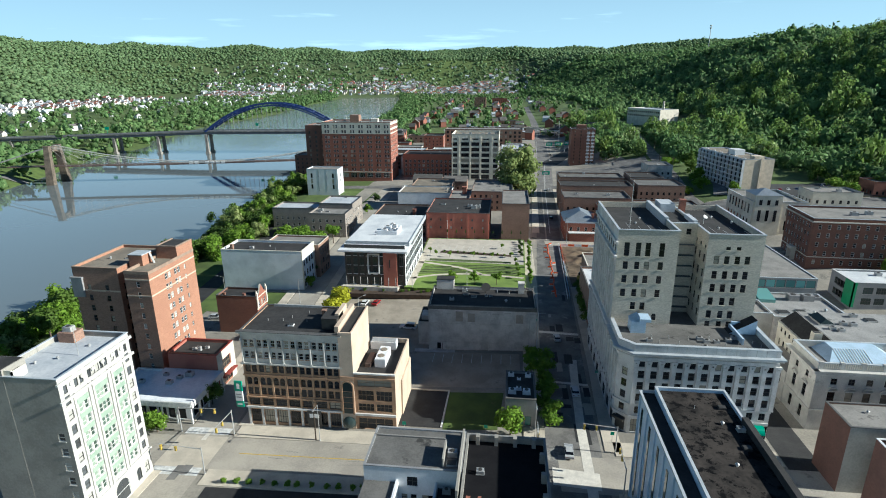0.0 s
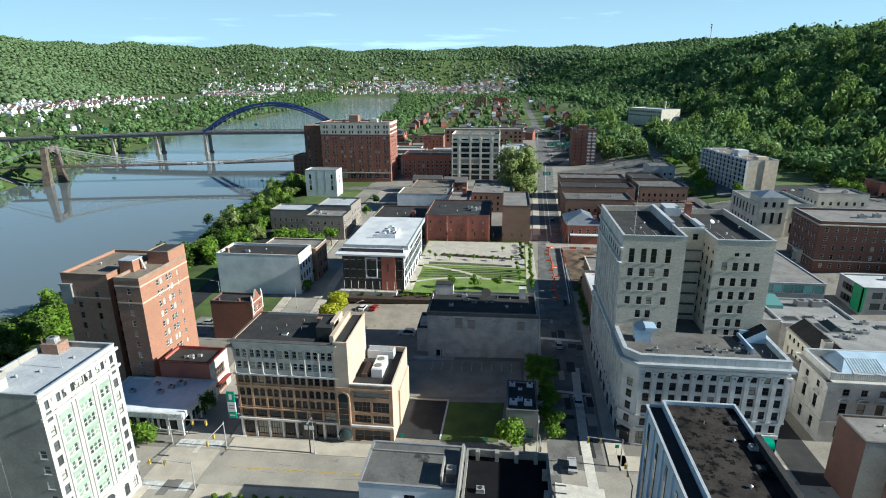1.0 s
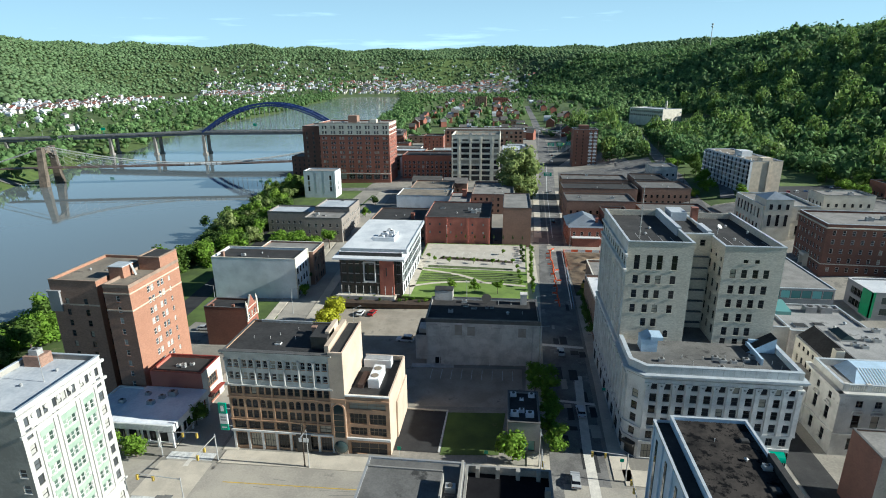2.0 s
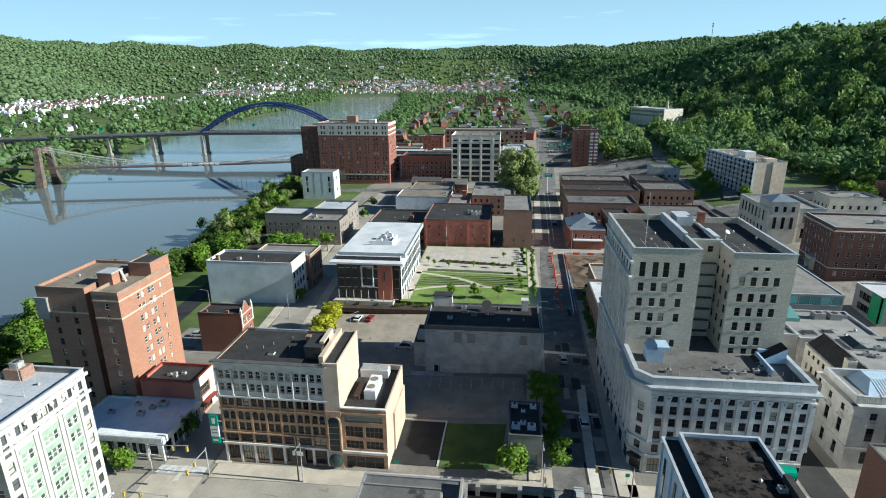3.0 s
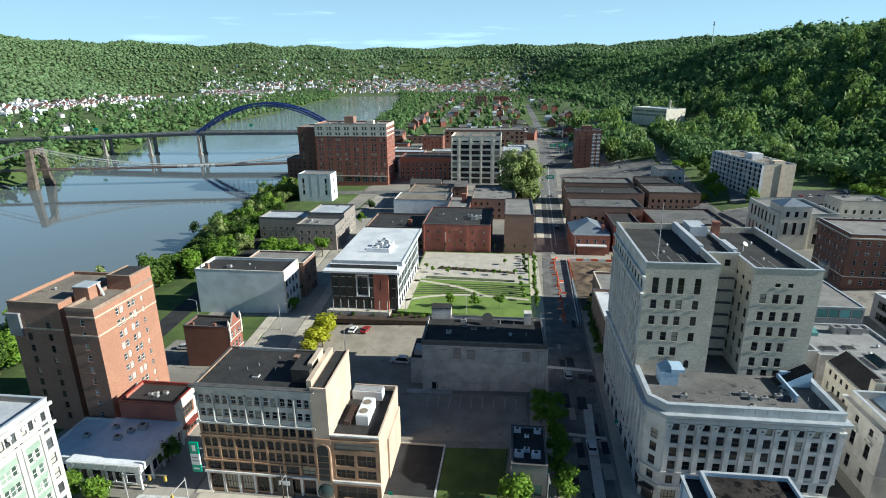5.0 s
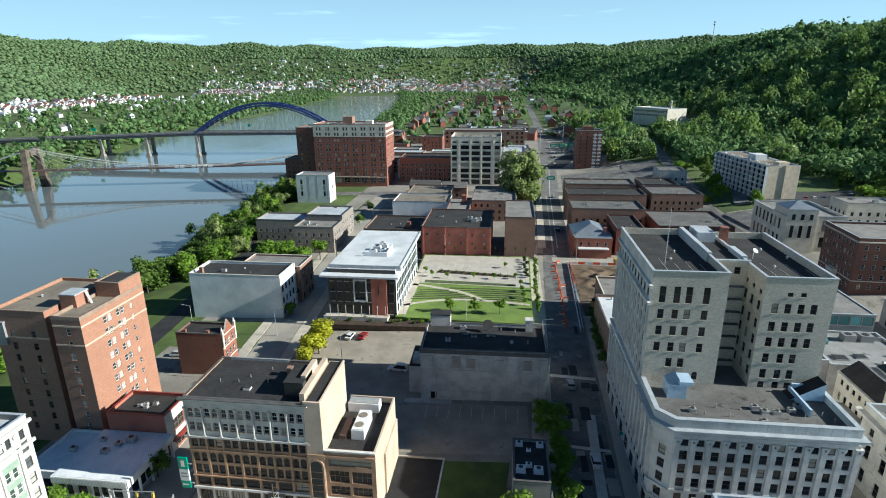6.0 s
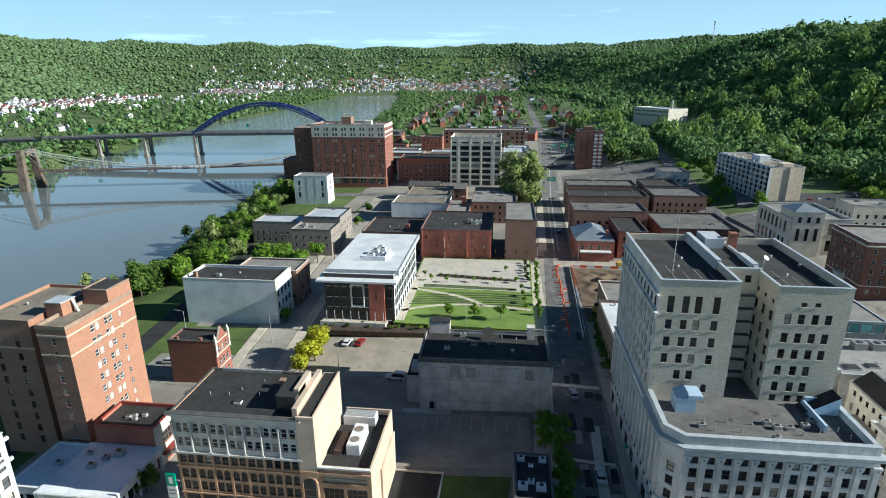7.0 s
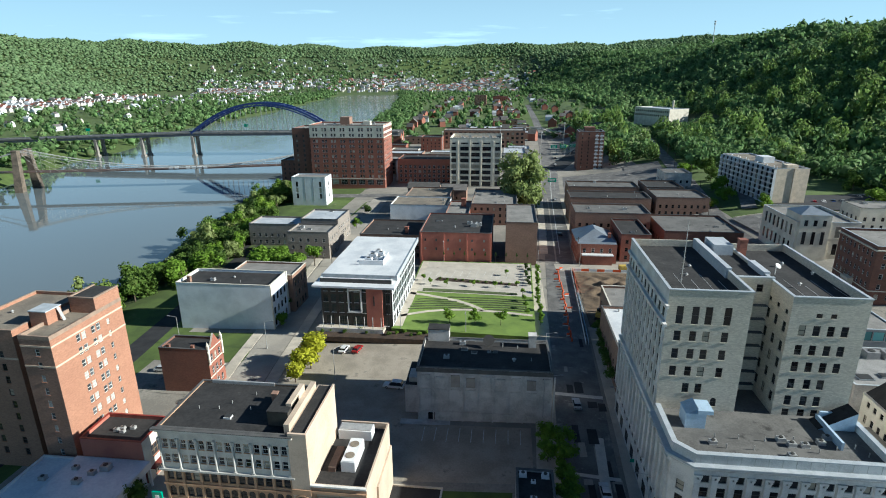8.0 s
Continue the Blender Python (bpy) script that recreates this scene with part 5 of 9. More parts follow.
# ---- the orange brick hotel ----
def brick_hotel():
    Z = lz(-105, 120)
    H = 32.0
    b = Building("apartment_tower", "ten-storey orange brick apartment tower", "apartment building", -116.6, 121.8, 12.6, 19.4, H, BRICK_ORANGE, ROOF_TAN, z=Z, rot=-1.2, parapet=0.6, coping=COPING_BROWN)
    b.windows("S", [4.0, 9.0], [3.0 + 2.85 * i for i in range(9)], 1.0, 1.6, "sash")
    b.windows("W", [3 + 3.2 * i for i in range(4)], [3.0 + 2.85 * i for i in range(9)], 1.2, 1.6, "sash")
    b.windows("E", [2.2, 4.6, 7.0], [3.0 + 2.85 * i for i in range(9)], 1.2, 1.7, "sash")
    L, m = b.side("S")
    # South wall takes browner brick: the shade on it is put into the colour.
    part("wall", wall_geo(Geo(), L, -b.below, H, b.holes["S"]), BRICK_BROWN, b.root, "brick wall browned to carry its shade", m=m)
    b.close("ENW")
    b.band("S", 25.6, 26.0, 0.06, RENDER_CREAM)
    e = 22.6
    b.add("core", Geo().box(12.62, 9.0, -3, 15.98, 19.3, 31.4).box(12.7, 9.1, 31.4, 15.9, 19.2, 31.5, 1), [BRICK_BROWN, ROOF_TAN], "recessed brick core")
    def block(x0, y0, x1, y1, z1, holesS, holesE):
        fs = {"S": (x1 - x0, pose(x0, y0, 0), holesS), "E": (y1 - y0, pose(x1, y0, 0, 0, 0, 90), holesE), "W": (y1 - y0, pose(x0, y1, 0, 0, 0, -90), []), "N": (x1 - x0, pose(x1, y1, 0, 0, 0, 180), [])}
        for s, (L, m, hs) in fs.items():
            # south and west sides browned the same way to stand for shade
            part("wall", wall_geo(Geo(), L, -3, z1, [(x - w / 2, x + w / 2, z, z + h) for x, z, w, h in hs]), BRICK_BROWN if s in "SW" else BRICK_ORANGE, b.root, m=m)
            for x, z, w, h in hs:
                fm, pm, _w = window_mesh(w, h, "sash", FRAME_WHITE, GLASS_PALE, BRICK_ORANGE)
                part("pane", pm, None, part("window", fm, None, b.root, m=m @ pose(x, 0, z)))
        part("roof", Geo().box(x0 + 0.1, y0 + 0.1, z1 - 1.0, x1 - 0.1, y1 - 0.1, z1 - 0.6), ROOF_TAN, b.root)
        g = Geo()
        for q in ((x0 - 0.05, y0 - 0.05, x1 + 0.05, y0 + 0.3), (x0 - 0.05, y1 - 0.3, x1 + 0.05, y1 + 0.05), (x0 - 0.05, y0 + 0.3, x0 + 0.3, y1 - 0.3), (x1 - 0.3, y0 + 0.3, x1 + 0.05, y1 - 0.3)):
            g.box(q[0], q[1], z1 - 0.7, q[2], q[3], z1 + 0.1)
        part("coping", g, COPING_BROWN, b.root)
    rows = [2.6 + 2.82 * i for i in range(10)]
    hs = [(3.4, z, 0.9, 1.5) for z in rows]
    he = []
    for r, z in enumerate(rows):
        if r == 0:
            he += [(y, z, 1.0, 1.5) for y in (7.3, 11.3, 14.9)]
        else:
            he += [(y, z, 1.1, 1.6) for y in (6.6, 8.0, 10.6, 12.0)] + [(14.9, z, 0.8, 1.3)]
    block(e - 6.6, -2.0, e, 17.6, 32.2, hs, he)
    for z in (25.6, 29.9):
        b.add("string_course", Geo().box(e + 0.002, -2.05, z, e + 0.08, 17.6, z + 0.35).box(e - 6.6, -2.08, z, e + 0.08, -2.002, z + 0.35), RENDER_CREAM)
    g = Geo().box(e - 5.9, 10.3, 31.6, e - 0.01, 17.59, 34.8)
    b.add("stair_head", g, BRICK_ORANGE)
    b.add("roof", Geo().box(e - 5.7, 10.5, 34.8, e - 0.2, 17.4, 34.9), ROOF_BLACK)
    b.add("coping", Geo().box(e - 6.0, 10.2, 34.9, e + 0.06, 10.6, 35.15).box(e - 0.4, 10.6, 34.9, e + 0.06, 17.6, 35.15).box(e - 6.0, 10.6, 34.9, e - 5.6, 17.6, 35.15), COPING_BROWN)
    b.add("penthouse", Geo().box(13.4, 3.8, 31.2, 17.2, 7.6, 34.4).box(13.3, 3.7, 34.4, 17.3, 7.7, 34.6, 1), [BRICK_ORANGE, COPING], "brick lift housing")
    b.add("ladder", Geo().beam((18.4, 6.6, 31.6), (17.4, 6.6, 34.4), 0.7, 0.15), METAL)
    b.unit(9.5, 10, "skylight", 1.4, material=PAINT_WHITE)
    b.unit(4, 9, "vent", 0.8)
    # corner bay of the river side
    b.add("bay", Geo().box(-0.4, -0.5, 24.0, 2.6, -0.01, 29.0).box(-0.6, -0.7, 29.0, 2.8, -0.01, 29.4), PANEL_GREY)
    b.add("base_wall", Geo().box(e + 0.002, -2, -3, e + 0.3, 17.6, 1.6), CONCRETE_WALL)
    return b


brick_hotel()


# ---- the white bank with green panels ----
def white_bank():
    X, Y, W, D, H = -90.0, 70.8, 12.6, 17.2, 31.2
    Z = lz(-80, 80)
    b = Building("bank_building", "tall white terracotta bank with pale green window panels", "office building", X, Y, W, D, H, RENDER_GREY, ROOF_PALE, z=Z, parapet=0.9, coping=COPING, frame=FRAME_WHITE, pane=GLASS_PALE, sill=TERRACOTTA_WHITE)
    rows = [6.6 + 2.75 * i for i in range(8)]
    b.windows("E", [1.3, D - 1.3], rows, 1.1, 1.7, "sash", frame=FRAME_DARK)
    trip = []
    for c in (4.2, D / 2, D - 4.2):
        trip += [c - 0.95, c, c + 0.95] if c == D / 2 else [c - 0.62, c + 0.62]
    b.windows("E", trip, rows[:7], 0.85, 1.65, "sash", frame=FRAME_WHITE, pane=GLASS_GREEN)
    b.windows("E", [1.3, 3.6, 4.8, D / 2 - 2, D / 2 - 1, D / 2, D / 2 + 1, D / 2 + 2, D - 4.8, D - 3.6, D - 1.3], [28.0], 0.8, 1.5, "plain", frame=FRAME_DARK)
    b.windows("E", [D / 2], [0.3], 3.6, 4.6, "arch", pane=GLASS_PALE)
    b.windows("E", [1.5, 3.9, D - 3.9, D - 1.5], [1.2], 1.3, 2.6, "arch", frame=FRAME_DARK)
    b.windows("S", [W - 1.5], [8 + 2.9 * i for i in range(5)], 1.2, 1.5, "sash")
    L, m = b.side("E")
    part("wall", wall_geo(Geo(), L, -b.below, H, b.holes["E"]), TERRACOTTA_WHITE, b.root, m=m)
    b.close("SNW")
    for c, w in ((4.2, 2.6), (D / 2, 3.2), (D - 4.2, 2.6)):
        for z in rows[:7]:
            b.add("green_spandrel", Geo().box(c - w / 2, -0.06, z + 1.68, c + w / 2, -0.003, z + 2.72), GREEN_PANEL, "pale green spandrel panel", "E")
    for x in (2.5, 5.8, 6.7, D - 6.7, D - 5.8, D - 2.5):
        b.add("pilaster", Geo().box(x - 0.2, -0.22, 5.6, x + 0.2, -0.004, 27.2), TERRACOTTA_WHITE, s="E")
    b.band("E", 5.4, 5.8, 0.3, TERRACOTTA_WHITE)
    b.band("E", 26.7, 27.2, 0.35, TERRACOTTA_WHITE)
    b.band("E", 30.0, 30.5, 0.4, TERRACOTTA_WHITE)
    for i in range(6):
        b.add("cartouche", Geo().tube((2.5 + i * 2.44, -0.25, 29.2), (2.5 + i * 2.44, -0.004, 29.2), 0.4, n=10), TERRACOTTA_WHITE, s="E")
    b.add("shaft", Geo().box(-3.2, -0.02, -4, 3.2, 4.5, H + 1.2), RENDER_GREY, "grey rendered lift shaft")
    b.add("roof", Geo().box(-3.0, 0.2, H + 1.2, 3.0, 4.3, H + 1.3), ROOF_BLACK)
    b.add("stair_wall", Geo().box(3.2, 0.3, H - 1, 4.6, 0.6, H + 1.0).box(4.4, 0.3, H - 1, 4.6, 3.2, H + 0.8), STONE_PALE)
    b.add("penthouse", Geo().box(1.2, 13.8, H - 1, 4.4, 16.4, H + 1.0), BRICK_BROWN)
    b.unit(2.8, 15, "box", 1.0, z=H + 1.0)
    b.add("flagpole", Geo().tube((8.6, 9.6, H - 1), (8.6, 9.6, H + 5.0), 0.06, 0.04), METAL)
    for x, y in ((3.4, 6), (6, 8), (8, 13)):
        b.unit(x, y, "vent", 0.7)
    b.add("lower_annex", Geo().box(-3.3, -1.0, -4, W - 0.3, -0.03, 4.6), RENDER_GREY)
    return b


white_bank()


# ---- drive-in bank, red shop ----
def colonnade_bank():
    b = Building("bank_branch", "low white bank with a flat roof and thin columns", "bank", -100.5, 105.3, 21.5, 13.0, 5.6, PANEL_WHITE, ROOF_MEMBRANE, parapet=0.35, coping=SIGN_WHITE, frame=FRAME_DARK)
    b.even("S", 8, [0.6], 1.9, 3.4, "plain")
    b.even("E", 5, [0.6], 1.9, 3.4, "plain")
    b.close()
    g = Geo().box(7.2, -1.6, 4.5, 23.0, 13.2, 6.0)
    b.add("canopy", g, SIGN_WHITE, "white flat canopy")
    b.add("roof", Geo().box(7.5, -1.3, 6.0, 22.7, 12.9, 6.06), ROOF_MEMBRANE)
    rib = Geo()
    for i in range(52):
        rib.box(7.3 + i * 0.3, -1.66, 4.6, 7.42 + i * 0.3, -1.605, 5.9)
    tagged(b.add("ribbed_fascia", rib, SIGN_WHITE), kind="stuff")
    for x, y in [(8 + 3.6 * i, -1.3) for i in range(5)] + [(22.7, 2 + 3.6 * i) for i in range(4)]:
        b.add("column", Geo().box(x - 0.18, y - 0.18, -1, x + 0.18, y + 0.18, 4.5), SIGN_WHITE)
    for x, y, s in ((13, 6, 0.9), (14.2, 8.5, 0.8), (5, 7, 0.8), (16, 10, 1.1), (10, 9.5, 0.7)):
        b.unit(x, y, "box", s, z=6.06 if x > 7.3 else 5.25)
    r = Building("shop_building", "small red and cream two-storey shop", "shop", -92.0, 118.6, 13.2, 8.6, 10.0, BRICK_PAINTED, ROOF_BLACK, parapet=0.7, coping=RED_TRIM, frame=FRAME_TAN)
    r.windows("E", [4.3], [4.8], 4.0, 2.6, "grid")
    r.windows("E", [4.3], [0.6], 5.0, 2.8, "grid")
    r.close()
    r.add("cream_front", Geo().box(-0.05, -0.14, -1, 2.15, -0.004, 10.0).box(6.45, -0.14, -1, 8.65, -0.004, 10.0).box(2.15, -0.14, 7.6, 6.45, -0.004, 10.0).box(2.15, -0.14, 3.5, 6.45, -0.004, 4.7), STONE_PALE, "cream stone street front", "E")
    for x, y in ((5, 4), (6, 4.6), (6.6, 3.6), (8, 5)):
        r.unit(x, y, "box", 0.6)
    r.add("awning", Geo().prism([(13.2, 1.0), (14.4, 1.0), (14.4, 7.6), (13.2, 7.6)], 3.0, 3.3), RED_TRIM, "red awning")


colonnade_bank()


# ---- painted wall warehouse and dark brick house by the river road ----
def river_road_houses():
    b = Building("warehouse", "three-storey brick warehouse with a weathered white painted side", "warehouse", -113.8, 189.0, 31.5, 13.5, 15.6, PAINT_WALL, ROOF_BLACK, parapet=0.8, coping=STONE_PALE, frame=FRAME_DARK)
    b.even("E", 4, [1.0, 5.0, 9.2], 1.5, 2.4, "arch")
    b.close()
    for g in (Geo().box(0, -0.3, -2, 0.7, -0.004, 15.8), Geo().box(12.8, -0.3, -2, 13.5, -0.004, 15.8), Geo().box(0.7, -0.3, 12.6, 12.8, -0.004, 13.4)):
        b.add("facade_pier", g, STONE_PALE, s="E")
    for x, y, k in ((3, 3, "chimney"), (10, 5, "box"), (16, 8, "vent"), (20, 4, "pipe")):
        b.unit(x, y, k, 0.9, material=BRICK_BROWN if k == "chimney" else METAL)
    c = Building("brick_house", "brick shop house with a flat roof behind the painted warehouse", "house", -103, 203.2, 22.5, 13, 13.8, BRICK_BROWN, ROOF_GREY, parapet=0.6, coping=STONE_PALE)
    c.even("E", 4, [1.0, 5.0, 9.0], 1.3, 2.2)
    c.close()
    d = Building("brick_house", "dark red brick row house with an ornate gabled front", "house", -96.4, 152.0, 13.2, 7.2, 12.4, BRICK_DARK, ROOF_BLACK, parapet=0.5, coping=COPING_DARK, frame=FRAME_WHITE)
    d.windows("E", [1.7, 3.6, 5.5], [1.0, 5.0, 8.6], 1.0, 1.9, "arch")
    L, m = d.side("E")
    part("wall", wall_geo(Geo(), L, -4, 12.4, d.holes["E"]), BRICK_RED, d.root, m=m)
    d.close("SNW")
    g = Geo().poly([(1.6, -0.1, 12.4), (5.6, -0.1, 12.4), (3.6, -0.1, 15.4)]).poly([(1.6, 0.4, 12.4), (5.6, 0.4, 12.4), (3.6, 0.4, 15.4)]).poly([(1.6, -0.1, 12.4), (3.6, -0.1, 15.4), (3.6, 0.4, 15.4), (1.6, 0.4, 12.4)], 1).poly([(5.6, -0.1, 12.4), (3.6, -0.1, 15.4), (3.6, 0.4, 15.4), (5.6, 0.4, 12.4)], 1)
    d.add("gable", g, [BRICK_RED, STONE_PALE], "ornate red gable with pale trim", "E")
    for y in (0.3, 6.9):
        d.add("finial", Geo().box(y - 0.3, -0.3, 8, y + 0.3, 0.2, 13.4).tube((y, 0, 13.4), (y, 0, 14.4), 0.35, 0.05), STONE_PALE, s="E")
    for z in (4.3, 8.1, 11.6):
        d.band("E", z, z + 0.25, 0.12, STONE_PALE)
    for x in (2.5, 9.0):
        d.unit(x, 0.6, "chimney", 0.6, material=BRICK_DARK)


river_road_houses()


# ---- the windowless theatre ----
def theatre():
    b = Building("theatre", "windowless grey concrete theatre with a black roof", "theatre", -28.0, 143.6, 30.4, 15.2, 14.0, CONCRETE_WALL, ROOF_BLACK, z=-0.8, rot=1.0, parapet=0.7, coping=COPING_DARK)
    b.windows("S", [3.2], [0.4], 1.6, 2.2, "plain")
    b.close()
    for i in range(9):
        x = 2.0 + 3.4 * i
        b.add("blind_panel", Geo().box(x - 1.25, -0.16, 3.2 + (i % 3) * 0.5, x + 1.25, -0.004, 8.6), CONCRETE_WALL)
        b.add("blind_panel", Geo().box(x - 1.0, -0.34, 9.4, x + 1.0, -0.004, 12.3 - (i % 2) * 0.5), BROWN_PANEL if i in (2, 3, 7) else CONCRETE_WALL)
    for i in range(10):
        b.add("pilaster", Geo().box(0.3 + 3.4 * i - 0.14, -0.3, -0.5, 0.3 + 3.4 * i + 0.14, -0.004, 12.85), CONCRETE_WALL)
    b.add("drain_pipe", Geo().tube((28.6, -0.5, 0.3), (28.6, -0.5, 12.8), 0.09, n=8), METAL)
    b.add("ledge", Geo().box(0, -0.22, 2.5, 30.4, -0.008, 2.8), CONCRETE_WALL)
    b.band("S", 12.9, 13.9, 0.18, COPING_DARK, "fascia")
    b.add("apron", Geo().box(-4.0, -1.8, -2, 30.4, -0.01, 0.25), CONCRETE_WALL)
    b.add("annex", Geo().box(-3.4, 3.0, -2, -0.02, 14.0, 7.4).box(-3.3, 3.1, 7.4, -0.1, 13.9, 7.5, 1), [CONCRETE_WALL, ROOF_BLACK], "low side annex")
    b.add("rooftop_unit", Geo().box(-2.6, 4.2, 7.5, -0.6, 8.4, 8.8), METAL)
    b.add("stair_head", Geo().box(0.9, 14.2, 13.2, 6.1, 17.4, 16.4).box(0.8, 14.1, 16.4, 6.2, 17.5, 16.6, 1), [CONCRETE_WALL, ROOF_BLACK], "grey roof stair head")
    dish = Geo().tube((16.0, 12.6, 13.2), (16.0, 12.6, 14.6), 0.12).tube((16.0, 12.6, 14.6), (16.0, 11.9, 15.3), 0.25, 1.4, 16)
    b.add("satellite_dish", dish, FRAME_DARK, "dark round satellite dish")
    for x, y, k, s in ((9.6, 13.2, "box", 0.9), (10.2, 10.4, "skylight", 0.9), (6.2, 6.0, "box", 0.8), (12.6, 8.8, "skylight", 0.8), (22.0, 5.6, "vent", 1.2), (19.4, 12.4, "pipe", 1.2), (26.0, 6.0, "pipe", 1.0), (17.6, 9.6, "skylight", 0.6), (16.2, 9.4, "box", 0.5), (23.0, 12.0, "pipe", 0.9)):
        b.unit(x, y, k, s)
    b.unit(26.6, 13.4, "chimney", 1.5, material=CONCRETE_WALL)
    b.add("roof_step", Geo().box(6.8, 0.4, 13.25, 30.0, 12.0, 13.34), ROOF_BLACK)
    return b


theatre()


# ---- the glass and brick college building ----
def glass_building():
    X, Y, W, D, H = -65.0, 187.2, 22.4, 42.0, 15.8
    b = Building("college_building", "modern three-storey glass and brick building with a white roof", "college building", X, Y, W, D, H, PANEL_WHITE, ROOF_WHITE, z=1.2, parapet=0.3, coping=SIGN_WHITE, below=4.0)
    b.even("S", 9, [4.6, 8.0, 11.6], 1.55, 2.7, "grid", margin=0.2, pane=GLASS_CURTAIN, skip={(7, 0), (7, 1), (7, 2), (6, 0), (6, 1), (6, 2)})
    b.even("S", 5, [0.5], 2.6, 3.0, "grid", margin=0.3, pane=GLASS_CURTAIN)
    b.even("E", 14, [4.4, 7.8, 11.3], 2.55, 2.9, "pair", margin=1.0, pane=GLASS_CURTAIN)
    b.even("E", 10, [0.6], 2.6, 2.8, "grid", margin=1.0, pane=GLASS_CURTAIN)
    b.even("W", 14, [4.6, 8.0, 11.6], 2.2, 2.5, "pair", margin=1.0, pane=GLASS_CURTAIN)
    L, m = b.side("S")
    part("wall", wall_geo(Geo(), L, -b.below, H, b.holes["S"]), FRAME_DARK, b.root, "dark curtain wall framing", m=m)
    b.close("ENW")
    b.add("brick_bay", Geo().box(14.4, -0.7, -2, 19.4, -0.01, 13.9), BRICK_PAINTED, "projecting red brick bay")
    b.add("frame_bay", Geo().box(8.6, -1.0, 5.0, 8.95, -0.01, 12.6).box(12.6, -1.0, 5.0, 12.95, -0.01, 12.6).box(8.95, -1.0, 12.2, 12.6, -0.01, 12.6).box(8.95, -1.0, 5.0, 12.6, -0.01, 5.4), SIGN_WHITE, "white window frame bay")
    b.add("slot", Geo().box(16.6, -0.74, 7.4, 17.0, -0.702, 10.6), FRAME_DARK)
    b.add("roof_slab", Geo().box(-1.6, -3.2, 13.9, W + 1.3, D * 0.16, 14.5), PANEL_WHITE, "projecting white roof slab")
    b.add("upper_roof", Geo().box(0.5, 1.2, 15.5, W + 1.2, D + 0.4, 16.7), ROOF_WHITE, "bright white flat roof")
    b.add("roof_fascia", Geo().box(W + 1.2, 1.2, 15.3, W + 1.5, D + 0.4, 16.9).box(0.3, 0.9, 15.4, W + 1.5, 1.2, 16.9), COPING)
    for x, y, s in ((12, 14, 1.4), (12.5, 18, 1.6), (15, 16, 1.2), (14.5, 21, 1.3), (13, 24, 1.1)):
        b.unit(x, y, "box", s, z=16.7, material=PANEL_WHITE)
    b.add("plant_screen", Geo().box(9.5, 10.5, 16.7, 17.5, 11.0, 18.2).box(17.2, 11, 16.7, 17.5, 20, 18.2), PANEL_WHITE)
    b.add("terrace_wall", Geo().box(-1.0, -3.6, -3, 20.0, -3.2, 0.9).box(-1.0, -3.2, -3, 20.0, -0.02, 0.4, 1), [CONCRETE_WALL, CONCRETE])
    for i in range(8):
        b.add("canopy_post", Geo().tube((1 + i * 2.6, -2.6, 0.6), (1 + i * 2.6, -2.6, 4.4), 0.12), METAL)
    for i in range(4):
        b.add("fin", Geo().box(19.6 + i * 0.7, -0.35, 4.5, 19.75 + i * 0.7, -0.005, 13.8), FRAME_DARK)
    return b


glass_building()


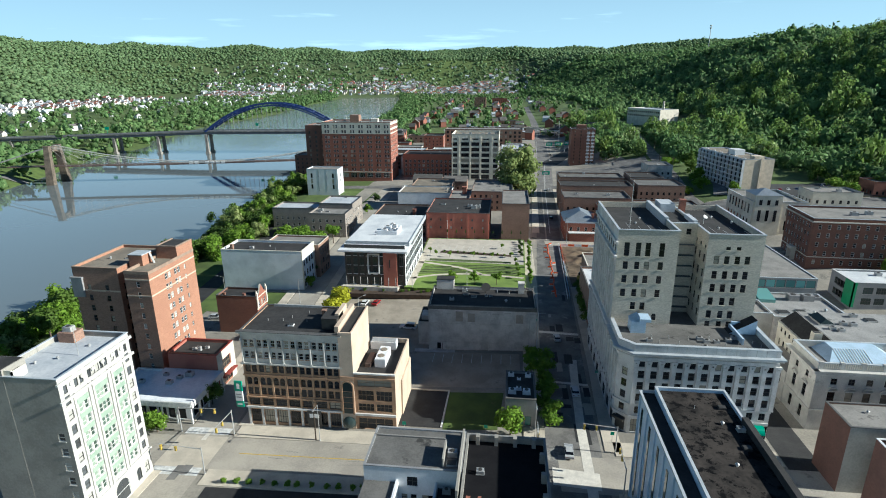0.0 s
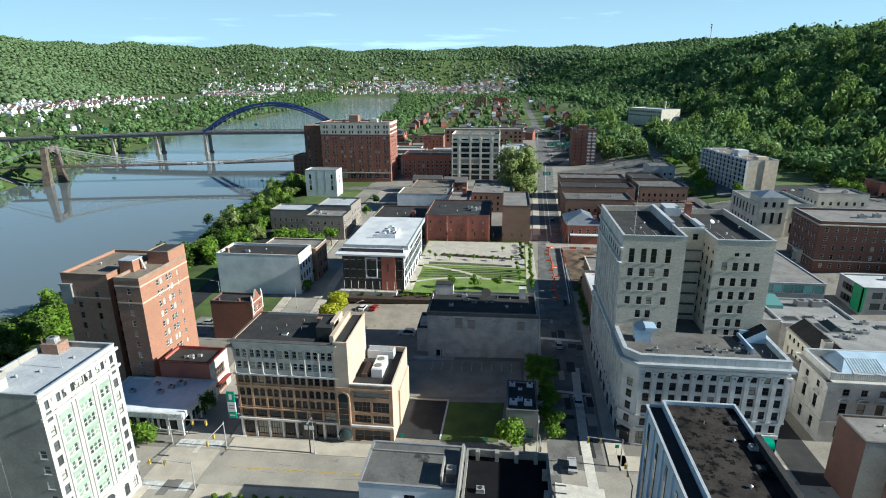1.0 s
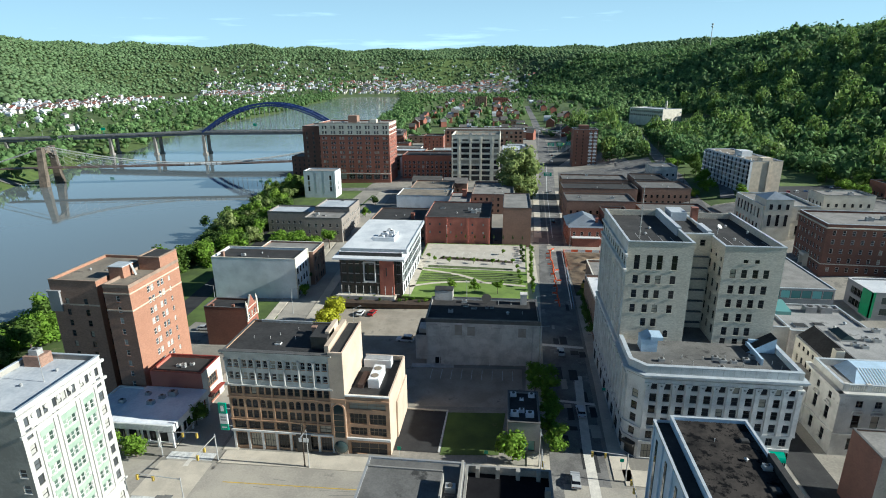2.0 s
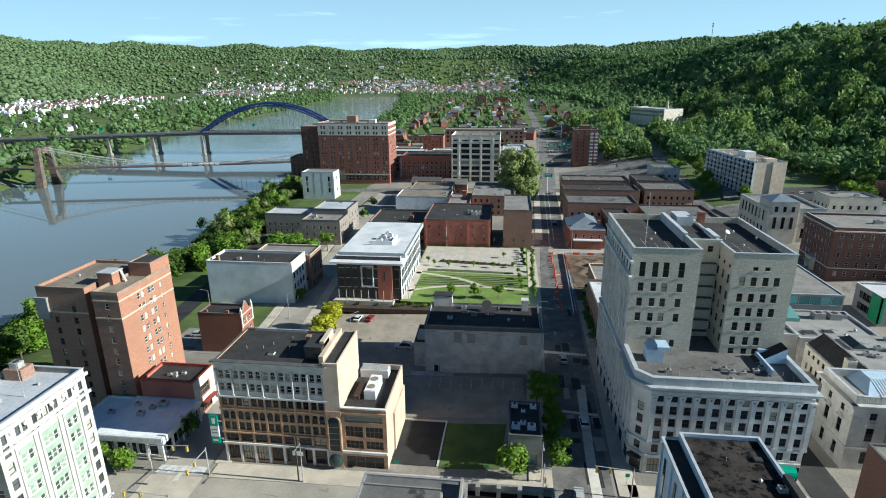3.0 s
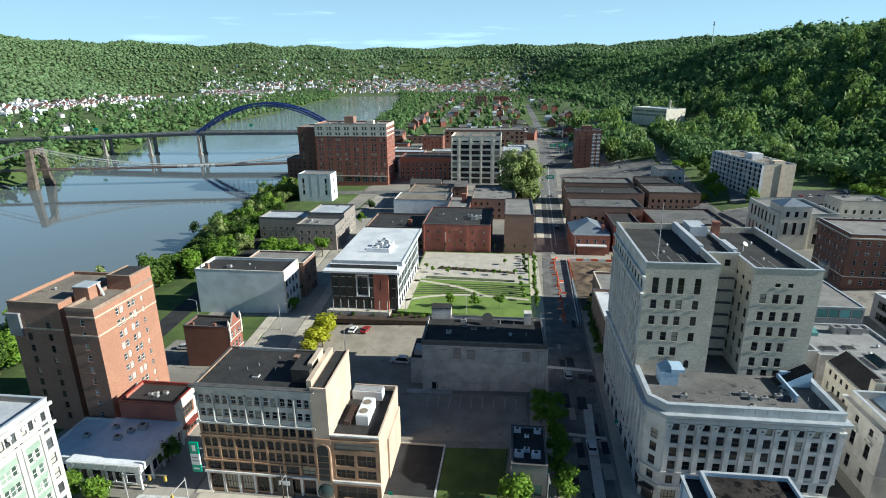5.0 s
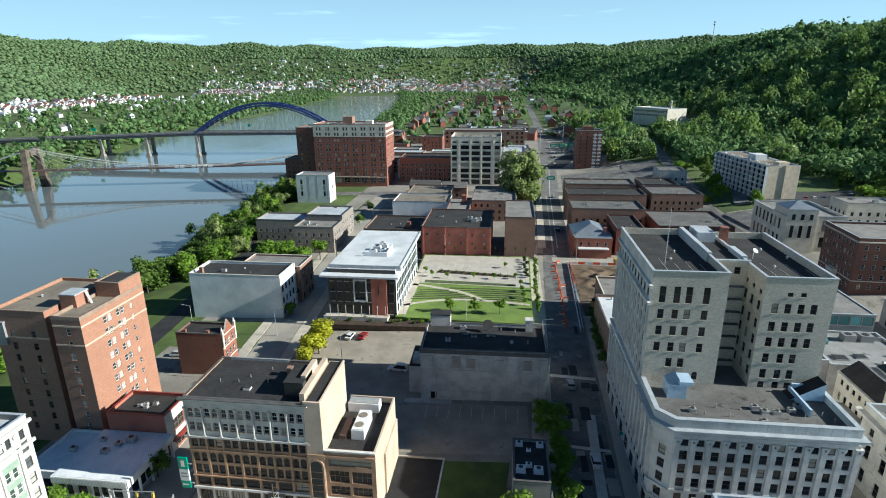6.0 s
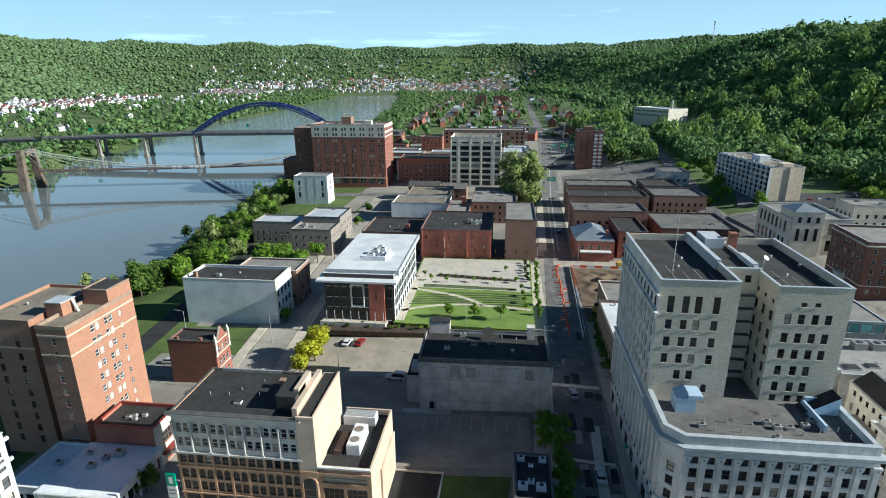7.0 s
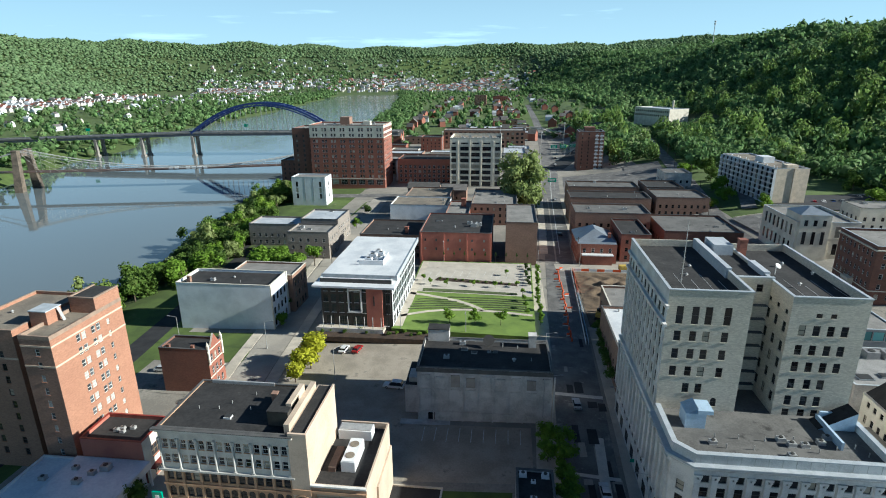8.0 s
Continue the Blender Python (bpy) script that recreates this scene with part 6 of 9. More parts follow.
# ---- the roofs nearest the camera ----
def near_roofs():
    a = Building("commercial_building", "low grey-roofed commercial building with a white light well", "commercial building", -30.0, 77.6, 16.8, 11.0, 11.6, PANEL_WHITE, ROOF_PATCHY, z=0, parapet=0.15, coping=PANEL_GREY, frame=FRAME_DARK)
    a.windows("S", [8.4], [8.0], 1.8, 1.9, "pair")
    a.windows("S", [7.0, 8.6, 10.6, 11.6], [4.8], 1.0, 1.5, "sash")
    a.close()
    a.add("rear_wing", Geo().box(0, -26, -3, 5.6, -0.02, 8.6).box(0.1, -25.9, 8.6, 5.5, -0.1, 8.7, 1), [PANEL_GREY, ROOF_PATCHY])
    a.add("rear_wing", Geo().box(12.8, -26, -3, 16.7, -0.02, 8.0).box(12.9, -25.9, 8.0, 16.6, -0.1, 8.1, 1), [PANEL_GREY, ROOF_BLACK])
    a.add("light_well_wall", Geo().box(5.62, -8.0, -3, 6.0, -0.02, 9.2).box(12.4, -8.0, -3, 12.78, -0.02, 9.2), PANEL_WHITE)
    a.add("firewall", Geo().box(13.4, 1.0, 11.4, 13.7, 6.2, 13.2).box(16.3, -6, 8, 16.7, 10.0, 13.0), RENDER_GREY, "grey rendered parapet fin")
    for x, y, k, s in ((14.9, 4.4, "box", 1.0), (15.0, 2.0, "skylight", 1.0), (14.4, -1.0, "box", 0.8)):
        a.unit(x, y, k, s, z=11.45 if y > 0 else 8.1)
    a.add("roof_edge", Geo().box(0, 8.4, 11.45, 13.2, 8.7, 11.75), ROOF_GREY)
    b = Building("commercial_building", "corner commercial building with a dark sunken roof", "commercial building", -12.9, 60.0, 14.2, 28.4, 11.4, RENDER_GREY, ROOF_JET, z=0, parapet=1.3, coping=SPANDREL, frame=FRAME_DARK)
    b.even("E", 8, [1.0, 5.6], 1.8, 2.8, "pair")
    b.even("N", 4, [1.0, 5.6], 1.8, 2.8, "pair")
    b.close()
    for i in range(4):
        b.add("parapet_post", Geo().box(1.6 + i * 3.4, 27.0, 10.1, 2.3 + i * 3.4, 28.1, 11.9), RENDER_GREY)
        b.add("parapet_post", Geo().box(13.0, 8 + i * 5, 10.1, 13.9, 8.8 + i * 5, 11.9), RENDER_GREY)
    b.unit(2.8, 19.5, "box", 0.8)
    b.unit(6.4, 12.6, "skylight", 1.3, material=PANEL_WHITE)
    b.unit(1.2, 12.4, "chimney", 0.5, material=BRICK_RED)
    b.unit(3.0, 12.8, "chimney", 0.4, material=BRICK_RED)
    c = Building("office_building", "tall white panelled office, skylight blue in its colour, patched black roof", "office building", 19.8, 40.0, 11.6, 49.4, 22.8, PANEL_SKYLIT, ROOF_PATCHED, z=0, parapet=0.5, coping=COPING, frame=FRAME_DARK)
    c.close()
    c.add("ledge", Geo().box(-2.4, 0, -3, -0.02, 49.2, 21.6).box(-2.3, 0.1, 21.6, -0.1, 49.1, 21.7, 1), [PANEL_SKYLIT, ROOF_BLACK], "lower outer bay")
    c.add("coping", Geo().box(-2.6, 0, 21.7, -2.2, 49.4, 22.0).box(-2.2, 49.0, 21.7, 0, 49.4, 22.0), COPING)
    for i in range(9):
        y = 46.5 - i * 5.2
        c.add("window_strip", Geo().box(-2.52, y - 0.4, 2.0, -2.42, y + 0.4, 20.0), GLASS_CURTAIN, "tall dark window strip")
        c.add("panel_rib", Geo().box(-2.66, y + 1.8, 0, -2.42, y + 2.1, 21.4), PANEL_SKYLIT)
    for x, y, k in ((8, 40, "vent"), (5, 44, "pipe"), (9.4, 34, "skylight"), (10.2, 38.5, "box"), (6.5, 30, "vent"), (9.5, 44.5, "skylight")):
        c.unit(x, y, k, 0.7, material=ROOF_BLACK if k == "skylight" else METAL)
    c.add("east_parapet", Geo().box(11.0, 0, 22.2, 11.9, 40.5, 23.5), ROOF_BLACK)
    d = Building("kiosk_building", "small dark flat-roofed shop with pale roof units", "shop", -5.8, 107.6, 6.6, 12.0, 7.2, PANEL_GREY, ROOF_BLACK, z=0, parapet=0.4, coping=COPING_DARK)
    d.windows("S", [1.6, 3.3, 5.0], [0.6], 1.4, 2.4, "plain", pane=GLASS_TEAL)
    d.windows("E", [2, 5, 8, 11], [0.6, 4.0], 1.6, 2.0, "plain")
    d.close()
    for x, y, s in ((1.4, 3.2, 1.0), (4.6, 3.2, 1.0), (2.9, 4.6, 0.7), (1.2, 10.6, 0.8), (5.2, 10.6, 0.8), (3.0, 9.0, 0.5)):
        d.unit(x, y, "box", s, material=PANEL_WHITE)
    e = Building("brick_building", "plain brick block with a blank red side", "commercial building", 55.9, 93.8, 22.0, 8.4, 14.0, BRICK_BROWN, ROOF_GREY, z=0.1, parapet=0.25, coping=COPING_DARK)
    e.windows("S", [5.5 + 3 * i for i in range(5)], [2, 5.5, 9], 1.3, 1.8)
    L, m = e.side("W")
    part("wall", wall_geo(Geo(), L, -3, 14.0, []), BRICK_DARK, e.root, m=m)
    L, m = e.side("S")
    part("wall", wall_geo(Geo(), L, -3, 14.0, e.holes["S"]), RENDER_GREY, e.root, m=m)
    e.close("EN")
    e.unit(6, 5.5, "vent", 0.7)
    e.unit(10, 4, "vent", 0.8)
    f = Building("brick_building", "red brick block with a white-edged roof", "commercial building", 58.4, 66.0, 20.0, 24.8, 14.0, BRICK_DARK, ROOF_BLACK, z=0.1, parapet=0.7, coping=SIGN_WHITE)
    f.close()
    f.unit(2.2, 23.2, "chimney", 0.7, material=BRICK_RED)


near_roofs()


# ---- the stone court house and what lies behind the tower ----
def court_house():
    b = Building("court_house", "classical grey stone court house with a balustraded roof", "court house", 60.0, 113.6, 36.0, 11.0, 16.2, STONE_GREY, ROOF_GREY, z=0.2, parapet=1.5, coping=COPING, frame=FRAME_DARK, thin=0.45)
    b.even("S", 9, [11.2], 1.3, 1.5, "pair", margin=2)
    b.even("S", 9, [6.4], 1.5, 3.0, "sash", margin=2)
    b.even("S", 9, [1.2], 1.4, 2.8, "sash", margin=2)
    b.windows("W", [3.2, 7.6], [1.2], 1.3, 2.8, "sash")
    b.windows("W", [3.2, 7.6], [6.4], 1.4, 3.0, "sash")
    b.windows("W", [3.2, 7.6], [11.2], 1.1, 1.5, "pair")
    b.close()
    for s in "SW":
        for z0, z1, o in ((4.6, 5.1, 0.3), (13.6, 14.1, 0.4), (14.1, 14.6, 0.95), (14.6, 14.8, 1.1)):
            b.band(s, z0, z1, o, STONE_GREY)
    hood = Geo().prism([(-1.15, -0.4), (1.15, -0.4), (1.15, -0.005), (-1.15, -0.005)], 9.7, 9.95)
    for k in range(6):
        t0, t1 = math.pi * k / 6, math.pi * (k + 1) / 6
        hood.beam((1.05 * math.cos(t0), -0.2, 9.95 + 0.7 * math.sin(t0)), (1.05 * math.cos(t1), -0.2, 9.95 + 0.7 * math.sin(t1)), 0.4, 0.25)
    hood = hood.mesh("window_hood", [STONE_GREY])
    for i in range(9):
        part("window_hood", hood, None, b.root, m=pose(2 + 32 / 9 * (i + 0.5), 0, 0))
    for y in (3.2, 7.6):
        part("window_hood", hood, None, b.root, m=b.side("W")[1] @ pose(y, 0, 0))
    for i in range(9):
        x = 0.6 + 4.2 * i
        b.add("balustrade_pier", Geo().box(x - 0.4, -0.12, 14.8, x + 0.4, 0.5, 16.5), STONE_GREY)
        for k in range(8):
            b.add("baluster", Geo().box(x + 0.62 + k * 0.42, -0.1, 15.1, x + 0.82 + k * 0.42, -0.004, 16.1), STONE_PALE) if x + 4 < 36 else None
    # rear block with its slate slope, the low wing beside the alley
    W_ = 5.2
    rear = wall_geo(Geo(), 17.6, -3, 13.0, [(1.2 + 2.1 * i, 2.1 + 2.1 * i, z, z + hh) for i in range(8) for z, hh in ((10.8, 1.2), (7.2, 1.8))])
    rm = pose(W_, 28.6, 0, 0, 0, -90)
    rw = part("rear_wall", rear, STONE_PALE, b.root, "yellowish stone rear wing wall", m=rm)
    for i in range(8):
        for z, hh in ((10.8, 1.2), (7.2, 1.8)):
            part("window", window_mesh(0.9, hh, "sash", FRAME_DARK, GLASS, STONE_PALE)[2], None, b.root, m=rm @ pose(1.65 + 2.1 * i, 0, z))
    b.add("eave", Geo().box(W_ - 0.5, 11.02, 13.0, W_ + 0.4, 28.6, 13.3), STONE_PALE)
    b.add("slate_slope", Geo().poly([(W_ + 0.1, 11.1, 13.31), (W_ + 3.4, 11.1, 16.0), (W_ + 3.4, 28.6, 16.0), (W_ + 0.1, 28.6, 13.31)]).poly([(W_ + 0.1, 11.1, 13.31), (W_ + 3.4, 11.1, 16.0), (W_ + 3.4, 11.1, 13.0)]), ROOF_BLACK, "dark slate roof slope")
    b.add("upper_floor", Geo().box(W_ + 3.4, 11.1, 14.0, 34, 28.6, 16.0).box(W_ + 3.6, 11.3, 16.0, 33.8, 28.4, 16.08, 1), [STONE_GREY, ROOF_MID])
    b.add("back_wall", Geo().box(W_, 28.6, -3, 34, 29.0, 13.3), STONE_PALE)
    g = Geo()
    x0, x1, y0, y1, z0, z1 = 3.8, 19.0, 2.8, 10.8, 14.8, 16.3
    g.poly([(x0, y0, z0), (x1, y0, z0), (x1 - 2.6, y0 + 4.4, z1), (x0 + 2.6, y0 + 4.4, z1)]).poly([(x0, y0, z0), (x0 + 2.6, y0 + 4.4, z1), (x0 + 2.6, y1, z1), (x0, y1, z0)]).poly([(x0 + 2.6, y0 + 4.4, z1), (x1 - 2.6, y0 + 4.4, z1), (x1 - 2.6, y1, z1), (x0 + 2.6, y1, z1)]).poly([(x1, y0, z0), (x1, y1, z0), (x1 - 2.6, y1, z1), (x1 - 2.6, y0 + 4.4, z1)])
    g.box(x0 + 0.1, y0 + 0.1, z0 - 0.6, x1 - 0.1, y1, z0 - 0.01)
    b.add("hipped_roof", g, PANEL_BLUE, "pale standing seam metal roof")
    for i in range(12):
        x = x0 + 2.6 + i * 0.58
        b.add("roof_seam", Geo().beam((x, y0 + 0.05, z0 + 0.08), (x, y0 + 4.4, z1 + 0.05), 0.07, 0.1), SIGN_WHITE)
    b.add("chimney", Geo().box(W_ + 0.2, 13.0, 13.2, W_ + 2.0, 14.6, 17.0).box(W_ + 0.4, 13.2, 17.0, W_ + 1.8, 14.4, 17.1, 1), [STONE_PALE, ROOF_BLACK])
    b.add("glass_lantern", Geo().box(W_ + 5.0, 20.0, 16.08, W_ + 8.4, 25.6, 16.5, 1).poly([(W_ + 5.0, 20.0, 16.5), (W_ + 6.7, 20.6, 17.5), (W_ + 6.7, 25.0, 17.5), (W_ + 5.0, 25.6, 16.5)]).poly([(W_ + 8.4, 20.0, 16.5), (W_ + 6.7, 20.6, 17.5), (W_ + 6.7, 25.0, 17.5), (W_ + 8.4, 25.6, 16.5)]).poly([(W_ + 5.0, 20.0, 16.5), (W_ + 8.4, 20.0, 16.5), (W_ + 6.7, 20.6, 17.5)]), [GLASS_CURTAIN, METAL], "ridged glass roof lantern")
    b.add("low_wing", Geo().box(-0.2, 11.02, -3, W_ - 0.01, 25.0, 7.6).box(0.0, 11.2, 7.6, W_ - 0.2, 24.8, 7.68, 1), [STONE_GREY, ROOF_GREY], "low stone wing beside the alley")
    for i in range(5):
        b.add("window", Geo().box(-0.26, 13.0 + 2.8 * i, 3.6, -0.204, 14.2 + 2.8 * i, 6.2), GLASS)
    for x, y, k, s in ((12, 18, "box", 0.8), (13.5, 17, "box", 0.8), (16, 21, "box", 0.9), (18, 20.5, "box", 0.9), (12.4, 27, "vent", 1.0), (21, 26, "box", 0.9), (24, 24, "skylight", 1.4), (24, 17, "pipe", 1.2)):
        b.unit(x, y, k, s, z=16.08)
    c = Building("stone_annex", "brown-grey stone annex beside the alley", "annex", 58.6, 147.6, 7.4, 9.6, 12.4, STONE_GREY, ROOF_GREY, z=0.6, parapet=0.4)
    c.even("W", 3, [2, 6, 9.6], 1.2, 1.8)
    c.close()
    d = Building("low_hall", "low grey-roofed hall with plant and skylights", "hall", 66.2, 147.0, 20.0, 18.2, 11.6, CONCRETE_WALL, ROOF_MID, z=0.8, parapet=0.4)
    d.close()
    for x, y, k, s in ((11, 14, "box", 1.8), (15, 14, "box", 1.8), (18, 14.6, "box", 1.0), (4, 4, "skylight", 1.8), (9, 5, "skylight", 1.4), (16, 6, "vent", 1.0)):
        d.unit(x, y, k, s, material=PANEL_GREY if k == "box" else ROOF_METAL)
    d.add("glass_link", Geo().box(0.4, 11.0, 10.9, 5, 17.0, 12.2).poly([(0.4, 11, 12.2), (5, 11, 12.2), (5, 17, 13.4), (0.4, 17, 13.4)], 0), GLASS_TEAL)
    e = Building("flat_hall", "wide flat grey roof over a band of teal glass", "hall", 62.5, 165.6, 23.2, 35.5, 15.4, PANEL_GREY, ROOF_GREY, z=1.6, parapet=0.1, coping=COPING)
    e.even("S", 8, [12.4], 2.6, 2.4, "plain", margin=0.3, pane=GLASS_TEAL)
    e.even("W", 8, [12.4], 2.8, 2.4, "plain", margin=0.3, pane=GLASS_TEAL)
    e.close()
    f = Building("modern_office", "white-roofed modern office with a bright green corner", "office building", 103.5, 177.5, 40, 13, 8.6, PANEL_GREY, ROOF_WHITE, z=3.5, parapet=0.5, coping=SIGN_WHITE)
    f.even("S", 9, [1.2, 4.8], 3.0, 2.2, "grid", margin=2.4, pane=GLASS_CURTAIN)
    f.even("W", 4, [1.2, 4.8], 3.2, 2.2, "grid", margin=3.2, pane=GLASS_CURTAIN)
    f.close()
    f.add("green_corner", Geo().box(-0.35, -0.35, 0.4, -0.004, 4.4, 8.5).box(-0.35, -0.35, 0.4, 0.7, -0.004, 8.5), PANEL_GREEN, "bright green corner panel")
    for x, y in ((12, 9), (16, 7), (22, 10)):
        f.unit(x, y, "box", 1.1)
    g2 = Building("brick_apartments", "five-storey dark red brick apartment house", "apartment building", 104.4, 208.8, 46, 22, 19.6, BRICK_DARK, ROOF_GREY, z=5.6, rot=-3.0, parapet=0.7, coping=COPING, frame=FRAME_WHITE)
    g2.even("S", 14, [2.2, 5.6, 9.0, 12.4, 15.6], 1.1, 1.7)
    g2.even("W", 8, [2.2, 5.6, 9.0, 12.4, 15.6], 1.1, 1.7)
    g2.close()
    for s in "SW":
        g2.band(s, 18.1, 18.5, 0.5, STONE_PALE)
        g2.band(s, 4.9, 5.2, 0.15, STONE_PALE)
    g2.add("porch", Geo().box(-1.6, 9, -1, -0.01, 9.4, 5).box(-1.6, 12.6, -1, -0.01, 13, 5).box(-1.8, 8.8, 5, -0.01, 13.2, 6), STONE_PALE, "pale stone porch")
    for x, y in ((18, 10), (24, 12), (30, 8)):
        g2.unit(x, y, "box", 1.4)
    h = Building("museum", "pale stone hall with a pyramid-roofed tower", "museum", 97.8, 244.0, 22, 28, 14.4, STONE_PALE, ROOF_GREY, parapet=0.8)
    h.windows("S", [14.5, 17.5, 20.2], [2, 8.5], 1.6, 4.2, "sash")
    h.even("W", 7, [2, 8.5], 1.6, 4.2, "sash", margin=2)
    h.close()
    g = Geo().box(0.6, -0.6, -3, 11.4, 10, 17.2)
    h.add("tower", g, STONE_PALE)
    g = Geo()
    c4 = [(0.3, -0.9, 17.2), (11.7, -0.9, 17.2), (11.7, 10.3, 17.2), (0.3, 10.3, 17.2)]
    for i in range(4):
        g.poly([c4[i], c4[(i + 1) % 4], (6.0, 4.7, 19.6)])
    h.add("pyramid_roof", g, ROOF_METAL, "pale metal pyramid roof")
    for i in range(3):
        h.add("window", Geo().box(2.2 + i * 3.2, -0.68, 13.0, 3.4 + i * 3.2, -0.602, 15.2).box(2.2 + i * 3.2, -0.68, 6.0, 3.4 + i * 3.2, -0.602, 10.8), GLASS)


court_house()


# ---- the long slab of flats on the hillside and the brick tower block ----
def flats():
    LEN, WID, TOP = 56.0, 16.4, 18.6
    b = Building("apartment_slab", "long pale seven-storey slab of flats with balconies", "apartment building", 125.0, 325.0, WID, LEN, TOP, PANEL_WHITE, ROOF_TAN, z=11.6, rot=6.2, parapet=0.5)
    n, fl = 12, 7
    gap = LEN / n
    b.windows("W", [gap * (i + 0.74) for i in range(n)], [0.9 + 2.6 * r for r in range(fl)], 1.4, 1.5, "pair")
    b.windows("W", [gap * (i + 0.28) for i in range(n)], [0.5 + 2.6 * r for r in range(fl)], 2.3, 1.95, "plain")
    b.sill = STONE_PALE
    L, m = b.side("S")
    part("wall", wall_geo(Geo(), L, -4, TOP, []), TAN_BRICK, b.root, "blank tan brick end wall", m=m)
    b.close("ENW")
    b.add("end_pier", Geo().box(8.6, -0.5, -3, 10.0, -0.004, TOP + 0.2), TAN_BRICK, "tan brick chimney pier")
    bal = Geo().box(-1.45, -1.5, 0, 1.45, -0.004, 0.18).box(-1.45, -1.5, 0.18, 1.45, -1.42, 0.95, 1)
    bm_ = bal.mesh("balcony", [FRAME_WHITE, PANEL_WHITE])
    W_m = b.side("W")[1]
    for r in range(fl):
        for i in range(n):
            part("balcony", bm_, None, b.root, m=W_m @ pose(gap * (i + 0.28), 0, 0.35 + 2.6 * r))
    fin = Geo().box(-0.12, -1.3, -1, 0.12, -0.004, TOP - 0.4).mesh("party_fin", [PANEL_WHITE])
    for i in range(n + 1):
        part("party_fin", fin, None, b.root, m=W_m @ pose(min(max(gap * i, 0.13), LEN - 0.13), 0, 0))
    b.add("lift_house", Geo().box(5.0, 22.0, TOP - 0.6, 11.0, 30.0, TOP + 2.6), PANEL_WHITE)
    b.add("stair_head", Geo().box(5.5, 1.0, TOP - 0.6, 11.0, 6.0, TOP + 1.6), TAN_BRICK)
    for i in range(11):
        b.unit(2.2 + (i % 2) * 1.2, 4 + i * 4.6, "vent", 1.1, material=SIGN_WHITE)
    b.unit(12, 14, "box", 1.4)
    b.unit(12, 40, "box", 1.4)
    t = Building("apartment_tower", "dark red brick tower block with pale balconies", "apartment building", 48.0, 492.0, 20.0, 18.0, 30.5, BRICK_DARK, ROOF_BLACK, parapet=0.6)
    t.windows("S", [14.2, 18.0], [1.5 + 2.9 * r for r in range(10)], 1.6, 1.5, "pair", frame=FRAME_WHITE, pane=GLASS_PALE)
    t.windows("S", [3.0, 8.0], [1.5 + 2.9 * r for r in range(10)], 0.9, 1.4)
    t.even("W", 3, [1.5 + 2.9 * r for r in range(10)], 1.2, 1.4)
    t.close()
    bm2 = Geo().box(-1.4, -1.2, 0, 1.4, -0.004, 0.2).box(-1.4, -1.2, 0.2, 1.4, -1.1, 1.1).mesh("balcony", [PANEL_WHITE])
    for r in range(10):
        for x in (14.2, 18.0):
            part("balcony", bm2, None, t.root, m=pose(x, 0, 0.6 + 2.9 * r))
    t.add("roof_house", Geo().box(5, 4, 30, 13, 12, 33.5), BRICK_DARK)
    g = Building("hillside_school", "large pale flat-roofed building among the trees on the hill", "school", 156, 800, 62, 30, 30.0, STONE_PALE, ROOF_PALE, z=4, rot=-62, parapet=0.8)
    g.even("S", 16, [20, 25], 2.2, 2.4, "pair")
    g.close()
    g.add("chimney", Geo().tube((58, 8, 29), (58, 8, 40), 1.4, 1.1, 12), STONE_PALE)


flats()


# ---- blocks north of the park ----
def auto(name, label, x, y, w, d, h, wall, roof, sides="SEW", step_x=3.0, ww=1.2, wh=1.7, floor=3.4, rot=0.0, kind="sash", units=3, frame=FRAME_DARK, pane=GLASS, parapet=0.7, coping=COPING_DARK, z=None, seed=1, category="commercial building", group=""):
    """An ordinary block with even rows of windows."""
    r = random.Random(seed * 7 + int(x * 13 + y))
    b = Building(name, label, category, x, y, w, d, h, wall, roof, z=z, rot=rot, parapet=parapet, coping=coping, frame=frame, pane=pane, group=group)
    n_f = max(1, int((h - parapet - 0.6) / floor))
    for s in sides:
        L = b.side(s)[0]
        n = max(1, int((L - 1.2) / step_x))
        b.even(s, n, [1.0 + floor * i for i in range(n_f)], ww, wh, kind, margin=0.6)
    b.close()
    for i in range(units):
        b.unit(r.uniform(1.5, w - 1.5), r.uniform(1.5, d - 1.5), r.choice(("box", "vent", "pipe", "skylight")), r.uniform(0.7, 1.2))
    return b


